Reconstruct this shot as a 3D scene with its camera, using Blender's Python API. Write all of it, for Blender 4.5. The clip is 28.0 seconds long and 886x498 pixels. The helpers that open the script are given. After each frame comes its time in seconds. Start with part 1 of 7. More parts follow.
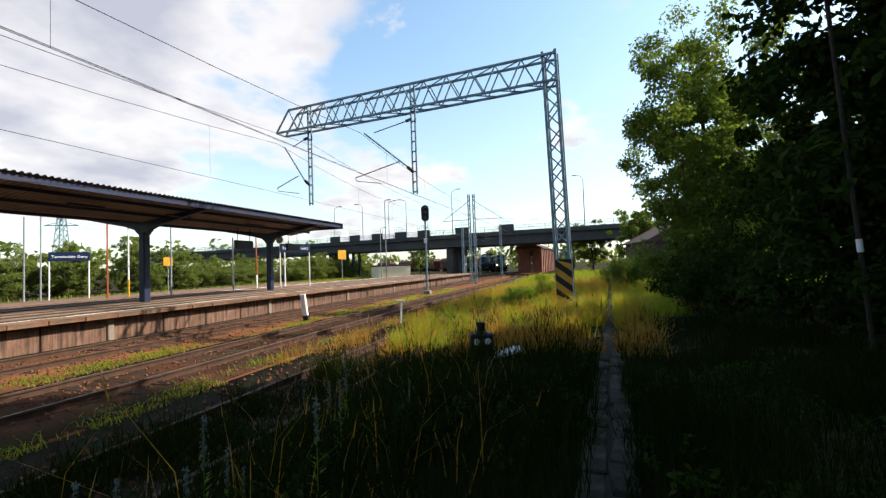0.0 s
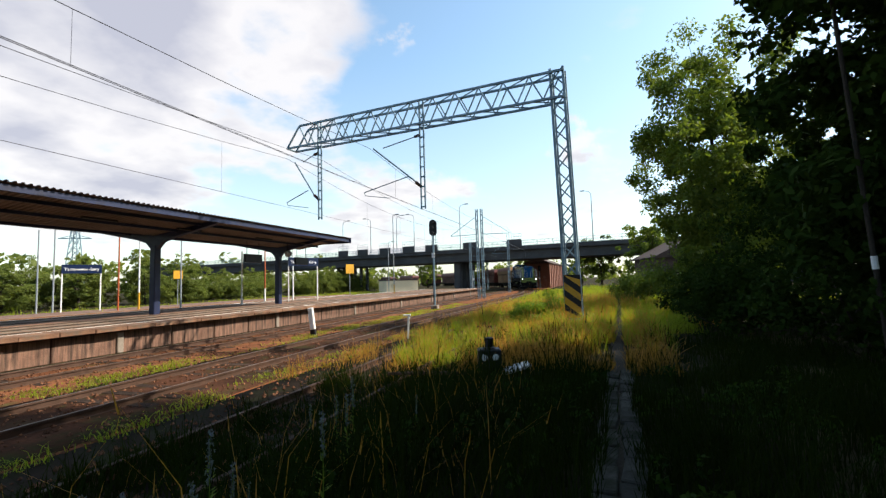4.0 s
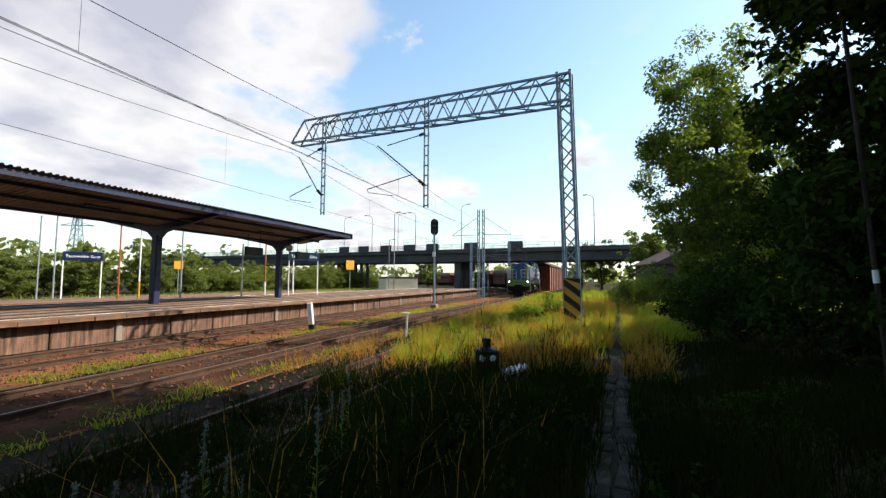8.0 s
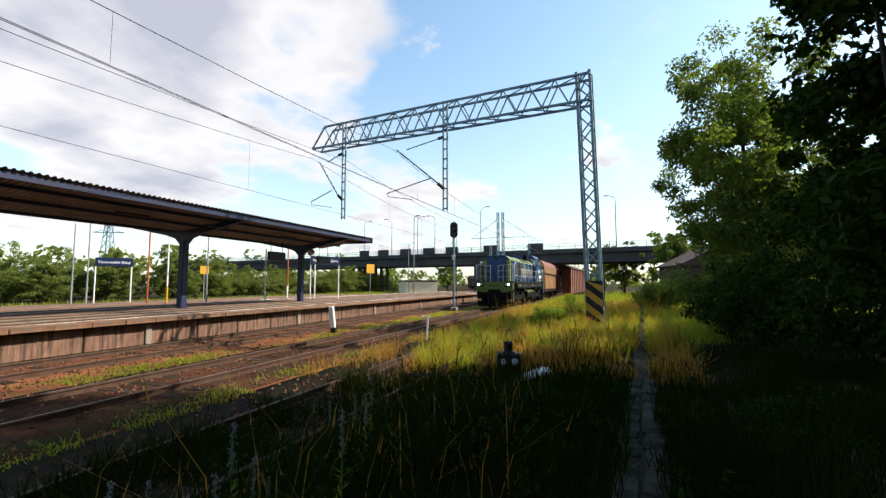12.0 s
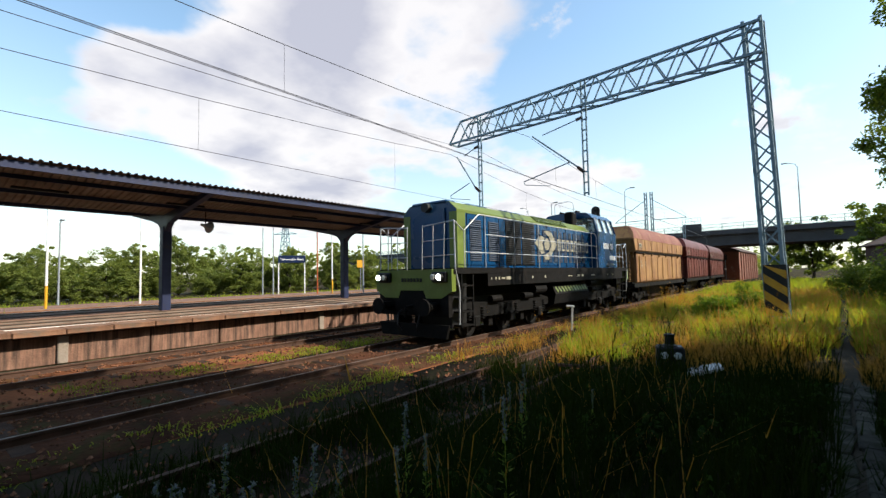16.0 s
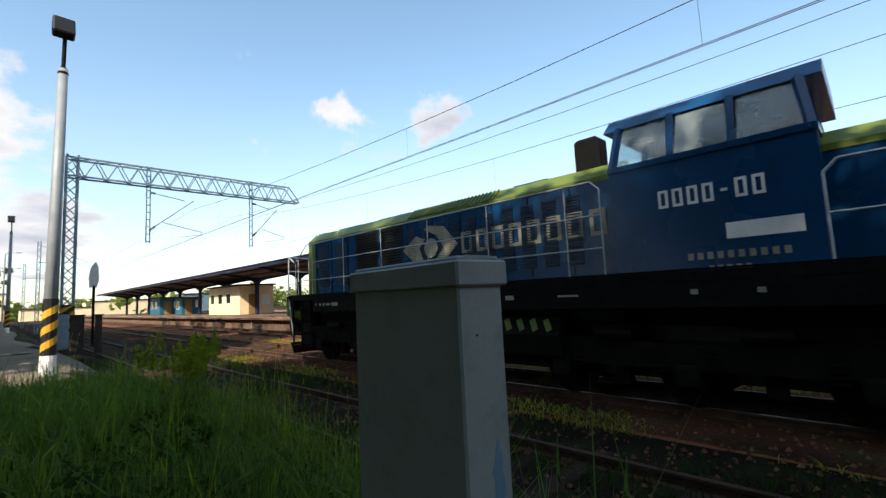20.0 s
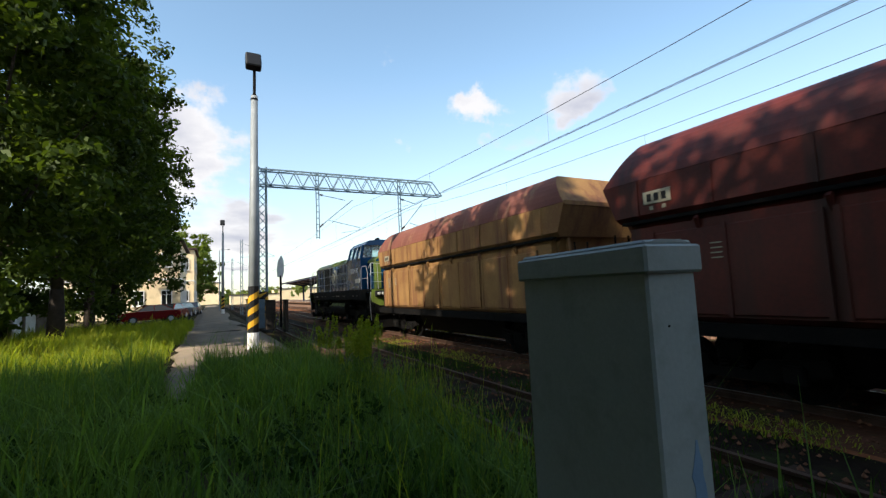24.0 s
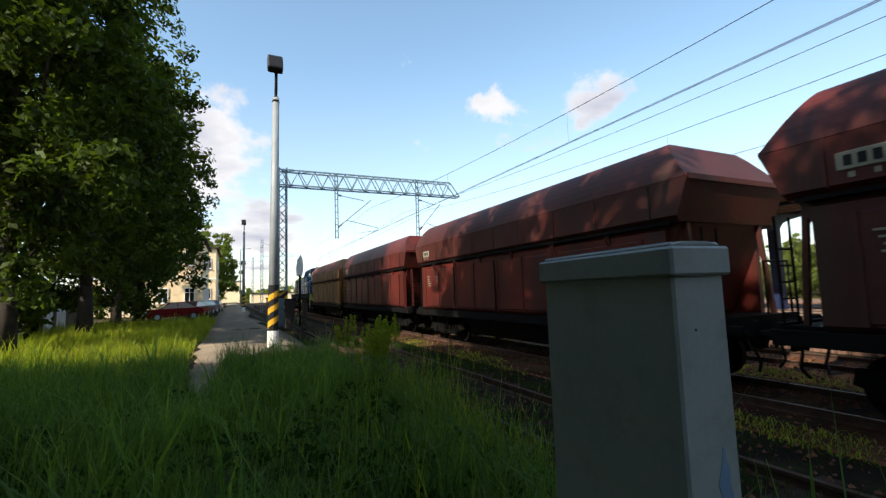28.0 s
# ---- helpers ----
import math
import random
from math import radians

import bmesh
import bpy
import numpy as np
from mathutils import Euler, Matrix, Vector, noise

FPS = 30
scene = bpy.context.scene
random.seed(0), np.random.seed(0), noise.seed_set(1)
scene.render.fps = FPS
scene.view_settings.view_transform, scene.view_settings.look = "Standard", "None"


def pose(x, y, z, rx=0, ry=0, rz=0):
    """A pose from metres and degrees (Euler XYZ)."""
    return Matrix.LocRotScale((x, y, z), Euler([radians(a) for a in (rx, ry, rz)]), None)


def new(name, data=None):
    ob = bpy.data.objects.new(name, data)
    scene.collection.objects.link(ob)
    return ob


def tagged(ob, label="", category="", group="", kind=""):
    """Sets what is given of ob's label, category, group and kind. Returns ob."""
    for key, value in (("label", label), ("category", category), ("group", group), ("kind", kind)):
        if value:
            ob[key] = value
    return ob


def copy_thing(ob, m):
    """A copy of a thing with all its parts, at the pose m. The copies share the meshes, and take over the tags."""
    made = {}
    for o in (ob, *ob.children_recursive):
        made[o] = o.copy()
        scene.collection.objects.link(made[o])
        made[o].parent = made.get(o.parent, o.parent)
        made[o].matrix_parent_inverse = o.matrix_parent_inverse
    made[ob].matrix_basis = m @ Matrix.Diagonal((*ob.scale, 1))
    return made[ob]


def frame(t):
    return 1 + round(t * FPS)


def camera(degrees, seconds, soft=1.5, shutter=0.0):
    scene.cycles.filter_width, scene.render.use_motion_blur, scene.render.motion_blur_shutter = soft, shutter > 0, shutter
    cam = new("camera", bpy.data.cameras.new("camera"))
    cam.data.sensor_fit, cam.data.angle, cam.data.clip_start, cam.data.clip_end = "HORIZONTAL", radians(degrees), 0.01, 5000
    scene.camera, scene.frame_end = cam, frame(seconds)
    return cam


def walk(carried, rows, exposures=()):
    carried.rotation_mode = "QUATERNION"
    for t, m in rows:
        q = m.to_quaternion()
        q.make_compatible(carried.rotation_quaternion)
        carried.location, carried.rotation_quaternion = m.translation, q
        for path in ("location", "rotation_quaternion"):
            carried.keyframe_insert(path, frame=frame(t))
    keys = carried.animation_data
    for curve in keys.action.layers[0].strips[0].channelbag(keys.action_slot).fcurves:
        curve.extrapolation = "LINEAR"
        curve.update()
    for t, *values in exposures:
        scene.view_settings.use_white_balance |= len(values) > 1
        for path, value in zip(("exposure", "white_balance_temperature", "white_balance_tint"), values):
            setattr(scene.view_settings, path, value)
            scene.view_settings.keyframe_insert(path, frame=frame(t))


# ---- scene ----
# ---- camera ----
cam = camera(90.0, 28.0, soft=1.35, shutter=0.15)
BODY = (0.1, -0.4)


def held(yaw, pitch, roll):
    """The camera is held at arm's length by somebody who turns on the spot."""
    a = radians(yaw)
    return pose(BODY[0] - 0.4 * math.sin(a), BODY[1] + 0.4 * math.cos(a), 2.1, 90 + pitch, roll, yaw)


PATH = [
    (0.0, held(16.68, 2.23, 1.96)),
    (0.5, held(16.63, 2.96, 1.38)),
    (1.0, held(16.76, 3.23, 0.75)),
    (1.5, held(17.06, 3.27, 0.78)),
    (2.0, held(16.99, 3.24, 0.91)),
    (2.5, held(16.98, 3.53, 1.15)),
    (3.0, held(16.98, 3.57, 0.94)),
    (3.5, held(17.67, 4.17, 1.61)),
    (5.5, held(17.29, 4.04, 1.30)),
    (6.0, held(17.06, 4.54, 0.78)),
    (6.5, held(16.45, 3.73, 0.54)),
    (7.0, held(17.30, 3.89, 0.13)),
    (7.5, held(17.65, 3.95, -0.09)),
    (8.0, held(17.63, 4.07, -0.33)),
    (8.5, held(17.98, 4.09, -0.26)),
    (9.0, held(18.38, 4.51, -0.01)),
    (9.5, held(18.53, 4.04, 0.78)),
    (10.0, held(20.23, 4.48, 0.27)),
    (10.5, held(19.99, 5.17, -0.01)),
    (11.0, held(19.25, 5.29, -0.45)),
    (11.5, held(20.00, 5.00, -0.23)),
    (12.0, held(20.16, 4.46, 0.01)),
    (12.5, held(20.40, 3.93, 0.33)),
    (14.5, held(25.26, 3.42, 1.02)),
    (15.0, held(27.21, 3.26, 1.08)),
    (15.5, held(31.70, 3.08, 1.17)),
    (16.0, held(37.79, 3.29, 1.10)),
    (16.5, held(45.91, 3.68, -0.21)),
    (17.0, held(56.90, 3.14, 0.44)),
    (17.5, held(69.40, 4.00, 0.60)),
    (18.0, held(85.50, 4.70, 0.80)),
    (18.5, held(103.00, 4.60, 1.60)),
    (19.0, held(118.30, 5.40, 2.20)),
    (19.5, held(126.40, 5.60, 2.50)),
    (20.0, held(134.61, 5.74, 2.80)),
    (20.5, held(139.15, 5.08, 3.49)),
    (21.0, held(144.72, 5.86, 2.79)),
    (21.5, held(146.29, 6.41, 2.89)),
    (22.0, held(148.04, 6.26, 2.64)),
    (22.5, held(149.19, 5.66, 2.55)),
    (24.5, held(153.35, 5.35, 2.56)),
    (25.0, held(153.76, 5.60, 2.53)),
    (25.5, held(153.25, 5.52, 2.42)),
    (26.0, held(153.79, 5.45, 2.51)),
    (26.5, held(154.37, 5.28, 2.36)),
    (27.0, held(154.62, 5.30, 2.54)),
    (27.5, held(154.23, 5.38, 1.98)),
    (28.0, held(154.65, 5.36, 1.97)),
]
walk(cam, PATH)

# ---- light ----
SUN_AZ, SUN_EL = radians(64), radians(39)      # azimuth from +Y towards +X
world = bpy.data.worlds.new("world")
scene.world = world
world.use_nodes = True
SUN_DIR = Vector((math.sin(SUN_AZ) * math.cos(SUN_EL), math.cos(SUN_AZ) * math.cos(SUN_EL), math.sin(SUN_EL)))
sun = new("sun", bpy.data.lights.new("sun", "SUN"))
sun.data.energy, sun.data.angle, sun.data.color = 5.0, radians(0.55), (1.0, 0.905, 0.76)
sun.matrix_world = Matrix.Translation((40, 30, 60)) @ SUN_DIR.to_track_quat("Z", "Y").to_matrix().to_4x4()
scene.view_settings.exposure = 0.9


def sky():
    nt = world.node_tree
    nt.nodes.clear()
    N, L = nt.nodes.new, nt.links.new
    out, bg = N("ShaderNodeOutputWorld"), N("ShaderNodeBackground")
    tex = N("ShaderNodeTexSky")
    tex.sky_type, tex.sun_disc = "NISHITA", False
    tex.sun_elevation, tex.sun_rotation = SUN_EL, SUN_AZ
    tex.air_density, tex.dust_density, tex.ozone_density = 1.0, 0.8, 0.35
    bg.inputs["Strength"].default_value = 0.134
    co = N("ShaderNodeTexCoord")
    # cloud field: direction projected on a flat layer, broken by noise
    sep = N("ShaderNodeSeparateXYZ")
    L(co.outputs["Generated"], sep.inputs[0])

    def m(op, a, b=None, clamp=False):
        n = N("ShaderNodeMath")
        n.operation, n.use_clamp = op, clamp
        for i, v in enumerate((a, b)):
            if v is None:
                continue
            if isinstance(v, (int, float)):
                n.inputs[i].default_value = v
            else:
                L(v, n.inputs[i])
        return n.outputs[0]

    zz = m("ADD", m("MAXIMUM", sep.outputs[2], 0.0), 0.22)
    comb = N("ShaderNodeCombineXYZ")
    L(m("DIVIDE", sep.outputs[0], zz), comb.inputs[0])
    L(m("DIVIDE", sep.outputs[1], zz), comb.inputs[1])
    n1, n2 = N("ShaderNodeTexNoise"), N("ShaderNodeTexNoise")
    n1.inputs["Scale"].default_value, n1.inputs["Detail"].default_value, n1.inputs["Roughness"].default_value = 1.15, 9.0, 0.52
    n2.inputs["Scale"].default_value, n2.inputs["Detail"].default_value = 3.4, 6.0
    L(comb.outputs[0], n1.inputs["Vector"])
    L(comb.outputs[0], n2.inputs["Vector"])
    dens = m("ADD", m("MULTIPLY", n1.outputs[0], 0.8), m("MULTIPLY", n2.outputs[0], 0.2))
    # cumulus banks stand over the platforms, thin scattered cloud elsewhere
    wn = N("ShaderNodeTexNoise")
    wn.inputs["Scale"].default_value, wn.inputs["Detail"].default_value, wn.inputs["Roughness"].default_value = 11.0, 7.0, 0.62
    L(co.outputs["Generated"], wn.inputs["Vector"])
    wc = N("ShaderNodeVectorMath")
    wc.operation = "MULTIPLY_ADD"
    L(wn.outputs["Color"], wc.inputs[0])
    wc.inputs[1].default_value = (0.16, 0.16, 0.16)
    L(co.outputs["Generated"], wc.inputs[2])
    wb = N("ShaderNodeVectorMath")
    wb.operation = "SUBTRACT"
    L(wc.outputs[0], wb.inputs[0])
    wb.inputs[1].default_value = (0.08, 0.08, 0.08)
    warped = wb.outputs[0]
    total = None
    for az, el, width, gain in CLOUDS:
        d = (-math.sin(radians(az)) * math.cos(radians(el)), math.cos(radians(az)) * math.cos(radians(el)), math.sin(radians(el)))
        c, far = math.cos(radians(width)), 1.0
        dot = N("ShaderNodeVectorMath")
        if width > 7:
            dot.operation = "DOT_PRODUCT"
            L(co.outputs["Generated"], dot.inputs[0])
            dot.inputs[1].default_value = d
        else:
            # small clouds: ragged and drawn out sideways
            off = N("ShaderNodeVectorMath")
            off.operation = "SUBTRACT"
            L(warped, off.inputs[0])
            off.inputs[1].default_value = d
            sc = N("ShaderNodeVectorMath")
            sc.operation = "MULTIPLY"
            L(off.outputs[0], sc.inputs[0])
            sc.inputs[1].default_value = (1, 1, 1.5)
            dot.operation = "LENGTH"
            L(sc.outputs[0], dot.inputs[0])
            c, far = radians(width) * 1.9, 0.0
        mr = N("ShaderNodeMapRange")
        mr.interpolation_type = "SMOOTHSTEP"
        L(dot.outputs["Value"], mr.inputs[0])
        mr.inputs[1].default_value, mr.inputs[2].default_value = c, far
        mr.inputs[3].default_value, mr.inputs[4].default_value = 0.0, gain
        total = mr.outputs[0] if total is None else m("ADD", total, mr.outputs[0])
    dens = m("ADD", dens, total)
    cov = N("ShaderNodeMapRange")
    cov.interpolation_type = "SMOOTHSTEP"
    L(dens, cov.inputs[0])
    cov.inputs[1].default_value, cov.inputs[2].default_value = 0.575, 0.665
    low = m("MULTIPLY", cov.outputs[0], 0.93)
    # thick parts grey, towering edges white
    n3 = N("ShaderNodeTexNoise")
    n3.inputs["Scale"].default_value, n3.inputs["Detail"].default_value, n3.inputs["Roughness"].default_value = 2.3, 7.0, 0.5
    L(comb.outputs[0], n3.inputs["Vector"])
    shade = N("ShaderNodeMapRange")
    L(m("ADD", dens, m("MULTIPLY", m("SUBTRACT", n3.outputs[0], 0.5), 0.9)), shade.inputs[0])
    shade.inputs[1].default_value, shade.inputs[2].default_value = 0.64, 0.92
    colr = N("ShaderNodeMixRGB")
    L(shade.outputs[0], colr.inputs[0])
    colr.inputs[1].default_value, colr.inputs[2].default_value = (4.1, 3.98, 4.0, 1), (2.4, 2.42, 2.82, 1)
    haze = N("ShaderNodeMapRange")
    L(sep.outputs[2], haze.inputs[0])
    haze.inputs[1].default_value, haze.inputs[2].default_value = 0.0, 0.45
    haze.inputs[3].default_value, haze.inputs[4].default_value = 0.46, 0.0
    hz = N("ShaderNodeMixRGB")
    L(haze.outputs[0], hz.inputs[0])
    tint = N("ShaderNodeMixRGB")
    tint.blend_type = "MULTIPLY"
    tint.inputs[0].default_value = 1
    L(tex.outputs[0], tint.inputs[1])
    tint.inputs[2].default_value = (1.13, 1.22, 1.14, 1)
    L(tint.outputs[0], hz.inputs[1])
    hz.inputs[2].default_value = (2.85, 2.72, 3.02, 1)
    mix = N("ShaderNodeMixRGB")
    L(low, mix.inputs[0])
    L(hz.outputs[0], mix.inputs[1])
    L(colr.outputs[0], mix.inputs[2])
    L(mix.outputs[0], bg.inputs["Color"])
    L(bg.outputs[0], out.inputs["Surface"])


# azimuth to the left of +Y, height, half width, weight
CLOUDS = [(42, 29, 17, 0.19), (57, 27, 14, 0.17), (72, 20, 7.5, 0.16), (64, 17, 8, 0.13), (36, 20, 10, 0.11), (26, 7, 15, 0.08), (53, 13, 13, 0.13), (66, 9, 12, 0.1), (40, 11, 7.5, 0.06), (98, 22, 20, -0.09),
          (21.5, 29, 2.6, 0.12), (-3.5, 16, 5, 0.13), (16, 12, 4, 0.11), (3, 9, 5, 0.11), (1, 17, 3, 0.1),
          (179, 9, 12, 0.14), (182.5, 19.5, 5, 0.19), (147, 22.8, 3.8, 0.2), (134.2, 23, 4.8, 0.2), (156.5, 18, 2.5, 0.16), (160, 29, 2.5, 0.15), (184, 13.5, 3.5, 0.16), (119, 24, 2.5, 0.1), (140, 11, 9, 0.08)]
sky()


# ---- materials ----
BRIGHT = ("white", "letter", "logo", "steel", "railtop", "lens", "reflector", "cabinet_grey", "cream")   # paint and bare metal


def mat(name, color, color2=None, rough=0.7, metal=0.0, scale=3.0, fine=40.0, bump=0.15, stain=None, stain_amount=0.35, per=0.0, island=0.0, spec=0.3, streak=False):
    """Two scales of variation between color and color2, an optional stain, relief and uneven gloss."""
    m = bpy.data.materials.new(name)
    m.use_nodes = True
    nt = m.node_tree
    nt.nodes.clear()
    N, L = nt.nodes.new, nt.links.new
    out, bs, co = N("ShaderNodeOutputMaterial"), N("ShaderNodeBsdfPrincipled"), N("ShaderNodeTexCoord")
    L(bs.outputs[0], out.inputs[0])
    color2 = color2 or tuple(c * 0.72 for c in color)
    k = 1.0 if name in BRIGHT else 0.64
    color, color2, stain = (tuple(c * k for c in q) if q else None for q in (color, color2, stain))
    big, small = N("ShaderNodeTexNoise"), N("ShaderNodeTexNoise")
    big.inputs["Scale"].default_value, big.inputs["Detail"].default_value = scale, 6
    small.inputs["Scale"].default_value, small.inputs["Detail"].default_value = fine, 4
    for n in (big, small):
        L(co.outputs["Object"], n.inputs["Vector"])
    add = N("ShaderNodeMath")
    add.operation = "MULTIPLY_ADD"
    add.inputs[1].default_value = 0.45
    L(small.outputs[0], add.inputs[0])
    L(big.outputs[0], add.inputs[2])
    ramp = N("ShaderNodeMapRange")
    L(add.outputs[0], ramp.inputs[0])
    ramp.inputs[1].default_value, ramp.inputs[2].default_value = 0.5, 0.95
    mix = N("ShaderNodeMixRGB")
    L(ramp.outputs[0], mix.inputs[0])
    mix.inputs[1].default_value, mix.inputs[2].default_value = (*color, 1), (*color2, 1)
    last = mix.outputs[0]
    if stain:
        sn = N("ShaderNodeTexNoise")
        sn.inputs["Scale"].default_value, sn.inputs["Detail"].default_value, sn.inputs["Roughness"].default_value = scale * 1.7, 8, 0.65
        if streak:
            mp = N("ShaderNodeMapping")
            mp.inputs["Scale"].default_value = (2.2, 2.2, 0.16)
            L(co.outputs["Object"], mp.inputs["Vector"])
            L(mp.outputs[0], sn.inputs["Vector"])
        else:
            L(co.outputs["Object"], sn.inputs["Vector"])
        sr = N("ShaderNodeMapRange")
        L(sn.outputs[0], sr.inputs[0])
        sr.inputs[1].default_value, sr.inputs[2].default_value = 0.62 - 0.3 * stain_amount, 0.78 - 0.2 * stain_amount
        sm = N("ShaderNodeMixRGB")
        L(sr.outputs[0], sm.inputs[0])
        L(last, sm.inputs[1])
        sm.inputs[2].default_value = (*stain, 1)
        last = sm.outputs[0]
    if per or island:
        src = N("ShaderNodeObjectInfo").outputs["Random"] if per else N("ShaderNodeNewGeometry").outputs["Random Per Island"]
        rr = N("ShaderNodeMapRange")
        L(src, rr.inputs[0])
        k = per or island
        rr.inputs[3].default_value, rr.inputs[4].default_value = 1 - k, 1 + k
        hs = N("ShaderNodeHueSaturation")
        L(rr.outputs[0], hs.inputs["Value"])
        L(last, hs.inputs["Color"])
        last = hs.outputs[0]
    L(last, bs.inputs["Base Color"])
    rg = N("ShaderNodeMapRange")
    L(big.outputs[0], rg.inputs[0])
    rg.inputs[3].default_value, rg.inputs[4].default_value = max(rough - 0.12, 0.03), min(rough + 0.12, 1)
    L(rg.outputs[0], bs.inputs["Roughness"])
    bs.inputs["Metallic"].default_value = metal
    bs.inputs["Specular IOR Level"].default_value = spec
    if bump:
        bp = N("ShaderNodeBump")
        bp.inputs["Strength"].default_value, bp.inputs["Distance"].default_value = bump, 0.02
        L(small.outputs[0], bp.inputs["Height"])
        L(bp.outputs[0], bs.inputs["Normal"])
    return m


def leafmat(name, color, color2, trans=0.4, rough=0.55, spec=0.12):
    """Foliage: colour varies leaf by leaf, and light shines through."""
    m = bpy.data.materials.new(name)
    m.use_nodes = True
    nt = m.node_tree
    nt.nodes.clear()
    N, L = nt.nodes.new, nt.links.new
    out, bs, tr, mx = N("ShaderNodeOutputMaterial"), N("ShaderNodeBsdfPrincipled"), N("ShaderNodeBsdfTranslucent"), N("ShaderNodeMixShader")
    geo, co, no = N("ShaderNodeNewGeometry"), N("ShaderNodeTexCoord"), N("ShaderNodeTexNoise")
    no.inputs["Scale"].default_value = 0.5
    L(co.outputs["Object"], no.inputs["Vector"])
    av = N("ShaderNodeMath")
    av.operation = "MULTIPLY_ADD"
    av.inputs[1].default_value = 0.6
    L(geo.outputs["Random Per Island"], av.inputs[0])
    sub = N("ShaderNodeMath")
    sub.operation = "SUBTRACT"
    sub.inputs[1].default_value = 0.3
    L(no.outputs[0], sub.inputs[0])
    L(sub.outputs[0], av.inputs[2])
    mix = N("ShaderNodeMixRGB")
    L(av.outputs[0], mix.inputs[0])
    mix.inputs[1].default_value, mix.inputs[2].default_value = (*color, 1), (*color2, 1)
    L(mix.outputs[0], bs.inputs["Base Color"])
    bs.inputs["Roughness"].default_value = rough
    bs.inputs["Specular IOR Level"].default_value = spec
    br = N("ShaderNodeMixRGB")
    br.blend_type = "MULTIPLY"
    br.inputs[0].default_value = 1
    L(mix.outputs[0], br.inputs[1])
    br.inputs[2].default_value = (1.5, 1.5, 0.6, 1)
    L(br.outputs[0], tr.inputs["Color"])
    mx.inputs[0].default_value = trans
    L(bs.outputs[0], mx.inputs[1])
    L(tr.outputs[0], mx.inputs[2])
    L(mx.outputs[0], out.inputs[0])
    return m


def glassmat(name, tint=(0.75, 0.85, 0.85)):
    m = bpy.data.materials.new(name)
    m.use_nodes = True
    bs = m.node_tree.nodes["Principled BSDF"]
    bs.inputs["Base Color"].default_value = (*tint, 1)
    bs.inputs["Roughness"].default_value = 0.04
    bs.inputs["Transmission Weight"].default_value = 0.9
    bs.inputs["IOR"].default_value = 1.45
    return m


def glowmat(name, color, strength):
    m = bpy.data.materials.new(name)
    m.use_nodes = True
    bs = m.node_tree.nodes["Principled BSDF"]
    bs.inputs["Base Color"].default_value = (*color, 1)
    bs.inputs["Emission Color"].default_value = (*color, 1)
    bs.inputs["Emission Strength"].default_value = strength
    return m


M = {}
M["soil"] = mat("soil", (0.04, 0.028, 0.017), (0.02, 0.025, 0.009), 0.95, spec=0.03, scale=0.35, fine=9, bump=0.6, stain=(0.16, 0.13, 0.07), stain_amount=0.4)
M["ballast"] = mat("ballast", (0.36, 0.142, 0.066), (0.15, 0.058, 0.029), 0.95, spec=0.03, scale=0.8, fine=14, bump=1.0, stain=(0.09, 0.10, 0.035), stain_amount=0.35)
# siding ballast darkened far down so that its colour includes the tree shade
M["siding_ballast"] = mat("siding_ballast", (0.042, 0.028, 0.019), (0.018, 0.013, 0.01), 0.95, spec=0.03, scale=0.9, fine=14, bump=1.0, stain=(0.04, 0.045, 0.018), stain_amount=0.5)
# darker running-line ballast, the shade below the train mixed into it
M["oily_ballast"] = mat("oily_ballast", (0.13, 0.056, 0.032), (0.034, 0.019, 0.013), 0.95, spec=0.03, scale=0.7, fine=14, bump=1.0, stain=(0.05, 0.06, 0.02), stain_amount=0.4)
M["stone"] = mat("stone", (0.27, 0.125, 0.07), (0.10, 0.05, 0.03), 0.9, spec=0.05, scale=6, fine=30, bump=0.4, island=0.5)
M["path"] = mat("path", (0.10, 0.083, 0.06), (0.05, 0.04, 0.03), 0.95, spec=0.05, scale=1.5, fine=25, bump=0.5)
M["old_slab"] = mat("old_slab", (0.13, 0.12, 0.10), (0.06, 0.056, 0.046), 0.95, spec=0.05, scale=3, fine=30, bump=0.5, stain=(0.05, 0.055, 0.03), stain_amount=0.5, per=0.3)
M["asphalt"] = mat("asphalt", (0.40, 0.315, 0.23), (0.22, 0.175, 0.13), 0.95, spec=0.05, scale=1.3, fine=40, bump=0.8, stain=(0.27, 0.23, 0.18), stain_amount=0.5)
M["rail"] = mat("rail", (0.14, 0.075, 0.05), (0.08, 0.045, 0.03), 0.75, 0.3, scale=4, fine=60)
M["railtop"] = mat("railtop", (0.24, 0.20, 0.17), (0.15, 0.11, 0.09), 0.5, 0.8, scale=4, fine=60)
M["sleeper"] = mat("sleeper", (0.085, 0.055, 0.04), (0.04, 0.03, 0.024), 0.9, spec=0.05, scale=5, fine=50, bump=0.5, per=0.35)
M["concrete"] = mat("concrete", (0.40, 0.34, 0.28), (0.25, 0.20, 0.16), 0.9, scale=1.2, fine=25, bump=0.4, stain=(0.13, 0.085, 0.06), stain_amount=0.4)
M["concrete_wall"] = mat("concrete_wall", (0.42, 0.24, 0.165), (0.24, 0.125, 0.085), 0.9, scale=2.2, fine=22, bump=0.5, stain=(0.08, 0.05, 0.037), stain_amount=0.75, per=0.12, streak=True)
M["slab"] = mat("slab", (0.36, 0.19, 0.11), (0.17, 0.09, 0.055), 0.9, scale=2, fine=30, bump=0.3, stain=(0.2, 0.15, 0.11), stain_amount=0.35, per=0.15)
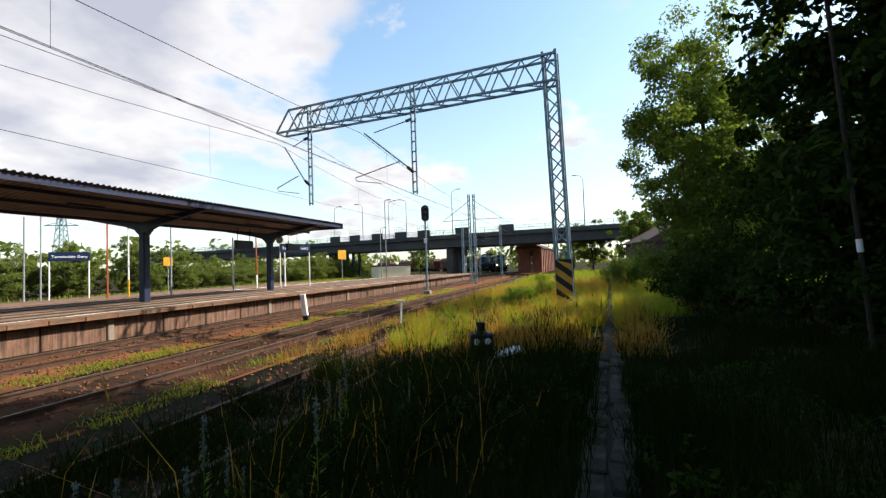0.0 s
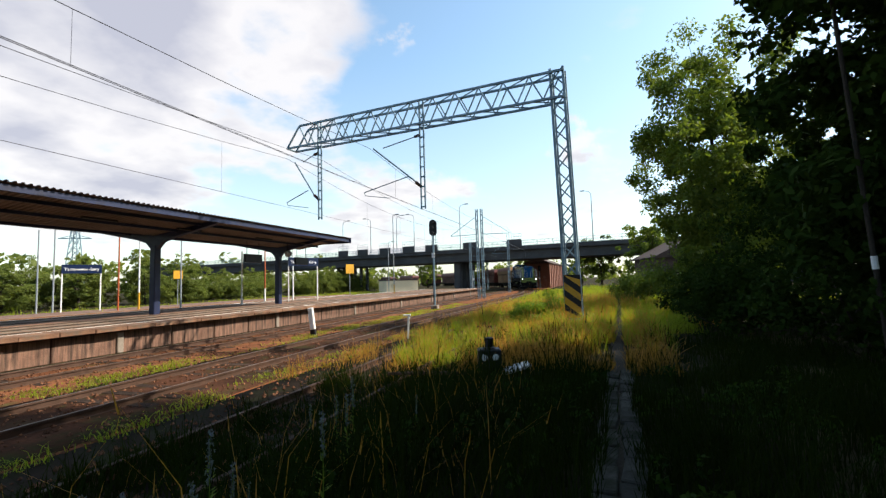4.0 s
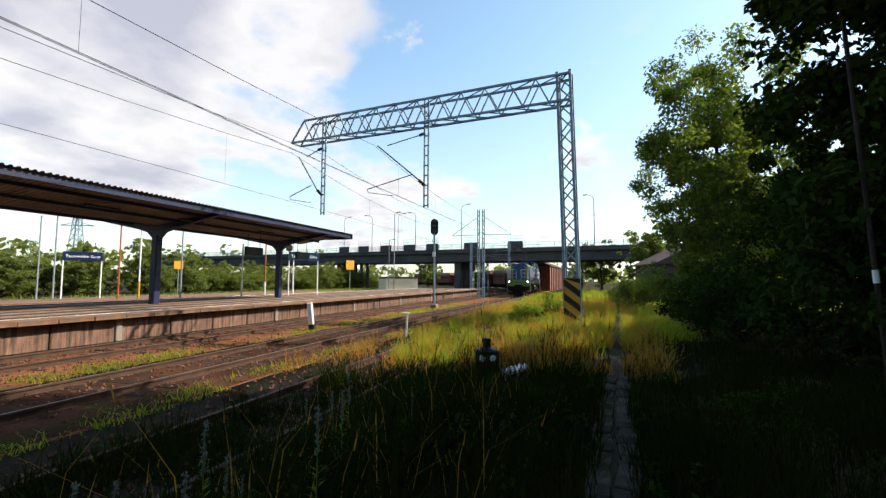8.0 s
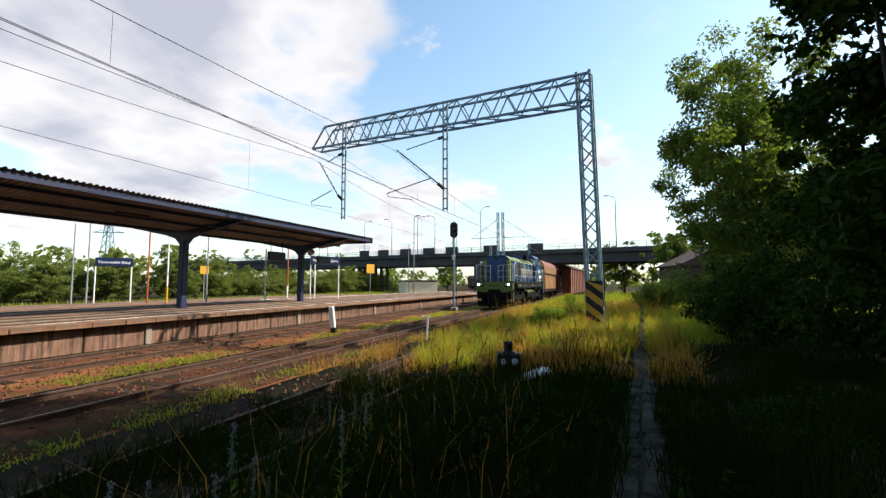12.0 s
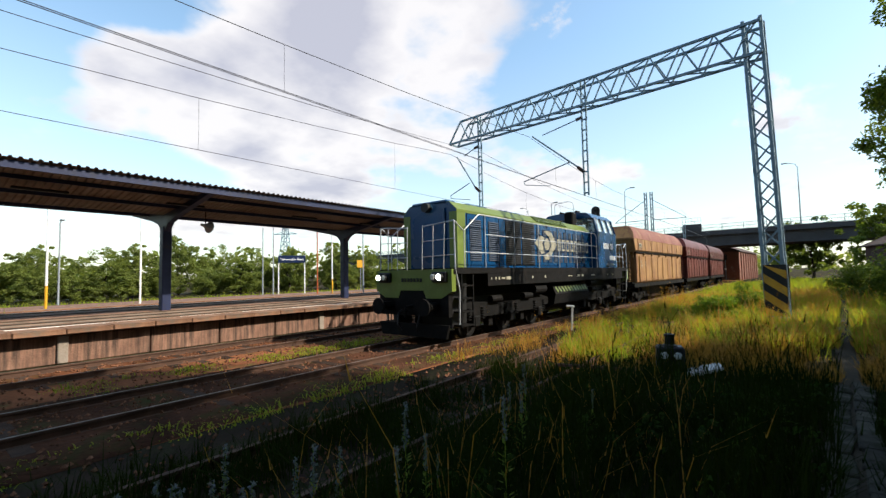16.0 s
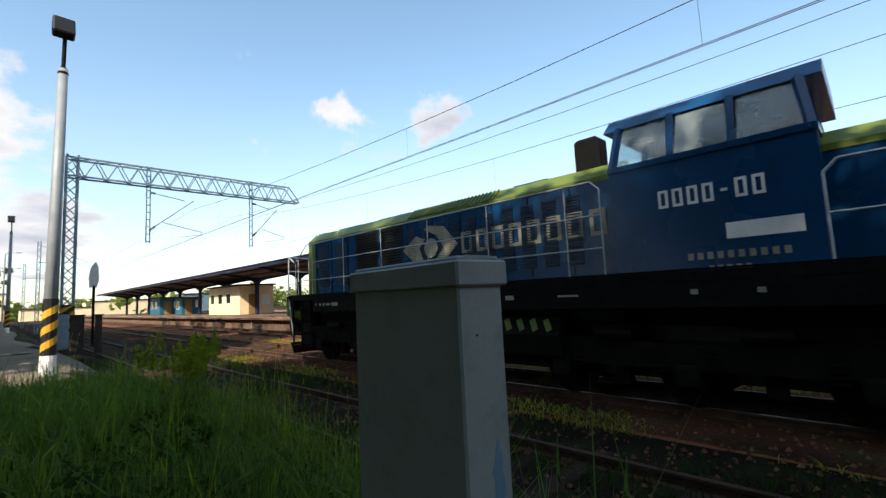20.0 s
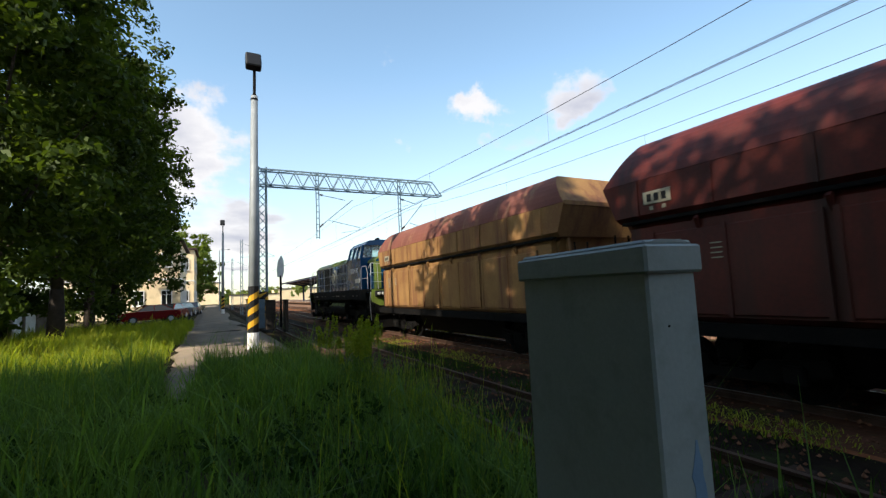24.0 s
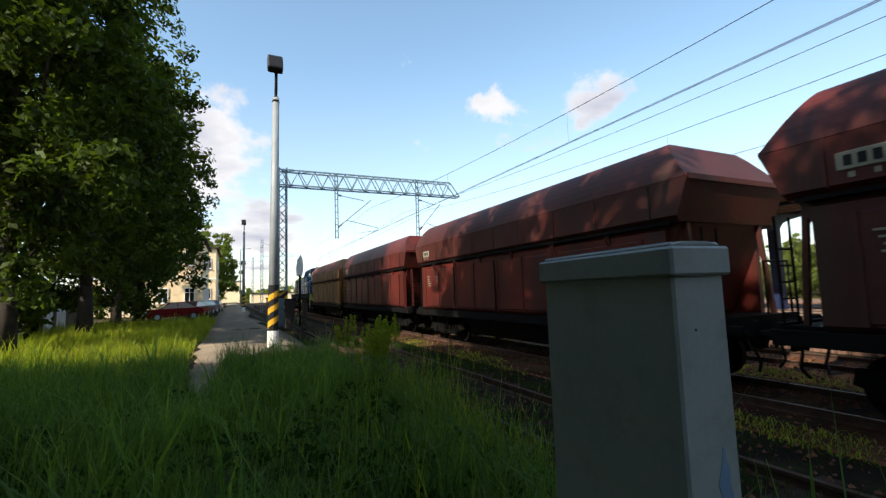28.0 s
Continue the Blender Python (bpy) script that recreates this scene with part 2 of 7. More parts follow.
M["bridge"] = mat("bridge", (0.10, 0.10, 0.105), (0.06, 0.06, 0.065), 0.85, scale=0.4, fine=6, bump=0.3, stain=(0.07, 0.065, 0.06), stain_amount=0.4)
M["galv"] = mat("galv", (0.28, 0.39, 0.46), (0.18, 0.265, 0.32), 0.55, 0.35, scale=3, fine=30, bump=0.1)
M["pole"] = mat("pole", (0.40, 0.43, 0.45), (0.30, 0.33, 0.35), 0.6, 0.2, scale=2, fine=40, bump=0.1)
M["wire"] = mat("wire", (0.10, 0.095, 0.10), (0.06, 0.06, 0.065), 0.5, 0.6, bump=0)
M["insul"] = mat("insul", (0.07, 0.03, 0.02), (0.05, 0.03, 0.02), 0.3, bump=0)
M["canopy_blue"] = mat("canopy_blue", (0.022, 0.035, 0.10), (0.014, 0.022, 0.065), 0.5, scale=1.5, fine=30, bump=0.1, stain=(0.03, 0.03, 0.05), stain_amount=0.3)
M["tin"] = mat("tin", (0.30, 0.24, 0.19), (0.20, 0.155, 0.12), 0.6, 0.15, scale=0.8, fine=20, bump=0.1, stain=(0.15, 0.09, 0.05), stain_amount=0.3)
M["signblue"] = mat("signblue", (0.012, 0.028, 0.085), (0.01, 0.022, 0.07), 0.35, bump=0)
M["white"] = mat("white", (0.78, 0.77, 0.74), (0.62, 0.60, 0.56), 0.6, scale=3, fine=40, bump=0.05)
M["letter"] = mat("letter", (0.86, 0.86, 0.84), (0.8, 0.8, 0.78), 0.5, bump=0)
M["yellow"] = mat("yellow", (0.85, 0.46, 0.03), (0.68, 0.35, 0.02), 0.5, scale=3, fine=40, bump=0.1, stain=(0.3, 0.2, 0.06), stain_amount=0.2)
M["black"] = mat("black", (0.012, 0.012, 0.013), (0.007, 0.007, 0.008), 0.55, scale=3, fine=40, bump=0.1, spec=0.3)
M["dark"] = mat("dark", (0.008, 0.0075, 0.007), (0.005, 0.005, 0.005), 0.75, 0.0, scale=3, fine=30, bump=0.2, stain=(0.018, 0.013, 0.011), stain_amount=0.3, spec=0.1)
M["orange"] = mat("orange", (0.55, 0.13, 0.03), (0.4, 0.09, 0.03), 0.6, bump=0.1)
M["brick"] = mat("brick", (0.30, 0.13, 0.09), (0.22, 0.09, 0.06), 0.9, scale=0.7, fine=16, bump=0.3, stain=(0.36, 0.26, 0.2), stain_amount=0.25)
M["roof"] = mat("roof", (0.10, 0.06, 0.05), (0.06, 0.04, 0.035), 0.85, scale=1, fine=12, bump=0.3)
M["cream"] = mat("cream", (0.78, 0.63, 0.41), (0.68, 0.53, 0.33), 0.85, scale=0.6, fine=15, bump=0.1, stain=(0.5, 0.38, 0.24), stain_amount=0.2)
M["ochre"] = mat("ochre", (0.42, 0.25, 0.10), (0.33, 0.2, 0.08), 0.85, scale=0.6, fine=15, bump=0.1)
M["glass"] = glassmat("glass")
M["darkglass"] = mat("darkglass", (0.02, 0.025, 0.03), (0.015, 0.02, 0.025), 0.08, bump=0, spec=0.8)
M["blue"] = mat("blue", (0.005, 0.07, 0.20), (0.004, 0.052, 0.15), 0.26, scale=0.9, fine=25, bump=0.02, stain=(0.012, 0.05, 0.13), stain_amount=0.3, spec=0.3)
M["lime"] = mat("lime", (0.18, 0.245, 0.04), (0.13, 0.18, 0.034), 0.45, scale=1.5, fine=25, bump=0.04, stain=(0.2, 0.27, 0.06), stain_amount=0.3)
M["logo"] = mat("logo", (0.30, 0.285, 0.21), (0.22, 0.205, 0.155), 0.5, scale=3, fine=30, bump=0)
M["steel"] = mat("steel", (0.42, 0.44, 0.46), (0.32, 0.34, 0.36), 0.55, 0.4, scale=5, fine=40, bump=0)
M["rust_red"] = mat("rust_red", (0.17, 0.026, 0.016), (0.075, 0.013, 0.01), 0.5, scale=0.6, fine=18, bump=0.12, stain=(0.06, 0.02, 0.015), stain_amount=0.5, streak=True)
M["rust_brown"] = mat("rust_brown", (0.115, 0.025, 0.017), (0.055, 0.014, 0.011), 0.55, scale=0.6, fine=18, bump=0.12, stain=(0.06, 0.028, 0.02), stain_amount=0.45, streak=True)
M["rust_yellow"] = mat("rust_yellow", (0.42, 0.24, 0.085), (0.27, 0.13, 0.05), 0.65, scale=0.7, fine=18, bump=0.15, stain=(0.16, 0.06, 0.035), stain_amount=0.5, streak=True)
M["rust_top"] = mat("rust_top", (0.25, 0.085, 0.055), (0.18, 0.06, 0.045), 0.7, scale=0.7, fine=18, bump=0.15, stain=(0.34, 0.2, 0.1), stain_amount=0.3, streak=True)
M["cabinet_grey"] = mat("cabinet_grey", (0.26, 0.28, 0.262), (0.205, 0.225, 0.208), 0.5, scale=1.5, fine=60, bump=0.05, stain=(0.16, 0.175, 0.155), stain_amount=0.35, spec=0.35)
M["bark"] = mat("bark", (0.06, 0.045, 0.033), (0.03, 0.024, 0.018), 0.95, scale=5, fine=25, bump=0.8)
# leaf tones carry the light: near black for shaded crowns, paler for the sunlit row
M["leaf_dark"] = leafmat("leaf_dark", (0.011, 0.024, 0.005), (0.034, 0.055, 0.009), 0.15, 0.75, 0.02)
M["leaf_linden"] = leafmat("leaf_linden", (0.012, 0.023, 0.004), (0.07, 0.105, 0.013), 0.42)
M["leaf_light"] = leafmat("leaf_light", (0.06, 0.10, 0.018), (0.145, 0.18, 0.035), 0.45)
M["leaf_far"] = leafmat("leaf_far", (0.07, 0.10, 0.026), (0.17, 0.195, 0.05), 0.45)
M["grass"] = leafmat("grass", (0.11, 0.185, 0.014), (0.31, 0.31, 0.036), 0.55)
M["grass_lush"] = leafmat("grass_lush", (0.022, 0.062, 0.014), (0.16, 0.25, 0.045), 0.5)
# near grass: the tree shade is put into this very dark green
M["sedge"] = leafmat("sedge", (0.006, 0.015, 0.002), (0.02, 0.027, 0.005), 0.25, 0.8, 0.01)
M["grass_dry"] = leafmat("grass_dry", (0.42, 0.2, 0.05), (0.28, 0.17, 0.035), 0.4)
M["weed"] = leafmat("weed", (0.08, 0.15, 0.018), (0.19, 0.25, 0.035), 0.5)
# weed colour lowered to hold the shade over siding and verge
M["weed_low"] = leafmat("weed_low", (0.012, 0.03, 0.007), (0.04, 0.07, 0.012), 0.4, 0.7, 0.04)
M["weed_blue"] = leafmat("weed_blue", (0.09, 0.13, 0.10), (0.14, 0.15, 0.25), 0.35)
M["carred"] = mat("carred", (0.25, 0.012, 0.012), (0.2, 0.01, 0.01), 0.22, scale=1, bump=0)
M["carblue"] = mat("carblue", (0.05, 0.10, 0.14), (0.04, 0.08, 0.11), 0.22, scale=1, bump=0)
M["carsilver"] = mat("carsilver", (0.36, 0.38, 0.4), (0.3, 0.32, 0.34), 0.25, 0.5, scale=1, bump=0)
M["lamp_on"] = glowmat("lamp_on", (1.0, 0.95, 0.85), 8.0)
M["lens"] = mat("lens", (0.55, 0.55, 0.5), (0.45, 0.45, 0.42), 0.15, 0.4, bump=0)
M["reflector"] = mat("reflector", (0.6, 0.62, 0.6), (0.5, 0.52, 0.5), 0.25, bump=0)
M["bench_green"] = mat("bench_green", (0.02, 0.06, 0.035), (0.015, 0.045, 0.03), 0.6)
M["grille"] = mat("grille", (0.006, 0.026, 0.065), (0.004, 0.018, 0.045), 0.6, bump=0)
M["paint_smear"] = mat("paint_smear", (0.24, 0.36, 0.50), (0.18, 0.29, 0.42), 0.6, scale=6, fine=60, bump=0.03)
M["turq"] = mat("turq", (0.03, 0.17, 0.28), (0.022, 0.13, 0.21), 0.5, bump=0)


# ---- mesh helpers ----
def bmn():
    return bmesh.new()


def part(name, bm, material, parent=None, label="", smooth=False):
    """Link a bmesh as one mesh object, under a thing or a part."""
    me = bpy.data.meshes.new(name)
    bmesh.ops.recalc_face_normals(bm, faces=bm.faces)
    bm.to_mesh(me)
    bm.free()
    me.materials.append(M[material] if isinstance(material, str) else material)
    if smooth:
        for p in me.polygons:
            p.use_smooth = True
    ob = new(name, me)
    if parent is not None:
        ob.parent = parent
    if label:
        ob["label"] = label
    return ob


def same(ob, m, parent=None):
    """Another object on the same mesh."""
    o = new(ob.name.split(".")[0], ob.data)
    o.parent = parent or ob.parent
    o.matrix_basis = m
    if "label" in ob:
        o["label"] = ob["label"]
    return o


def thing(name, label, category, group="", m=None, kind=""):
    ob = new(name)
    ob.empty_display_size = 0.2
    if m is not None:
        ob.matrix_basis = m
    return tagged(ob, label, category, group, kind)


def box(bm, x, y, z, sx, sy, sz, m=None):
    """A box by its centre and sizes."""
    vs = [bm.verts.new(((m @ Vector((x + i * sx / 2, y + j * sy / 2, z + k * sz / 2))) if m else (x + i * sx / 2, y + j * sy / 2, z + k * sz / 2)))
          for i in (-1, 1) for j in (-1, 1) for k in (-1, 1)]
    for f in ((0, 1, 3, 2), (4, 6, 7, 5), (0, 4, 5, 1), (2, 3, 7, 6), (0, 2, 6, 4), (1, 5, 7, 3)):
        bm.faces.new([vs[i] for i in f])
    return bm


def bbox(bm, x, y, z, sx, sy, sz, bev=0.02, seg=1):
    """A box with bevelled edges, added to bm."""
    t = bmesh.new()
    box(t, x, y, z, sx, sy, sz)
    bmesh.ops.bevel(t, geom=t.edges[:] + t.verts[:], offset=bev, segments=seg, affect="EDGES")
    join(bm, t)
    return bm


def join(bm, t):
    vm = {v: bm.verts.new(v.co) for v in t.verts}
    for f in t.faces:
        try:
            bm.faces.new([vm[v] for v in f.verts])
        except ValueError:
            pass
    t.free()


def basis(a, b):
    a, b = Vector(a), Vector(b)
    d = (b - a).normalized()
    s = d.cross(Vector((0, 0, 1)))
    if s.length < 1e-4:
        s = Vector((1, 0, 0))
    s.normalize()
    return a, b, s, s.cross(d).normalized()


def beam(bm, a, b, w, h=None):
    """A square bar from a to b."""
    h = h or w
    a, b, s, u = basis(a, b)
    vs = [bm.verts.new(p + s * i * w / 2 + u * j * h / 2) for p in (a, b) for i, j in ((-1, -1), (1, -1), (1, 1), (-1, 1))]
    for f in ((0, 1, 2, 3), (7, 6, 5, 4), (0, 4, 5, 1), (1, 5, 6, 2), (2, 6, 7, 3), (3, 7, 4, 0)):
        bm.faces.new([vs[i] for i in f])
    return bm


def tube(bm, a, b, r, n=8, r2=None, caps=True):
    a, b, s, u = basis(a, b)
    r2 = r if r2 is None else r2
    rings = [[bm.verts.new(p + (s * math.cos(2 * math.pi * i / n) + u * math.sin(2 * math.pi * i / n)) * q) for i in range(n)] for p, q in ((a, r), (b, r2))]
    for i in range(n):
        bm.faces.new((rings[0][i], rings[0][(i + 1) % n], rings[1][(i + 1) % n], rings[1][i]))
    if caps:
        bm.faces.new(rings[0][::-1])
        bm.faces.new(rings[1])
    return bm


def pipe(bm, pts, r, n=6):
    for a, b in zip(pts, pts[1:]):
        tube(bm, a, b, r, n)
    return bm


def prism(bm, prof, axis, lo, hi):
    """A closed profile of (u, v) drawn along an axis: 'x' (u=y, v=z), 'y' (u=x, v=z) or 'z' (u=x, v=y)."""
    put = {"x": lambda w, u, v: (w, u, v), "y": lambda w, u, v: (u, w, v), "z": lambda w, u, v: (u, v, w)}[axis]
    A = [bm.verts.new(put(lo, u, v)) for u, v in prof]
    B = [bm.verts.new(put(hi, u, v)) for u, v in prof]
    n = len(prof)
    for i in range(n):
        bm.faces.new((A[i], A[(i + 1) % n], B[(i + 1) % n], B[i]))
    bm.faces.new(A[::-1])
    bm.faces.new(B)
    return bm


def lathe(bm, prof, n=16, m=None):
    """Rings of (radius, z)."""
    rings = []
    for r, z in prof:
        ring = []
        for i in range(n):
            a = 2 * math.pi * i / n
            v = Vector((r * math.cos(a), r * math.sin(a), z))
            ring.append(bm.verts.new(m @ v if m else v))
        rings.append(ring)
    for A, B in zip(rings, rings[1:]):
        for i in range(n):
            bm.faces.new((A[i], A[(i + 1) % n], B[(i + 1) % n], B[i]))
    bm.faces.new(rings[0][::-1])
    bm.faces.new(rings[-1])
    return bm


def raw(name, verts, faces, material, parent=None, smooth=False):
    me = bpy.data.meshes.new(name)
    me.from_pydata(verts, [], faces)
    me.materials.append(M[material] if isinstance(material, str) else material)
    if smooth:
        for p in me.polygons:
            p.use_smooth = True
    ob = new(name, me)
    if parent is not None:
        ob.parent = parent
    return ob


def text(name, words, size, material, m, parent, extrude=0.004, align="CENTER"):
    cu = bpy.data.curves.new(name, "FONT")
    cu.body, cu.size, cu.extrude, cu.align_x, cu.align_y = words, size, extrude, align, "CENTER"
    cu.resolution_u = 2
    tmp = bpy.data.objects.new(name, cu)
    me = bpy.data.meshes.new_from_object(tmp)
    bpy.data.objects.remove(tmp)
    bpy.data.curves.remove(cu)
    me.materials.clear()
    me.materials.append(M[material])
    ob = new(name, me)
    ob.parent = parent
    ob.matrix_basis = m
    return ob


def smooth(e0, e1, x):
    t = min(max((x - e0) / (e1 - e0), 0), 1)
    return t * t * (3 - 2 * t)


# ---- ground ----
RAIL = 0.15


def bank(x, y):
    """Height of the ground: the track bed lies lower than the footpath beside it."""
    h = 0.42 * smooth(-3.1, -1.7, x) + 0.3 * smooth(-25, -28, x)
    if abs(x) < 60 and abs(y) < 90:
        h += 0.05 * (noise.noise((x * 0.5, y * 0.5, 3.1)) if x > -3 or x < -25 else 0)
    return h


def ground():
    xs = [-2500, -900, -300, -120, -70, -45, -36, -30, -28, -26.5, -25, -16, -9, -6] + [-4 + 0.35 * i for i in range(34)] + [8.5, 10, 13, 18, 30, 60, 150, 500, 2500]
    ys = [-2500, -900, -300, -150, -90, -65] + [-48 + 1.2 * i for i in range(80)] + [52, 60, 75, 100, 150, 300, 900, 2500]
    v = [(x, y, bank(x, y)) for y in ys for x in xs]
    n = len(xs)
    f = [(j * n + i, j * n + i + 1, (j + 1) * n + i + 1, (j + 1) * n + i) for j in range(len(ys) - 1) for i in range(n - 1)]
    tagged(raw("ground", v, f, "soil", smooth=True), "rough brown and green earth with worn grass", "ground", kind="structure")


ground()


def xt(y):
    """Centre of the line on which the train runs: straight past the platform, then it bends away under the bridge."""
    x = -8.75 + 0.7 * smooth(12, 48, y)
    return x - 0.0050 * max(y - 62, 0) ** 2


def strip(name, label, cat, edges, ys, z, material, thick=0.05, wob=0.0):
    """A strip of paving with thickness that follows the ground; edges(y) gives its two sides."""
    v, f = [], []
    for y in ys:
        a, b = edges(y)
        w = wob * noise.noise((y * 0.7, 1.7, 0)), wob * noise.noise((y * 0.8, 7.7, 0))
        for k in range(5):
            x = a + w[0] + (b + w[1] - a - w[0]) * k / 4
            v.append((x, y, z + bank(x, y) if z < 1 else z))
    n = len(ys)
    for j in range(n - 1):
        for k in range(4):
            f.append((j * 5 + k, j * 5 + k + 1, (j + 1) * 5 + k + 1, (j + 1) * 5 + k))
    ob = raw(name, v, f, material, smooth=True)
    sol = ob.modifiers.new("thickness", "SOLIDIFY")
    sol.thickness, sol.offset = thick, -1
    return tagged(ob, label, cat, kind="structure")


YS = [-150, -120, -95, -75] + [-60 + 1.5 * i for i in range(84)] + [70, 80, 90, 100, 115, 130, 150]
strip("track_bed", "rusty brown ballast bed under the running lines", "ballast", lambda y: (-14.6, -6.6), YS, 0.012, "ballast")
# dark strip laid over the bed to deepen the shade under the train
strip("oily_bed", "darker ballast along the running line, with the train's shade in its colour", "ballast", lambda y: (xt(y) - 1.6, xt(y) + 2.1), YS, 0.02, "oily_ballast", wob=0.2)
strip("siding_bed", "overgrown ballast of the siding, with tree shade in its dark colour", "ballast", lambda y: (-6.55, -2.75), YS, 0.008, "siding_ballast", wob=0.25)
PATHX = lambda y: -0.1 + (0.07 * y if y > 0 else -0.05 * y)
strip("footpath", "narrow trodden dirt footpath through the grass", "path", lambda y: (PATHX(y) - 0.16 + 0.05 * math.sin(y * 0.9), PATHX(y) + 0.17 + 0.05 * math.sin(y * 0.8 + 1)), [-14 + 0.7 * i for i in range(72)], 0.02, "path", wob=0.14)
strip("service_road", "cracked grey asphalt service road beside the tracks", "road",
      lambda y: (-2.75 + 1.1 * smooth(-24, -40, y) + 2.2 * smooth(-16.2, -13.6, y), 1.0 + 0.2 * smooth(-24, -40, y) - 0.2 * smooth(-20, -13.5, y)), [-150, -120, -90, -70, -60, -50, -45, -40, -36, -32, -28, -25, -22, -20, -18.5, -17.5, -16.5, -15.5, -14.5, -13.5], 0.03, "asphalt", wob=0.55)


strip("sand_path", "trodden sandy path leading off the end of the road", "path", lambda y: (0.36 - 0.1 * (-9 - y), 0.6 + 0.05 * (-9 - y)), [-13.9 + 0.4 * i for i in range(13)], 0.026, "asphalt", wob=0.2)


# ---- tracks ----
RP = [(-0.065, 0), (0.065, 0), (0.065, 0.015), (0.012, 0.03), (0.012, 0.105), (0.036, 0.118), (0.036, 0.15), (-0.036, 0.15), (-0.036, 0.118), (-0.012, 0.105), (-0.012, 0.03), (-0.065, 0.015)]


def rail_mesh(name, line, off, parent, top):
    v, f, n = [], [], len(RP)
    prof = [(-0.018, 0.1502), (0.018, 0.1502), (0.018, 0.153), (-0.018, 0.153)] if top else RP
    n = len(prof)
    for x, y, a in line:
        c, s = math.cos(a), math.sin(a)
        for u, z in prof:
            v.append((x + (off + u) * c, y + (off + u) * s, z))
    for j in range(len(line) - 1):
        for i in range(n):
            f.append((j * n + i, j * n + (i + 1) % n, (j + 1) * n + (i + 1) % n, (j + 1) * n + i))
    return raw(name, v, f, "railtop" if top else "rail", parent)


def track(label, fx, y0, y1, near, step=0.62, bright=True, skip=0.0):
    t = thing("railway_track", label, "railway track", kind="structure")
    ys = [y0 + (y1 - y0) * i / 120 for i in range(121)]
    line = []
    for y in ys:
        d = (fx(y + 0.5) - fx(y - 0.5))
        line.append((fx(y), y, -math.atan(d)))
    for off in (-0.7525, 0.7525):
        rail_mesh("rail", line, off, t, False)
        if bright:
            rail_mesh("rail_head", line, off, t, True)
    b = bmn()
    bbox(b, 0, 0, -0.045, 2.5, 0.24, 0.13, 0.015)
    first = part("sleeper", b, "sleeper", t)
    first.matrix_basis = pose(fx(near[0]), near[0], 0)
    y = near[0] + step
    rest = bmn()
    k = int((y0 - near[0]) / step)
    while near[0] + k * step < y1:
        y = near[0] + k * step
        k += 1
        d = math.degrees(-math.atan(fx(y + 0.5) - fx(y - 0.5)))
        dz = random.uniform(-0.02, 0.012)
        if near[0] < y <= near[1]:
            same(first, pose(fx(y) + random.uniform(-0.05, 0.05), y, dz, 0, 0, d + random.uniform(-1.2, 1.2)))
        elif y < near[0] - 0.1 or y > near[1]:
            box(rest, 0, 0, -0.045, 2.5, 0.24, 0.12, pose(fx(y), y, dz, 0, 0, d))
    part("far_sleepers", rest, "sleeper", t)["kind"] = "stuff"
    return t


track("rusty siding rails sunk in weeds and ballast", lambda y: -4.45, -120, 19, (-22, 18), bright=False)
track("running line with polished rail heads and dark sleepers", xt, -150, 175, (-28, 40))
track("platform line with brown sleepers and ballast", lambda y: -12.95, -150, 140, (-24, 48))
track("line on the far side of the island platform", lambda y: -26.3, -140, 130, (-10, 30))


def stones():
    """Loose ballast stones."""
    rng = np.random.default_rng(4)
    v, f = [], []
    base = np.array([(1, 0, 0), (-1, 0, 0), (0, 1, 0), (0, -1, 0), (0, 0, 1), (0, 0, -0.6)])
    tri = [(0, 2, 4), (2, 1, 4), (1, 3, 4), (3, 0, 4), (2, 0, 5), (1, 2, 5), (3, 1, 5), (0, 3, 5)]
    for i in range(15000):
        y = rng.normal(0, 15)
        x = rng.choice([-12.95, -8.75, -4.45]) + rng.normal(0, 1.25) if rng.random() < 0.8 else rng.uniform(-14.3, -3)
        if abs(y) > 45 or x > -2.6 or x < -14.4:
            continue
        p = base * rng.uniform(0.015, 0.045) * rng.uniform(0.6, 1.3, (6, 3))
        a = rng.uniform(0, 6.28)
        c, s = math.cos(a), math.sin(a)
        q = len(v)
        for px, py, pz in p:
            v.append((x + px * c - py * s, y + px * s + py * c, 0.03 + pz))
        f += [tuple(q + k for k in t) for t in tri]
    tagged(raw("ballast_stones", v, f, "stone"), "loose brown crushed ballast stones between the sleepers", "gravel", kind="stuff")


stones()


# ---- platform ----
PX0, PX1, PZ = -14.7, -24.6, 0.92


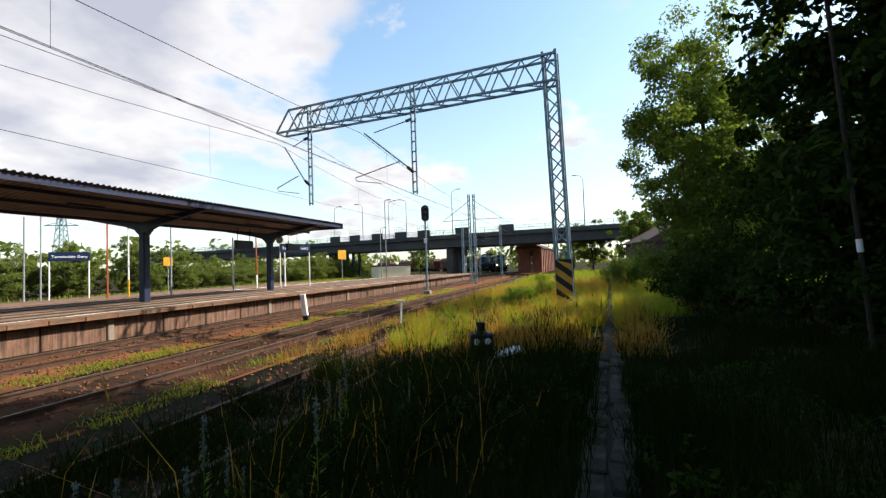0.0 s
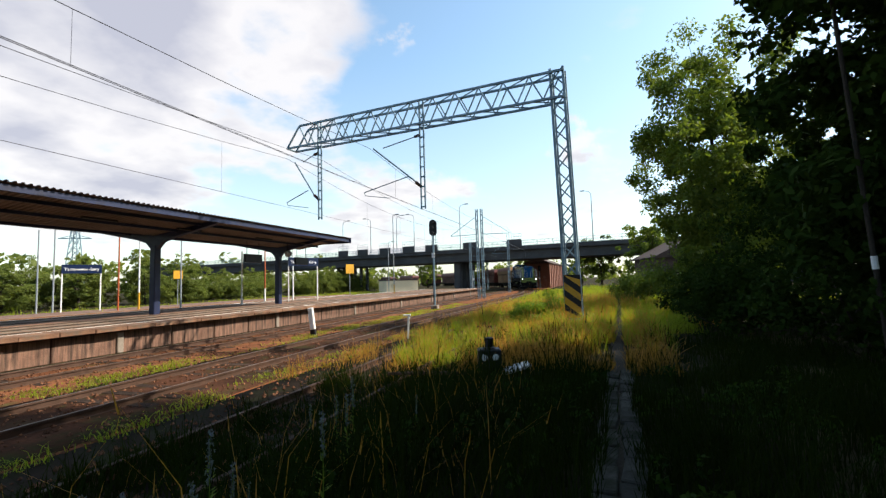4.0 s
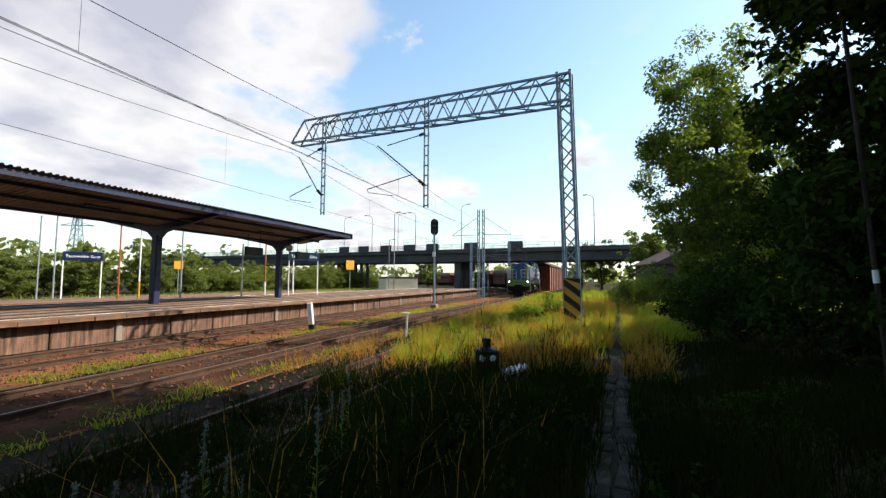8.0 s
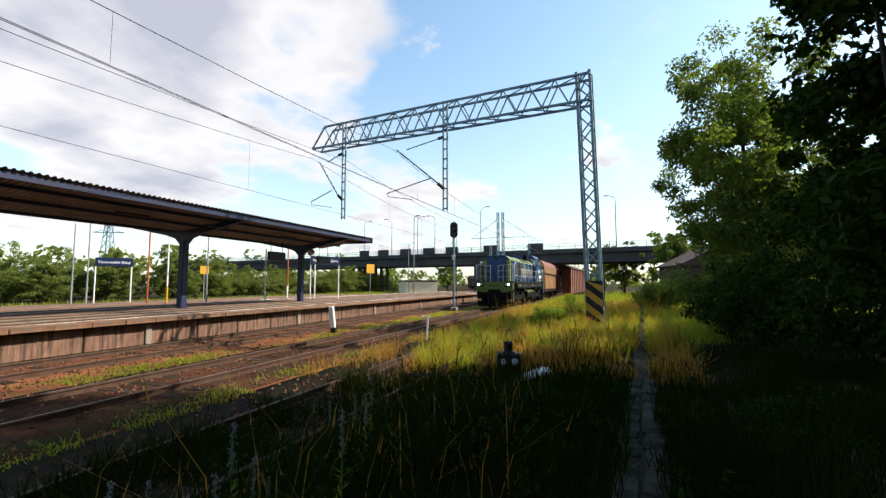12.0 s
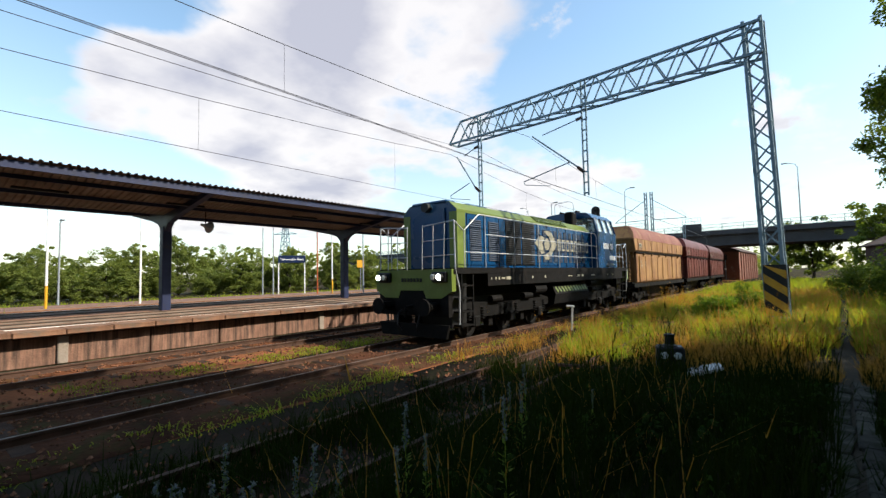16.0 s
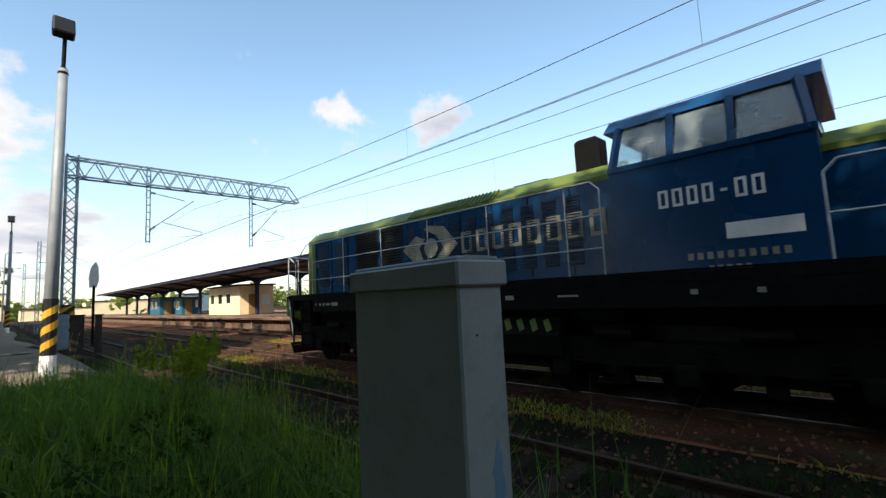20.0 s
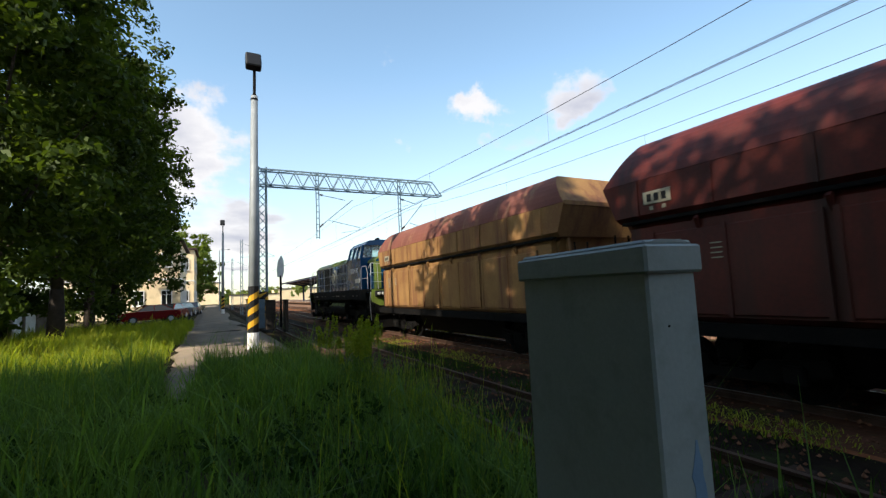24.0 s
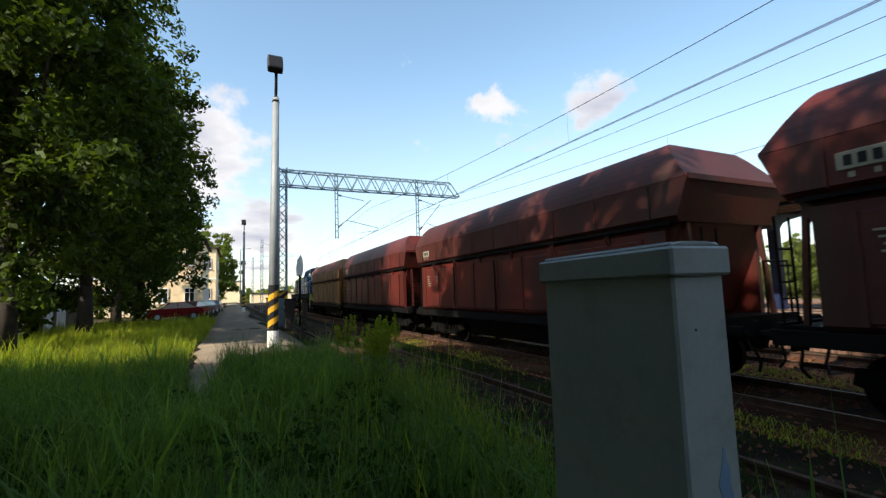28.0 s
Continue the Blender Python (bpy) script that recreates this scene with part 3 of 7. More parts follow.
def platform():
    t = thing("platform", "long island platform with a stained concrete edge wall", "platform", kind="structure")
    b = bmn()
    prism(b, [(PX0 - 0.42, 0), (PX0 - 0.42, PZ - 0.16), (PX1 + 0.25, PZ - 0.16), (PX1 + 0.25, 0)], "y", -150, 66)
    part("core", b, "concrete_wall", t)
    b = bmn()
    box(b, (PX0 + PX1) / 2 - 0.0, -42, PZ - 0.09, abs(PX1 - PX0) - 1.5, 216, 0.14)
    part("surface", b, "slab", t, "worn grey platform paving")
    # wall panels, coping slabs
    b = bmn()
    bbox(b, 0, 0, (PZ - 0.2) / 2, 0.14, 1.96, PZ - 0.2, 0.02)
    w = part("wall_panel", b, "concrete_wall", t)
    b = bmn()
    bbox(b, 0, 0, 0, 0.86, 0.985, 0.15, 0.02)
    s = part("coping_slab", b, "slab", t)
    b = bmn()
    bbox(b, 0, 0, (PZ - 0.2) / 2, 0.10, 0.22, PZ - 0.22, 0.02)
    rib = part("wall_rib", b, "concrete", t)
    first = True
    for i in range(64):
        y = -62 + 2 * i
        m = pose(PX0 - 0.33 + random.uniform(-0.012, 0.012), y, 0)
        if first:
            w.matrix_basis = m
        else:
            same(w, m)
        for k in (0, 1):
            m = pose(PX0 - 0.33 + random.uniform(-0.015, 0.015), y - 0.5 + k, PZ - 0.075 + random.uniform(-0.008, 0.008))
            if first and k == 0:
                s.matrix_basis = m
            else:
                same(s, m)
        if i % 4 == 0:
            m = pose(PX0 - 0.24, y + 1, 0)
            if first:
                rib.matrix_basis = m
            else:
                same(rib, m)
        first = False
    b = bmn()
    box(b, PX0 - 0.33, -106.5, PZ - 0.075, 0.86, 87, 0.15)
    part("far_coping", b, "slab", t)
    b = bmn()
    box(b, PX0 - 0.33, -106.5, (PZ - 0.2) / 2, 0.14, 87, PZ - 0.2)
    part("far_wall", b, "concrete_wall", t)
    # lengthwise gutter lines of the surface
    for x, wd, mt in ((-15.6, 0.12, "white"), (-16.2, 0.3, "path"), (-16.9, 0.25, "concrete"), (-17.6, 0.4, "path"), (-18.3, 0.22, "concrete"), (-19.0, 0.3, "path"), (-21.2, 0.4, "path"), (-22.4, 0.3, "concrete"), (-23.2, 0.4, "path"), (-23.9, 0.12, "white")):
        b = bmn()
        box(b, x, -42, PZ - 0.014, wd, 216, 0.012)
        part("paving_line", b, mt, t)


platform()


# ---- canopy over the platform ----
def canopy():
    t = thing("platform_canopy", "long platform canopy with ribbed roof and dark blue steel frame", "canopy", kind="structure")
    CZ, y1 = 0.72, 27.6
    ex0, ex1, cx, ez, cz = -15.5, -23.7, -19.7, 5.28, 4.68
    # roof sheets: ribbed, one piece a bay
    b = bmn()
    nrib = 46
    L = 9.05
    prof = []
    for i in range(nrib):
        a = i * L / nrib
        prof += [(a, 0), (a + L / nrib * 0.5, 0), (a + L / nrib * 0.6, 0.045), (a + L / nrib * 0.9, 0.045)]
    prof.append((L, 0))
    for sx in (0, 1):
        xa, za, xb, zb = (ex0, ez, cx, cz) if sx == 0 else (cx, cz, ex1, ez)
        top = [[b.verts.new((x, y, z + h + dz)) for y, h in prof] for x, z in ((xa, za), (xb, zb)) for dz in (0.0,)]
        for i in range(len(prof) - 1):
            b.faces.new((top[0][i], top[0][i + 1], top[1][i + 1], top[1][i]))
    sheet = part("roof_sheet", b, "tin", t)
    ncols = 16
    for i in range(ncols):
        m = pose(0, y1 - L * (i + 1) + 0.0, 0)
        if i == 0:
            sheet.matrix_basis = m
        else:
            same(sheet, m)
    # frame of each bay: column, flared arms, purlins, edge beam, lamp strips
    b = bmn()
    bbox(b, 0, 0, CZ + 1.75, 0.34, 0.34, 3.5, 0.03)
    col = part("column", b, "canopy_blue", t)
    b = bmn()
    arm = [(0.17, 3.3 + CZ), (0.5, 3.62 + CZ), (1.1, 3.80 + CZ), (4.05, 4.36 + CZ), (4.05, 4.5 + CZ), (0, 3.96 + CZ),
           (-4.05, 4.5 + CZ), (-4.05, 4.36 + CZ), (-1.1, 3.80 + CZ), (-0.5, 3.62 + CZ), (-0.17, 3.3 + CZ)]
    prism(b, arm, "y", -0.11, 0.11)
    armo = part("arm", b, "canopy_blue", t)
    b = bmn()
    for dx, z in ((4.02, ez - 0.13), (-3.85, ez - 0.13)):
        box(b, dx, 0, z - 0.02, 0.1, L, 0.2)
    edge = part("edge_beam", b, "canopy_blue", t, "dark blue eaves beam")
    b = bmn()
    for dx in (2.9, 1.5, -1.5, -2.9):
        box(b, dx, 0, cz + abs(dx) * 0.143 - 0.07, 0.07, L, 0.12)
    pur = part("purlin", b, "canopy_blue", t)
    b = bmn()
    bbox(b, 2.3, 2.0, cz + 0.13, 0.16, 1.3, 0.08, 0.02)
    lampo = part("lamp_strip", b, "black", t, "dark tube lamp housing")
    for i in range(ncols):
        y = 25.2 - L * i
        for o, m in ((col, pose(cx, y, 0)), (armo, pose(cx, y, 0)), (edge, pose(cx, y1 - L * (i + 0.5), 0)), (pur, pose(cx, y1 - L * (i + 0.5), 0)), (lampo, pose(cx, y - 2.2, 0)), (lampo, pose(cx, y - 6.2, 0))):
            if i == 0 and not (o is lampo and m.translation.y < 20):
                o.matrix_basis = m
            else:
                same(o, m)
    b = bmn()
    box(b, cx, y1 + 0.06, ez - 0.15, 8.3, 0.1, 0.34)
    part("end_fascia", b, "canopy_blue", t)


canopy()


# ---- bridge ----
def bridge():
    t = thing("road_bridge", "dark concrete road bridge over the tracks with steel railings", "bridge", kind="structure")
    t.matrix_basis = pose(-27.25, 93.6, 0, 0, 0, -8)
    b = bmn()
    prism(b, [(-5, 6.0), (-5.0, 7.9), (-5.6, 8.05), (-5.6, 8.35), (5.6, 8.35), (5.6, 8.05), (5, 7.9), (5, 6.0)], "x", -95, 62)
    part("deck", b, "bridge", t)
    b = bmn()
    prism(b, [(-5.72, 7.75), (-5.72, 8.5), (-5.45, 8.5), (-5.45, 7.75)], "x", -95, 62)
    part("cornice", b, "bridge", t)
    for x in (2.4,):
        for y in (-3, 0, 3):
            b = bmn()
            bbox(b, x, y, 3.0, 1.5, 1.2, 6.0, 0.1)
            part("pier", b, "bridge", t)
    for i in range(8):
        b = bmn()
        bbox(b, -33.5 + 1.7 * i, -2, 3.0, 0.55, 0.6, 6.0, 0.05)
        part("pier", b, "bridge", t)
    b = bmn()
    prism(b, [(34, 0), (44, 6.0), (62, 6.0), (62, 0)], "y", -5, 5)
    part("abutment", b, "bridge", t)
    # railing bays
    b = bmn()
    for z in (0.06, 0.55, 1.05):
        box(b, 1.5, 0, 8.5 + z, 3.0, 0.05, 0.05)
    for k in range(20):
        box(b, 0.075 + k * 0.15, 0, 9.05, 0.02, 0.02, 1.0)
    box(b, 0, 0, 9.03, 0.07, 0.07, 1.1)
    bay = part("railing_bay", b, "galv", t)
    for i in range(44):
        m = pose(-88 + 3 * i, -5.5, 0)
        if i == 0:
            bay.matrix_basis = m
        else:
            same(bay, m)
    # shields over the overhead lines
    b = bmn()
    bbox(b, 0, 0, 9.2, 2.9, 0.08, 1.5, 0.02)
    sh = part("wire_shield", b, "bridge", t)
    b = bmn()
    for k in range(7):
        beam(b, (-1.45 + k * 0.483, 0, 9.9), (-1.45 + k * 0.483, 0, 11.0), 0.04)
    beam(b, (-1.45, 0, 11.0), (1.45, 0, 11.0), 0.04)
    beam(b, (-1.45, 0, 10.45), (1.45, 0, 10.45), 0.04)
    mesh = part("wire_mesh", b, "galv", t)
    for i, x in enumerate((-25.5, -20, -14, -8, -2.4, 6.3, 15.6)):
        m = pose(x, -5.85, -0.15)
        if i == 0:
            sh.matrix_basis = mesh.matrix_basis = m
        else:
            same(sh, m)
            same(mesh, m)


bridge()


def bridge_lamp(x, y, h, side):
    t = thing("street_lamp", "tall slim grey street lamp on the bridge", "street lamp", "bridge lamps", pose(x, y, 8.35))
    b = bmn()
    tube(b, (0, 0, 0), (0, 0, h), 0.11, 8, 0.06)
    part("pole", b, "pole", t)
    b = bmn()
    pipe(b, [(0, 0, h), (side * 0.3, 0, h + 0.5), (side * 1.2, 0, h + 0.75)], 0.05)
    part("arm", b, "pole", t)
    b = bmn()
    bbox(b, side * 1.55, 0, h + 0.75, 0.8, 0.3, 0.16, 0.04)
    part("lantern", b, "pole", t)


for lx, side in ((-27, 1), (-19, -1), (-12, 1), (-7.5, -1), (3.5, 1), (30, -1)):
    c, s = math.cos(radians(-8)), math.sin(radians(-8))
    bridge_lamp(-27.25 + lx * c + 4.0 * s, 93.6 + lx * s - 4.0 * c, 9.0 if lx > 0 else 8.0, side)


# ---- overhead line ----
def stripes(board, w, z0, z1, n, sl, y):
    """Slanting yellow warning stripes on a flat board in the x-z plane."""
    h = (z1 - z0) / n
    lo = lambda q: min(max(q, z0), z1)
    for i in range(1, n + 3, 2):
        a = z0 + (i - 1) * h
        pts = [(-w / 2, lo(a)), (w / 2, lo(a - sl)), (w / 2, lo(a - sl + h)), (-w / 2, lo(a + h))]
        if abs(pts[3][1] - pts[0][1]) + abs(pts[2][1] - pts[1][1]) < 0.01:
            continue
        b = bmn()
        prism(b, pts, "y", y - 0.003, y + 0.003)
        part("warning_stripe", b, "yellow", board, "yellow slanting stripe")


def lattice(bm, p0, p1, w, d, step, chord=0.07, lace=0.035):
    """A box lattice between two points along one main direction: four chords and zigzag lacing on four sides."""
    a, b, s, u = basis(p0, p1)
    L = (b - a).length
    e = (b - a) / L
    cs = [(i * w / 2, j * d / 2) for i, j in ((-1, -1), (1, -1), (1, 1), (-1, 1))]
    for i, j in cs:
        beam(bm, a + s * i + u * j, b + s * i + u * j, chord)
    n = max(int(L / step), 1)
    for k in range(4):
        c0, c1 = cs[k], cs[(k + 1) % 4]
        for q in range(n):
            m0, m1 = (c0, c1) if q % 2 else (c1, c0)
            beam(bm, a + e * (q * L / n) + s * m0[0] + u * m0[1], a + e * ((q + 1) * L / n) + s * m1[0] + u * m1[1], lace)
    return bm


def gantry(y, xm, xe, drops, label, zb, lean=0.0, up=0.0, turn=0.0, low=5.3):
    t = thing("overhead_line_gantry", label, "gantry", "gantries", pose(xm, y, up, 0, 0, turn) @ Matrix.Translation((-xm, 0, 0)))
    b = bmn()
    lattice(b, (xm, 0, zb + 0.3), (xm + lean, 0, 9.75), 0.46, 0.46, 0.52, 0.09, 0.045)
    part("mast", b, "galv", t, "blue-grey steel lattice mast")
    b = bmn()
    bbox(b, xm, 0, zb + 0.15, 0.8, 0.8, 0.5, 0.06)
    part("footing", b, "concrete", t)
    b = bmn()
    for z in (8.62, 9.6):
        for dy in (-0.3, 0.3):
            beam(b, (xm + lean + 0.25, dy, z), (xe + (0.75 if z > 9 else 0), dy, z), 0.08)
    n = 12
    x0, x1 = xm + lean, xe + 0.75
    for dy in (-0.3, 0.3):
        for k in range(n):
            xa, xb, xc = x0 + (x1 - x0) * k / n, x0 + (x1 - x0) * (k + 0.5) / n, x0 + (x1 - x0) * (k + 1) / n
            beam(b, (xa, dy, 9.6), (xb, dy, 8.62), 0.045)
            beam(b, (xb, dy, 8.62), (xc, dy, 9.6), 0.045)
        beam(b, (x1, dy, 9.6), (xe, dy, 8.62), 0.06)
    for k in range(n):
        xa, xc = x0 + (x1 - x0) * k / n, x0 + (x1 - x0) * (k + 1) / n
        beam(b, (xa, -0.3, 9.6), (xc, 0.3, 9.6), 0.035)
        beam(b, (xa, 0.3, 8.62), (xc, -0.3, 8.62), 0.035)
    beam(b, (xe, -0.3, 8.62), (xe, 0.3, 8.62), 0.07)
    part("boom", b, "galv", t, "horizontal lattice girder")
    for xd, xw in drops:
        b = bmn()
        for o in (-0.09, 0.09):
            beam(b, (xd + o, 0, low), (xd + o, 0, 9.75), 0.055)
        for k in range(11):
            box(b, xd, 0, low + 0.1 + k * 0.42, 0.18, 0.05, 0.05)
        post = part("drop_post", b, "galv", t)
        # cantilever: strut, tie, registration arm, insulators
        b = bmn()
        pipe(b, [(xd - 0.35, 0, 6.3), (xw + 0.1, 0, 8.0)], 0.035)
        pipe(b, [(xd - 0.35, 0, 8.2), (xw + 0.6, 0, 7.95)], 0.022)
        pipe(b, [(xd - 0.7, 0, 6.55), (xw - 0.4, 0, 6.1)], 0.022)
        pipe(b, [(xw - 0.4, 0, 6.1), (xw - 0.35, 0, 5.95), (xw + 0.9, 0, 5.72)], 0.016)
        part("cantilever", b, "galv", post)
        for z0, z1 in ((6.05, 6.3), (8.25, 8.2)):
            b = bmn()
            for q in range(4):
                f0 = q / 4
                tube(b, (xd - 0.08 - 0.28 * f0, 0, z0 + (z1 - z0) * f0), (xd - 0.12 - 0.28 * f0, 0, z0 + (z1 - z0) * (f0 + 0.12)), 0.07, 8)
            part("insulator", b, "insul", post)
    for s in (-1, 1):
        b = bmn()
        bbox(b, 0, s * 0.28, zb + 1.2, 0.56, 0.012, 1.5, 0.003)
        bd = part("warning_board", b, "black", t)
        bd.matrix_basis = pose(xm, 0, 0)
        stripes(bd, 0.55, zb + 0.455, zb + 1.945, 6, 0.42, s * 0.289)
    return t


G1, G2 = 17.2, -30.0
gantry(16.4, -0.4, -13.3, [(-6.25, -8.75), (-11.6, -13.2)], "blue-grey lattice gantry with striped warning board, carrying the overhead line", 0.25, -0.2, 0.0, -6.6, 5.1)
gantry(G2, -2.9, -15.4, [(-6.3, -8.75), (-12.1, -14.0)], "lattice gantry over the tracks beside the service road", 0.05, 0.0, 0.45)


def wires():
    t = thing("overhead_wires", "thin dark contact and catenary wires with droppers", "wires", kind="structure")
    sup = [(-150, 0), (-90, 0), (G2, 0), (G1, 0), (49, 0.4), (82, 0)]
    for x, low, pair in ((-8.75, 6.2, (-0.03, 0.03)), (-12.95, 5.7, (0.0,))):
        xx = (lambda q: xt(q)) if x == -8.75 else (lambda q: x)
        b, c, d = bmn(), bmn(), bmn()
        for (ya, _), (yb, _) in zip(sup, sup[1:]):
            sag = (0.95 if x == -8.75 else 1.1) if ya > -90 else 0.4
            n = 12
            P = []
            for i in range(n + 1):
                s = i / n
                y = ya + (yb - ya) * s
                P.append((xx(y), y, 8.0 - 4 * sag * s * (1 - s)))
            pipe(b, P, 0.009, 5)
            for o in pair:
                pipe(c, [(xx(ya) + o, ya, low + 0.02), (xx((ya + yb) / 2) + o, (ya + yb) / 2, low - 0.02), (xx(yb) + o, yb, low + 0.02)], 0.008, 5)
            for i in range(1, n, 2):
                tube(d, (P[i][0], P[i][1], low), P[i], 0.004, 4)
        part("messenger_wire", b, "wire", t)
        part("contact_wire", c, "wire", t)
        part("dropper_wire", d, "wire", t)["kind"] = "stuff"
    b = bmn()
    for (ya, _), (yb, _) in zip(sup, sup[1:]):
        pts = []
        for i in range(13):
            s = i / 12
            pts.append((-11.0, ya + (yb - ya) * s, 7.68 - 3.2 * s * (1 - s)))
        pipe(b, pts, 0.008, 5)
    part("feeder_wire", b, "wire", t)


wires()


def twin_masts():
    """Two slender masts between the lines with bracket arms to both sides."""
    t = thing("overhead_line_mast", "pair of grey lattice masts with bracket arms between the tracks", "mast", "masts", pose(-11.1, 49, 0))
    for dx in (-0.28, 0.28):
        b = bmn()
        lattice(b, (dx, 0, 0), (dx, 0, 10.2), 0.22, 0.22, 0.5, 0.06, 0.03)
        part("mast", b, "galv", t)
    for s in (-1, 1):
        b = bmn()
        pipe(b, [(s * 0.3, 0, 7.3), (s * 3.4, 0, 7.25)], 0.035)
        pipe(b, [(s * 0.3, 0, 9.4), (s * 3.4, 0, 7.3)], 0.03)
        part("bracket", b, "galv", t)


twin_masts()

# ---- train ----
def louvre(w, h, n, depth=0.025):
    """A louvred panel in the y-z plane, seen from +x."""
    b = bmn()
    for i in range(n):
        z = -h / 2 + (i + 0.5) * h / n
        q = h / n * 0.42
        prism(b, [(0, z - q), (depth, z - q * 0.7), (depth * 0.3, z + q * 0.75), (0, z + q * 0.75)], "y", -w / 2, w / 2)
    return b


def wheelset(parent, y, r, name="wheelset"):
    """Axle with two spoked-looking wheels; turns about its own x axis."""
    b = bmn()
    R = Matrix.Rotation(radians(90), 4, "Y")
    tube(b, (-0.95, 0, 0), (0.95, 0, 0), 0.08, 10)
    for s in (-1, 1):
        m = Matrix.Translation((s * 0.75, 0, 0)) @ R
        lathe(b, [(r * 0.30, -0.09), (r * 0.30, -0.05), (r * 0.78, -0.035), (r * 0.84, -0.065), (r * 1.0, -0.065), (r * 1.0, 0.065), (r * 0.84, 0.065), (r * 0.78, 0.035), (r * 0.3, 0.05), (r * 0.3, 0.09)], 24, m)
        for k in range(3):
            a = k * 2.094
            box(b, s * 0.80, r * 0.55 * math.cos(a), r * 0.55 * math.sin(a), 0.03, 0.10, 0.10)
    o = part(name, b, "dark", parent)
    o.location = (0, y, r)
    return o


def spring(b, x, y, z0, z1, r=0.09):
    n = 5
    for i in range(n):
        z = z0 + (z1 - z0) * (i + 0.5) / n
        lathe(b, [(r * 0.8, z - 0.02), (r, z - 0.012), (r, z + 0.012), (r * 0.8, z + 0.02)], 10, Matrix.Translation((x, y, 0)))


def buffers(parent, y, s):
    for x in (-0.875, 0.875):
        b = bmn()
        tube(b, (x, y, 1.06), (x, y + s * 0.36, 1.06), 0.12, 12)
        tube(b, (x, y + s * 0.3, 1.06), (x, y + s * 0.54, 1.06), 0.08, 10)
        tube(b, (x, y + s * 0.54, 1.06), (x, y + s * 0.6, 1.06), 0.235, 16)
        bbox(b, x, y + s * 0.03, 1.06, 0.42, 0.06, 0.42, 0.02)
        part("buffer", b, "dark", parent)
    b = bmn()
    pipe(b, [(0, y, 1.05), (0, y + s * 0.3, 1.02), (0, y + s * 0.36, 0.75)], 0.045)
    tube(b, (0, y + s * 0.30, 0.95), (0, y + s * 0.42, 0.95), 0.07, 8)
    part("coupling_hook", b, "dark", parent)
    for x in (-0.42, 0.42):
        b = bmn()
        pipe(b, [(x, y, 0.95), (x, y + s * 0.2, 0.85), (x * 0.9, y + s * 0.28, 0.5), (x * 0.7, y + s * 0.2, 0.35)], 0.028)
        part("air_hose", b, "black", parent)


def hollow(b, x, y, z, w, h, k):
    """An outlined block in the y-z plane, of the size and stroke of the lettering that it stands for."""
    for o in (-1, 1):
        box(b, x, y + o * (w - k) / 2, z, 0.008, k, h)
        box(b, x, y, z + o * (h - k) / 2, 0.008, w - 2 * k, k)


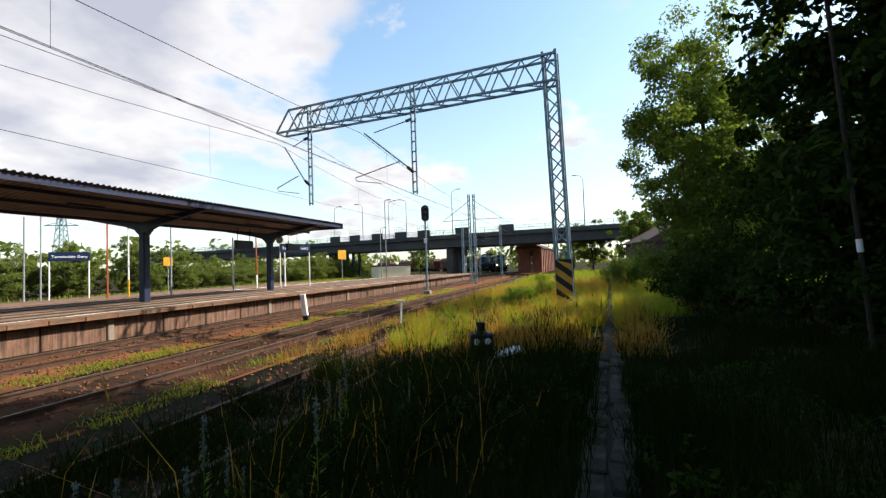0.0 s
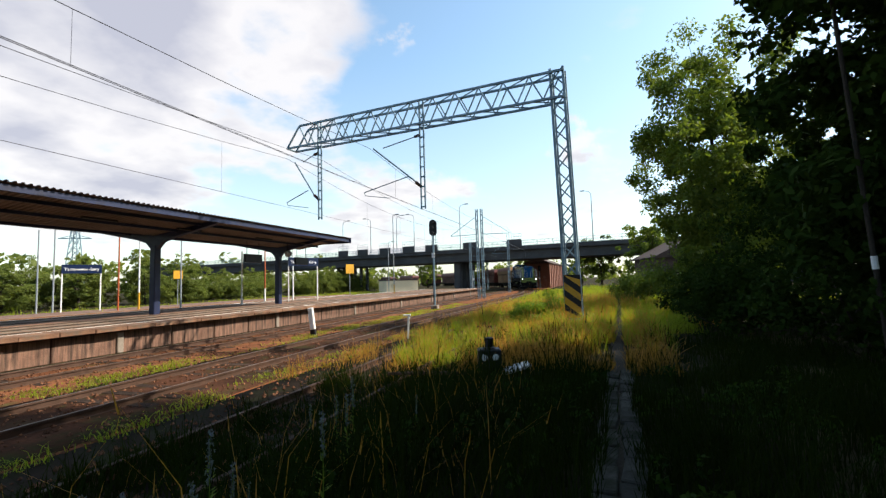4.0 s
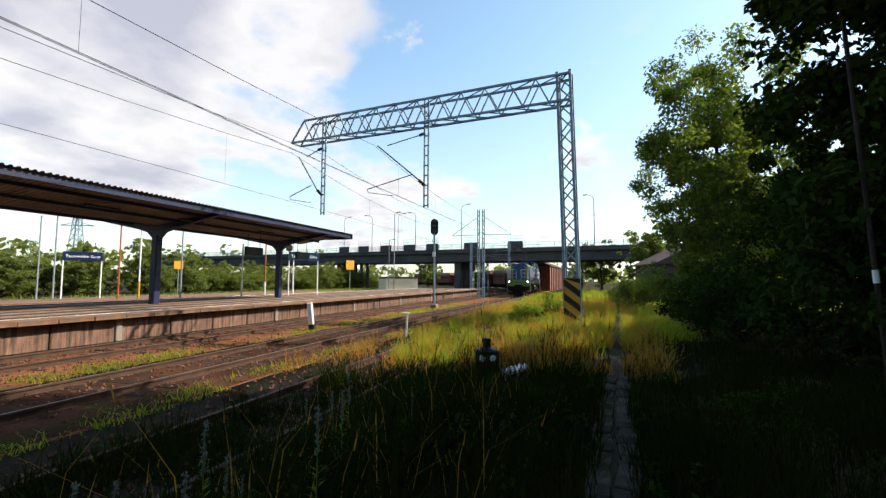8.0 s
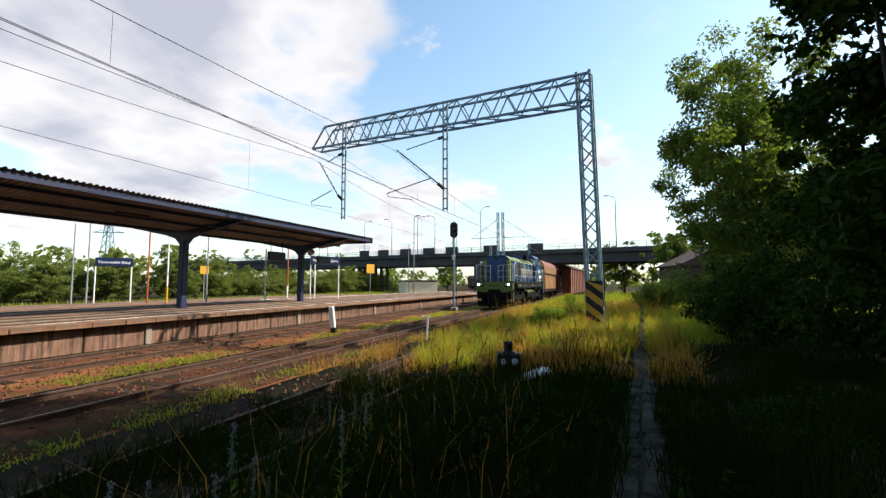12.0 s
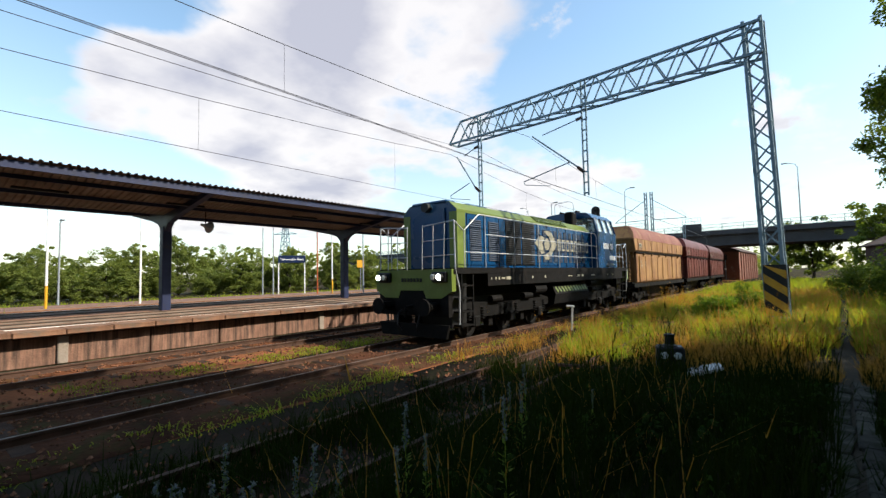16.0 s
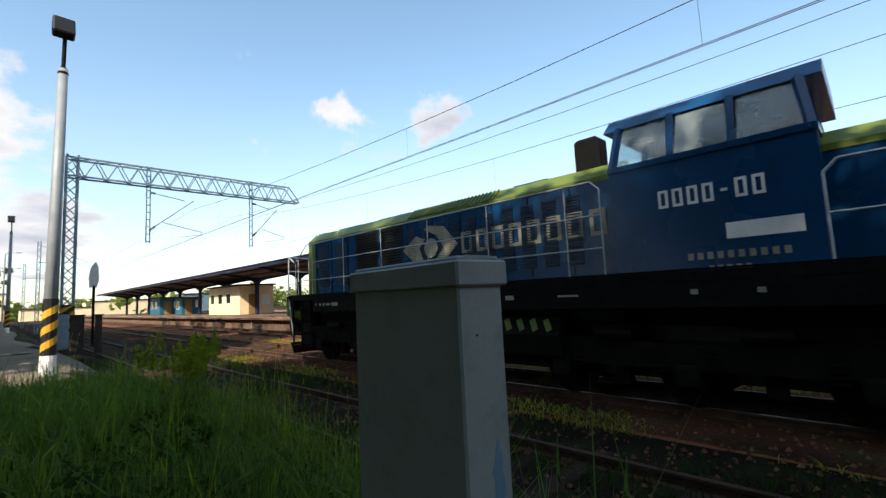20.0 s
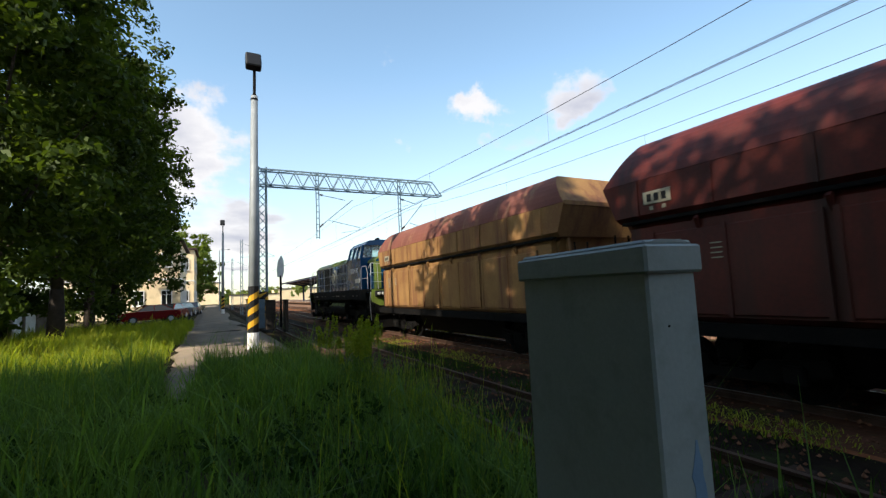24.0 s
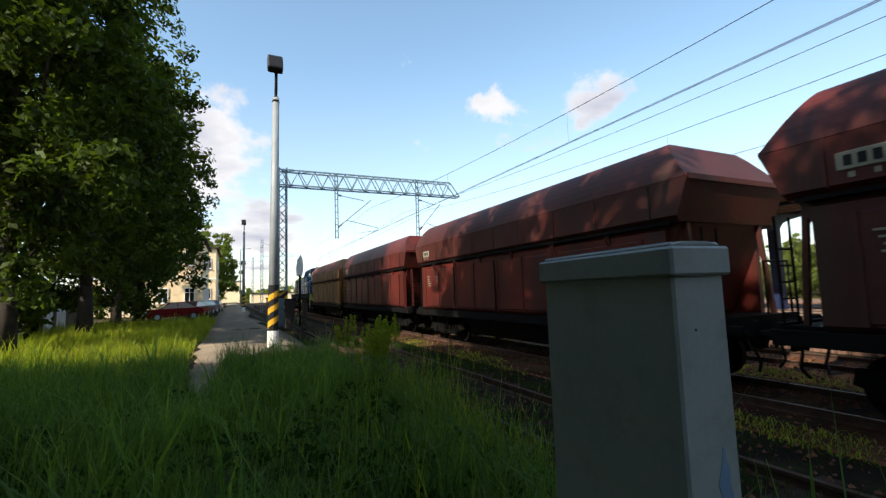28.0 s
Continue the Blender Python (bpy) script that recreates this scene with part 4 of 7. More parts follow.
def locomotive():
    t = thing("diesel_locomotive", "blue diesel locomotive with lime green roof edges and black underframe", "locomotive")
    FP, HT, HW = 2.1, 4.12, 1.06
    # underframe with headstocks
    b = bmn()
    prism(b, [(-1.5, FP - 0.14), (-1.5, FP), (1.5, FP), (1.5, FP - 0.14)], "y", -7.9, 7.9)
    part("underframe", b, "dark", t)
    for s in (-1, 1):
        b = bmn()
        prism(b, [(s * 1.45, FP - 0.14), (s * 1.49, FP - 0.14), (s * 1.49, FP - 0.52), (s * 1.45, FP - 0.52)], "y", -6.2, 6.9)
        part("side_skirt", b, "dark", t)
    b = bmn()
    box(b, 0, 0, FP - 0.5, 1.6, 14.5, 0.7)
    part("centre_girder", b, "dark", t)
    # plain black filler, added so that the gap under the frame stays dark
    b = bmn()
    prism(b, [(-0.58, 0.36), (-0.62, 1.3), (0.62, 1.3), (0.58, 0.36)], "y", -6.9, 6.9)
    part("underfloor_casing", b, "black", t)
    b = bmn()
    prism(b, [(-1.49, FP + 0.002), (-1.49, FP + 0.035), (1.49, FP + 0.035), (1.49, FP + 0.002)], "y", -7.85, 7.85)
    part("footplate", b, "dark", t)
    # lime headstocks
    for s in (-1, 1):
        b = bmn()
        prism(b, [(-1.48, FP + 0.0), (-1.48, FP - 0.62), (-1.1, FP - 0.82), (-0.55, FP - 0.82), (-0.45, FP - 0.6), (0.45, FP - 0.6), (0.55, FP - 0.82), (1.1, FP - 0.82), (1.48, FP - 0.62), (1.48, FP)],
              "y", s * 7.9 - 0.09, s * 7.9 + 0.09)
        hs = part("headstock", b, "lime", t, "lime green headstock")
        b = bmn()
        box(b, 0, s * 7.9, FP - 0.95, 2.7, 0.16, 0.75)
        part("buffer_beam", b, "dark", t)
        b = bmn()
        prism(b, [(-1.25, 0.18), (-1.35, 0.55), (1.35, 0.55), (1.25, 0.18)], "y", s * 7.95 - 0.04, s * 7.95 + 0.04)
        part("snow_plough", b, "dark", t)
        for x in (-1.08, 1.08):
            b = bmn()
            bbox(b, x, s * 8.02, FP - 0.22, 0.52, 0.14, 0.30, 0.03)
            box_o = part("headlight_box", b, "black", t)
            for dx in (-0.11, 0.11):
                b = bmn()
                lathe(b, [(0.08, 0), (0.085, 0.125), (0.06, 0.145)], 14, Matrix.Translation((x + dx, s * 8.09, FP - 0.22)) @ Matrix.Rotation(radians(-90 * s), 4, "X"))
                lit = s < 0 and x * dx > 0
                part("headlight", b, "lamp_on" if lit else "lens", box_o, "lit headlight" if lit else "")
                b = bmn()
                lathe(b, [(0.088, 0), (0.095, 0.0), (0.095, 0.14), (0.088, 0.14)], 14, Matrix.Translation((x + dx, s * 8.07, FP - 0.22)) @ Matrix.Rotation(radians(-90 * s), 4, "X"))
                part("headlight_collar", b, "black", box_o)
        for k in range(7):
            b = bmn()
            box(b, -0.36 + k * 0.12, s * 8.0, FP - 0.3, 0.075, 0.02, 0.11)
            part("number_bar", b, "black", t)
        buffers(t, s * 7.92, s)
    # long hood
    y0, y1 = -7.15, 3.5
    b = bmn()
    prof = [(-HW, FP), (-HW, HT - 0.24), (-HW + 0.26, HT), (HW - 0.26, HT), (HW, HT - 0.24), (HW, FP)]
    prism(b, prof, "y", y0, y1)
    part("long_hood", b, "blue", t, "dark blue louvred engine hood")
    for s in (-1, 1):
        b = bmn()
        prism(b, [(s * (HW + 0.012), HT - 0.32), (s * (HW + 0.012), HT - 0.235), (s * (HW - 0.262), HT + 0.012), (s * (HW - 0.5), HT + 0.014), (s * (HW - 0.5), HT + 0.002), (s * (HW - 0.268), HT + 0.0), (s * HW, HT - 0.246), (s * HW, HT - 0.32)], "y", y0 - 0.01, y1)
        part("roof_edge", b, "lime", t, "lime green roof edge strip")
        b = bmn()
        prism(b, [(s * (HW + 0.012), y0 + 0.42), (s * (HW + 0.012), y0 - 0.01), (s * (HW - 0.27), y0 - 0.012), (s * (HW - 0.27), y0), (s * HW, y0 + 0.0), (s * HW, y0 + 0.42)], "z", FP + 0.04, HT - 0.3)
        part("corner_stripe", b, "lime", t, "lime green corner stripe")
    b = bmn()
    box(b, 0, y0 - 0.03, (FP + HT) / 2 + 0.1, 1.3, 0.05, 1.45)
    part("nose_door", b, "blue", t)
    b = bmn()
    lathe(b, [(0.12, 0), (0.13, 0.17), (0.10, 0.2)], 16, Matrix.Translation((0, y0 - 0.0, HT - 0.12)) @ Matrix.Rotation(radians(90), 4, "X"))
    part("top_headlight", b, "lamp_on", t, "lit headlight at the top of the hood")
    b = bmn()
    lathe(b, [(0.135, 0), (0.145, 0.0), (0.145, 0.2), (0.135, 0.2)], 16, Matrix.Translation((0, y0 - 0.02, HT - 0.12)) @ Matrix.Rotation(radians(90), 4, "X"))
    part("headlight_collar", b, "black", t)
    b = bmn()
    bbox(b, 0, y0 + 0.2, HT + 0.03, 1.4, 0.5, 0.1, 0.04)
    part("nose_cap", b, "blue", t)
    # side equipment, both sides
    lv_a, lv_b = None, None
    for s in (-1, 1):
        rz = pose(0, 0, 0) if s > 0 else pose(0, 0, 0, 0, 0, 180)

        def at(y, z):
            return Matrix.Translation((s * (HW + 0.004), y, z)) @ rz

        if lv_a is None:
            lv_a = part("louvre", louvre(0.62, 1.3, 20), "grille", t)
            lv_b = part("louvre", louvre(0.30, 1.3, 24), "grille", t)
            lv_a.matrix_basis, lv_b.matrix_basis = at(y0 + 0.95, 3.0), at(0.0, 3.0)
            todo_a, todo_b = [(y0 + 2.0, 3.0)], [(-0.5 + k * 0.5 - 1.9, 3.0) for k in range(11) if k != 4]
        else:
            todo_a, todo_b = [(y0 + 0.95, 3.0), (y0 + 2.0, 3.0)], [(-2.4 + k * 0.5, 3.0) for k in range(11)]
        for y, z in todo_a:
            same(lv_a, at(y, z))
        for y, z in todo_b:
            same(lv_b, at(y, z))
        # dark radiator doors
        for yy, w in ((-3.85, 1.05), (-2.75, 0.95)):
            b = bmn()
            box(b, s * (HW + 0.008), yy, 3.0, 0.018, w, 1.55)
            door = part("radiator_door", b, "black", t, "black radiator grille door")
            b = bmn()
            box(b, 0, 0, 0, 0.012, w - 0.1, 0.022)
            slat = part("slat", b, "dark", door)
            slat.location = (s * (HW + 0.022), yy, 2.27)
            for k in range(1, 20):
                same(slat, pose(s * (HW + 0.022), yy, 2.27 + k * 0.075))
        # panel seams
        for k in range(11):
            b = bmn()
            box(b, s * (HW + 0.006), y0 + 0.5 + k * 0.92, 2.98, 0.012, 0.018, 1.62)
            part("door_seam", b, "dark", t)
        # emblem of plain shapes, lettering blocks
        lx = HW + 0.016
        b = bmn()
        for pts in ([(-2.25, 3.1), (-1.7, 2.66), (-1.45, 2.72), (-1.62, 3.1), (-1.4, 3.3), (-1.72, 3.42)],
                    [(-1.2, 3.62), (-0.75, 3.55), (-0.3, 3.08), (-0.85, 2.62), (-1.1, 2.70), (-0.78, 3.06), (-1.0, 3.36), (-1.45, 3.56)],
                    [(-1.5, 2.62), (-1.38, 2.45), (-1.0, 2.47), (-1.12, 2.74)]):
            prism(b, pts, "x", s * lx, s * (lx + 0.008))
        t2 = bmn()
        lathe(t2, [(0.24, 0), (0.24, 0.008)], 16, Matrix.Translation((s * lx, -1.2, 3.07)) @ Matrix.Rotation(radians(90 * s), 4, "Y"))
        join(b, t2)
        part("emblem", b, "logo", t, "pale cream emblem of plain shapes")
        for k in range(8):
            b = bmn()
            ya, w, zc = -0.2 + k * 0.445, 0.31, 3.08
            hollow(b, s * lx, ya + w / 2, zc, w, 0.48, 0.075)
            part("lettering_block", b, "logo", t, "pale cream lettering block")
        # markings on the frame
        for yy, w, h in ((-6.0, 0.06, 0.1), (-5.75, 0.1, 0.12), (-5.55, 0.1, 0.14), (-5.3, 0.28, 0.1), (-4.95, 0.42, 0.16), (-3.3, 0.14, 0.14), (-2.3, 0.14, 0.14), (0.0, 0.5, 0.06), (0.9, 0.3, 0.13), (1.35, 0.24, 0.14), (2.6, 0.5, 0.06), (4.6, 0.12, 0.12), (5.4, 0.12, 0.12)):
            b = bmn()
            box(b, s * 1.494, yy, FP - 0.3, 0.006, w * 0.8, h * 0.6)
            part("frame_marking", b, "logo", t)
        # fuel tank
        b = bmn()
        prism(b, [(s * 0.2, 0.5), (s * 0.9, 0.5), (s * 1.3, 0.72), (s * 1.38, 1.1), (s * 1.25, 1.42), (s * 0.2, 1.5)], "y", -1.2, 2.3)
        tank = part("fuel_tank", b, "dark", t)
        for k in range(11):
            b = bmn()
            box(b, 0, 0, 0, 0.012, 0.12, 0.24, Matrix.Translation((s * 1.325, -0.95 + k * 0.3, 1.275)) @ Matrix.Rotation(radians(-22 * s), 4, "Y") @ Matrix.Rotation(radians(28), 4, "X"))
            part("tank_stripe", b, "lime", tank, "dull yellow-green warning stripe")
        b = bmn()
        tube(b, (s * 1.25, -2.9, 1.35), (s * 1.25, -2.0, 1.35), 0.17, 12)
        part("air_tank", b, "dark", t)
        b = bmn()
        tube(b, (s * 1.25, 2.6, 1.45), (s * 1.25, 3.5, 1.45), 0.14, 12)
        part("air_tank", b, "dark", t)
    # grille on the roof edge
    for s in (-1, 1):
        b = bmn()
        for k in range(26):
            y = -2.0 + k * 0.11
            beam(b, (s * (HW + 0.02), y, HT - 0.22), (s * (HW - 0.26), y, HT + 0.03), 0.04, 0.05)
        part("roof_grille", b, "lime", t)
    for k, (yy, w) in enumerate(((-5.4, 1.2), (-3.2, 1.4), (1.4, 0.9))):
        b = bmn()
        bbox(b, 0, yy, HT + 0.05, 1.2, w, 0.1, 0.03)
        part("roof_hatch", b, "blue", t)
    b = bmn()
    bbox(b, 0.45, 2.75, HT + 0.32, 0.42, 0.5, 0.68, 0.04)
    box(b, 0.45, 2.75, HT + 0.67, 0.3, 0.36, 0.02)
    part("exhaust_pipe", b, "dark", t, "sooty dark exhaust stack")
    # cab
    CW, CT, WZ = 1.47, 4.85, 3.78
    b = bmn()
    prism(b, [(-CW, FP - 0.16), (-CW, WZ), (CW, WZ), (CW, FP - 0.16)], "y", 3.5, 6.15)
    part("cab_body", b, "blue", t)
    b = bmn()
    TW = 1.28
    prism(b, [(-TW, CT - 0.32), (-TW + 0.28, CT - 0.06), (-0.5, CT), (0.5, CT), (TW - 0.28, CT - 0.06), (TW, CT - 0.32)], "y", 3.38, 6.27)
    part("cab_roof", b, "blue", t)
    # window frames with panes between body and roof
    b = bmn()
    for s in (-1, 1):
        for y in (3.54, 4.45, 5.25, 6.11):
            beam(b, (s * (CW - 0.03), y, WZ), (s * (TW - 0.03), y + (0.1 if y < 4 else -0.1 if y > 5.5 else 0), CT - 0.3), 0.10)
        beam(b, (s * (CW - 0.02), 3.5, WZ + 0.03), (s * (CW - 0.02), 6.15, WZ + 0.03), 0.09)
    for y, yt in ((3.52, 3.62), (6.13, 6.03)):
        beam(b, (0, y, WZ), (0, yt, CT - 0.3), 0.10)
        beam(b, (-CW, y, WZ + 0.03), (CW, y, WZ + 0.03), 0.09)
    part("cab_window_frame", b, "blue", t)
    for s in (-1, 1):
        for ya, yb in ((3.6, 4.4), (4.5, 5.2), (5.3, 6.05)):
            b = bmn()
            q = [(s * (CW - 0.05), ya, WZ + 0.06), (s * (CW - 0.05), yb, WZ + 0.06), (s * (TW - 0.04), yb - 0.03, CT - 0.33), (s * (TW - 0.04), ya + 0.03, CT - 0.33)]
            vs = [b.verts.new(p) for p in q] + [b.verts.new((p[0] - s * 0.012, p[1], p[2])) for p in q]
            for f in ((0, 1, 2, 3), (7, 6, 5, 4), (0, 4, 5, 1), (1, 5, 6, 2), (2, 6, 7, 3), (3, 7, 4, 0)):
                b.faces.new([vs[i] for i in f])
            part("cab_side_pane", b, "glass", t).visible_shadow = False
    for y, yt in ((3.52, 3.6), (6.13, 6.05)):
        for xa, xb in ((-1.36, -0.07), (0.07, 1.36)):
            b = bmn()
            q = [(xa, y, WZ + 0.06), (xb, y, WZ + 0.06), (xb * 0.88, yt, CT - 0.33), (xa * 0.88, yt, CT - 0.33)]
            vs = [b.verts.new(p) for p in q] + [b.verts.new((p[0], p[1] + 0.012, p[2])) for p in q]
            for f in ((0, 1, 2, 3), (7, 6, 5, 4), (0, 4, 5, 1), (1, 5, 6, 2), (2, 6, 7, 3), (3, 7, 4, 0)):
                b.faces.new([vs[i] for i in f])
            part("cab_end_pane", b, "glass", t).visible_shadow = False
    b = bmn()
    bbox(b, -0.7, 4.1, WZ + 0.1, 0.9, 0.5, 0.5, 0.05)
    bbox(b, 0.7, 5.0, WZ + 0.3, 0.45, 0.5, 0.8, 0.05)
    part("cab_interior", b, "black", t)
    b = bmn()
    for x in (-0.4, 0.4):
        tube(b, (x, 3.6, CT + 0.06), (x, 4.0, CT + 0.06), 0.07, 10)
        tube(b, (x, 5.7, CT + 0.05), (x, 6.1, CT + 0.05), 0.08, 10)
    part("horn", b, "dark", t)
    for s in (-1, 1):
        for k in range(7):
            b = bmn()
            if k == 4:
                box(b, s * (CW + 0.006), 4.3 + k * 0.2, 3.2, 0.008, 0.08, 0.04)
            else:
                hollow(b, s * (CW + 0.006), 4.3 + k * 0.2, 3.2, 0.14, 0.27, 0.04)
            part("number_block", b, "white", t)
        b = bmn()
        box(b, s * (CW + 0.006), 5.5, 2.62, 0.008, 0.85, 0.22)
        part("plate", b, "white", t)
        for k in range(15):
            b = bmn()
            if k < 10:
                box(b, s * (CW + 0.006), 4.6 + k * 0.125, 2.3, 0.008, 0.07, 0.1)
            else:
                box(b, s * (CW + 0.006), 4.85 + (k - 10) * 0.11, 2.12, 0.008, 0.065, 0.08)
            part("small_number_bar", b, "logo", t)
    # short hood
    b = bmn()
    prism(b, [(-HW, FP), (-HW, HT - 0.5), (-HW + 0.26, HT - 0.28), (HW - 0.26, HT - 0.28), (HW, HT - 0.5), (HW, FP)], "y", 6.15, 7.45)
    part("short_hood", b, "blue", t)
    for s in (-1, 1):
        b = bmn()
        prism(b, [(s * (HW + 0.012), HT - 0.58), (s * (HW + 0.012), HT - 0.49), (s * (HW - 0.262), HT - 0.268), (s * (HW - 0.27), HT - 0.28), (s * HW, HT - 0.5), (s * HW, HT - 0.58)], "y", 6.15, 7.46)
        part("roof_edge", b, "lime", t)
        b = bmn()
        prism(b, [(s * (HW + 0.012), 7.46), (s * (HW + 0.012), 7.1), (s * HW, 7.1), (s * HW, 7.45), (s * (HW - 0.27), 7.45), (s * (HW - 0.27), 7.465)], "z", FP + 0.04, HT - 0.55)
        part("corner_stripe", b, "lime", t)
    # handrails
    for s in (-1, 1):
        x = s * 1.46
        b = bmn()
        zt, zm, zl = 3.72, 3.14, 2.58
        ya, yb = -7.35, 3.15
        pipe(b, [(x, ya, FP), (x, ya, 3.2), (x, ya + 0.75, zt), (x, yb, zt), (x, yb + 0.15, zt - 0.15), (x, yb + 0.15, FP)], 0.017)
        pipe(b, [(x, ya, zl), (x, yb + 0.15, zl)], 0.014)
        pipe(b, [(x, ya + 1.1, zm), (x, yb + 0.15, zm)], 0.014)
        for k in range(6):
            y = ya + 1.1 + k * 1.78
            tube(b, (x, y, FP), (x, y, zt), 0.014, 6)
        part("handrail", b, "steel", t, "pale steel handrail")
        b = bmn()
        pipe(b, [(x, 6.15, FP), (x, 6.15, 3.2), (x, 6.3, 3.35), (x, 7.0, 3.35), (x, 7.25, 3.0), (x, 7.25, FP)], 0.02)
        pipe(b, [(x, 6.15, 2.7), (x, 7.25, 2.7)], 0.018)
        part("handrail", b, "steel", t)
        for e in (-1, 1):
            yy = e * 7.82
            b = bmn()
            pipe(b, [(s * 1.46, e * 7.4, 3.2), (s * 1.46, yy, 3.45), (s * 1.48, yy, FP), (s * 1.5, e * 7.66, 1.5), (s * 1.42, e * 7.58, 0.55)], 0.022)
            part("corner_rail", b, "steel", t, "pale bent corner handrail")
            for z in (2.95, 2.5):
                b = bmn()
                tube(b, (s * 1.46, yy, z), (s * 0.3, yy, z - 0.03), 0.013, 6)
                part("end_rail", b, "steel", t)
            b = bmn()
            tube(b, (s * 1.46, yy, 3.45), (s * 0.3, yy, 3.36), 0.02, 6)
            part("end_top_rail", b, "steel", t)
            for x in (1.1, 0.7, 0.3):
                b = bmn()
                tube(b, (s * x, yy + e * 0.04, FP), (s * x * 1.02, yy, 3.4), 0.013, 6)
                part("end_post", b, "steel", t)
            for z in (0.5, 0.88, 1.26, 1.62):
                b = bmn()
                box(b, s * 1.33, e * 7.25, z, 0.32, 0.55, 0.04)
                part("step", b, "dark", t)
            b = bmn()
            prism(b, [(s * 1.16, 0.42), (s * 1.2, FP - 0.16), (s * 1.0, FP - 0.16), (s * 1.0, 0.42)], "y", e * 7.25 - 0.34, e * 7.25 + 0.34)
            part("step_backing", b, "black", t)
            b = bmn()
            for yy2 in (6.97, 7.53):
                beam(b, (s * 1.46, e * yy2, 0.45), (s * 1.46, e * yy2, FP), 0.04)
            part("step_frame", b, "dark", t)
    # bogies
    axles = []
    for c in (-4.3, 4.3):
        bg = bmn()
        for s in (-1, 1):
            prism(bg, [(c - 2.9, 0.75), (c - 2.9, 1.0), (c - 2.3, 1.12), (c - 0.4, 1.0), (c + 0.4, 1.0), (c + 2.3, 1.12), (c + 2.9, 1.0), (c + 2.9, 0.75), (c + 1.6, 0.62), (c - 1.6, 0.62)], "x", s * 1.02, s * 1.14)
            for o in (-2.1, 0, 2.1):
                bbox(bg, s * 1.12, c + o, 0.52, 0.22, 0.34, 0.34, 0.04)
                for q in (-0.36, 0.36):
                    spring(bg, s * 1.12, c + o + q, 0.55, 0.95, 0.10)
            for o in (-1.05, 1.05):
                prism(bg, [(c + o - 0.12, 0.3), (c + o - 0.1, 0.95), (c + o + 0.1, 0.95), (c + o + 0.12, 0.3)], "x", s * 0.8, s * 1.0)
                tube(bg, (s * 1.2, c + o - 0.3, 1.15), (s * 1.2, c + o + 0.3, 1.15), 0.11, 10)
        box(bg, 0, c, 0.85, 2.0, 0.5, 0.3)
        bogie = part("bogie", bg, "dark", t, "black three-axle bogie")
        for o in (-2.1, 0, 2.1):
            axles.append(wheelset(bogie, c + o, 0.51))
    return t, axles


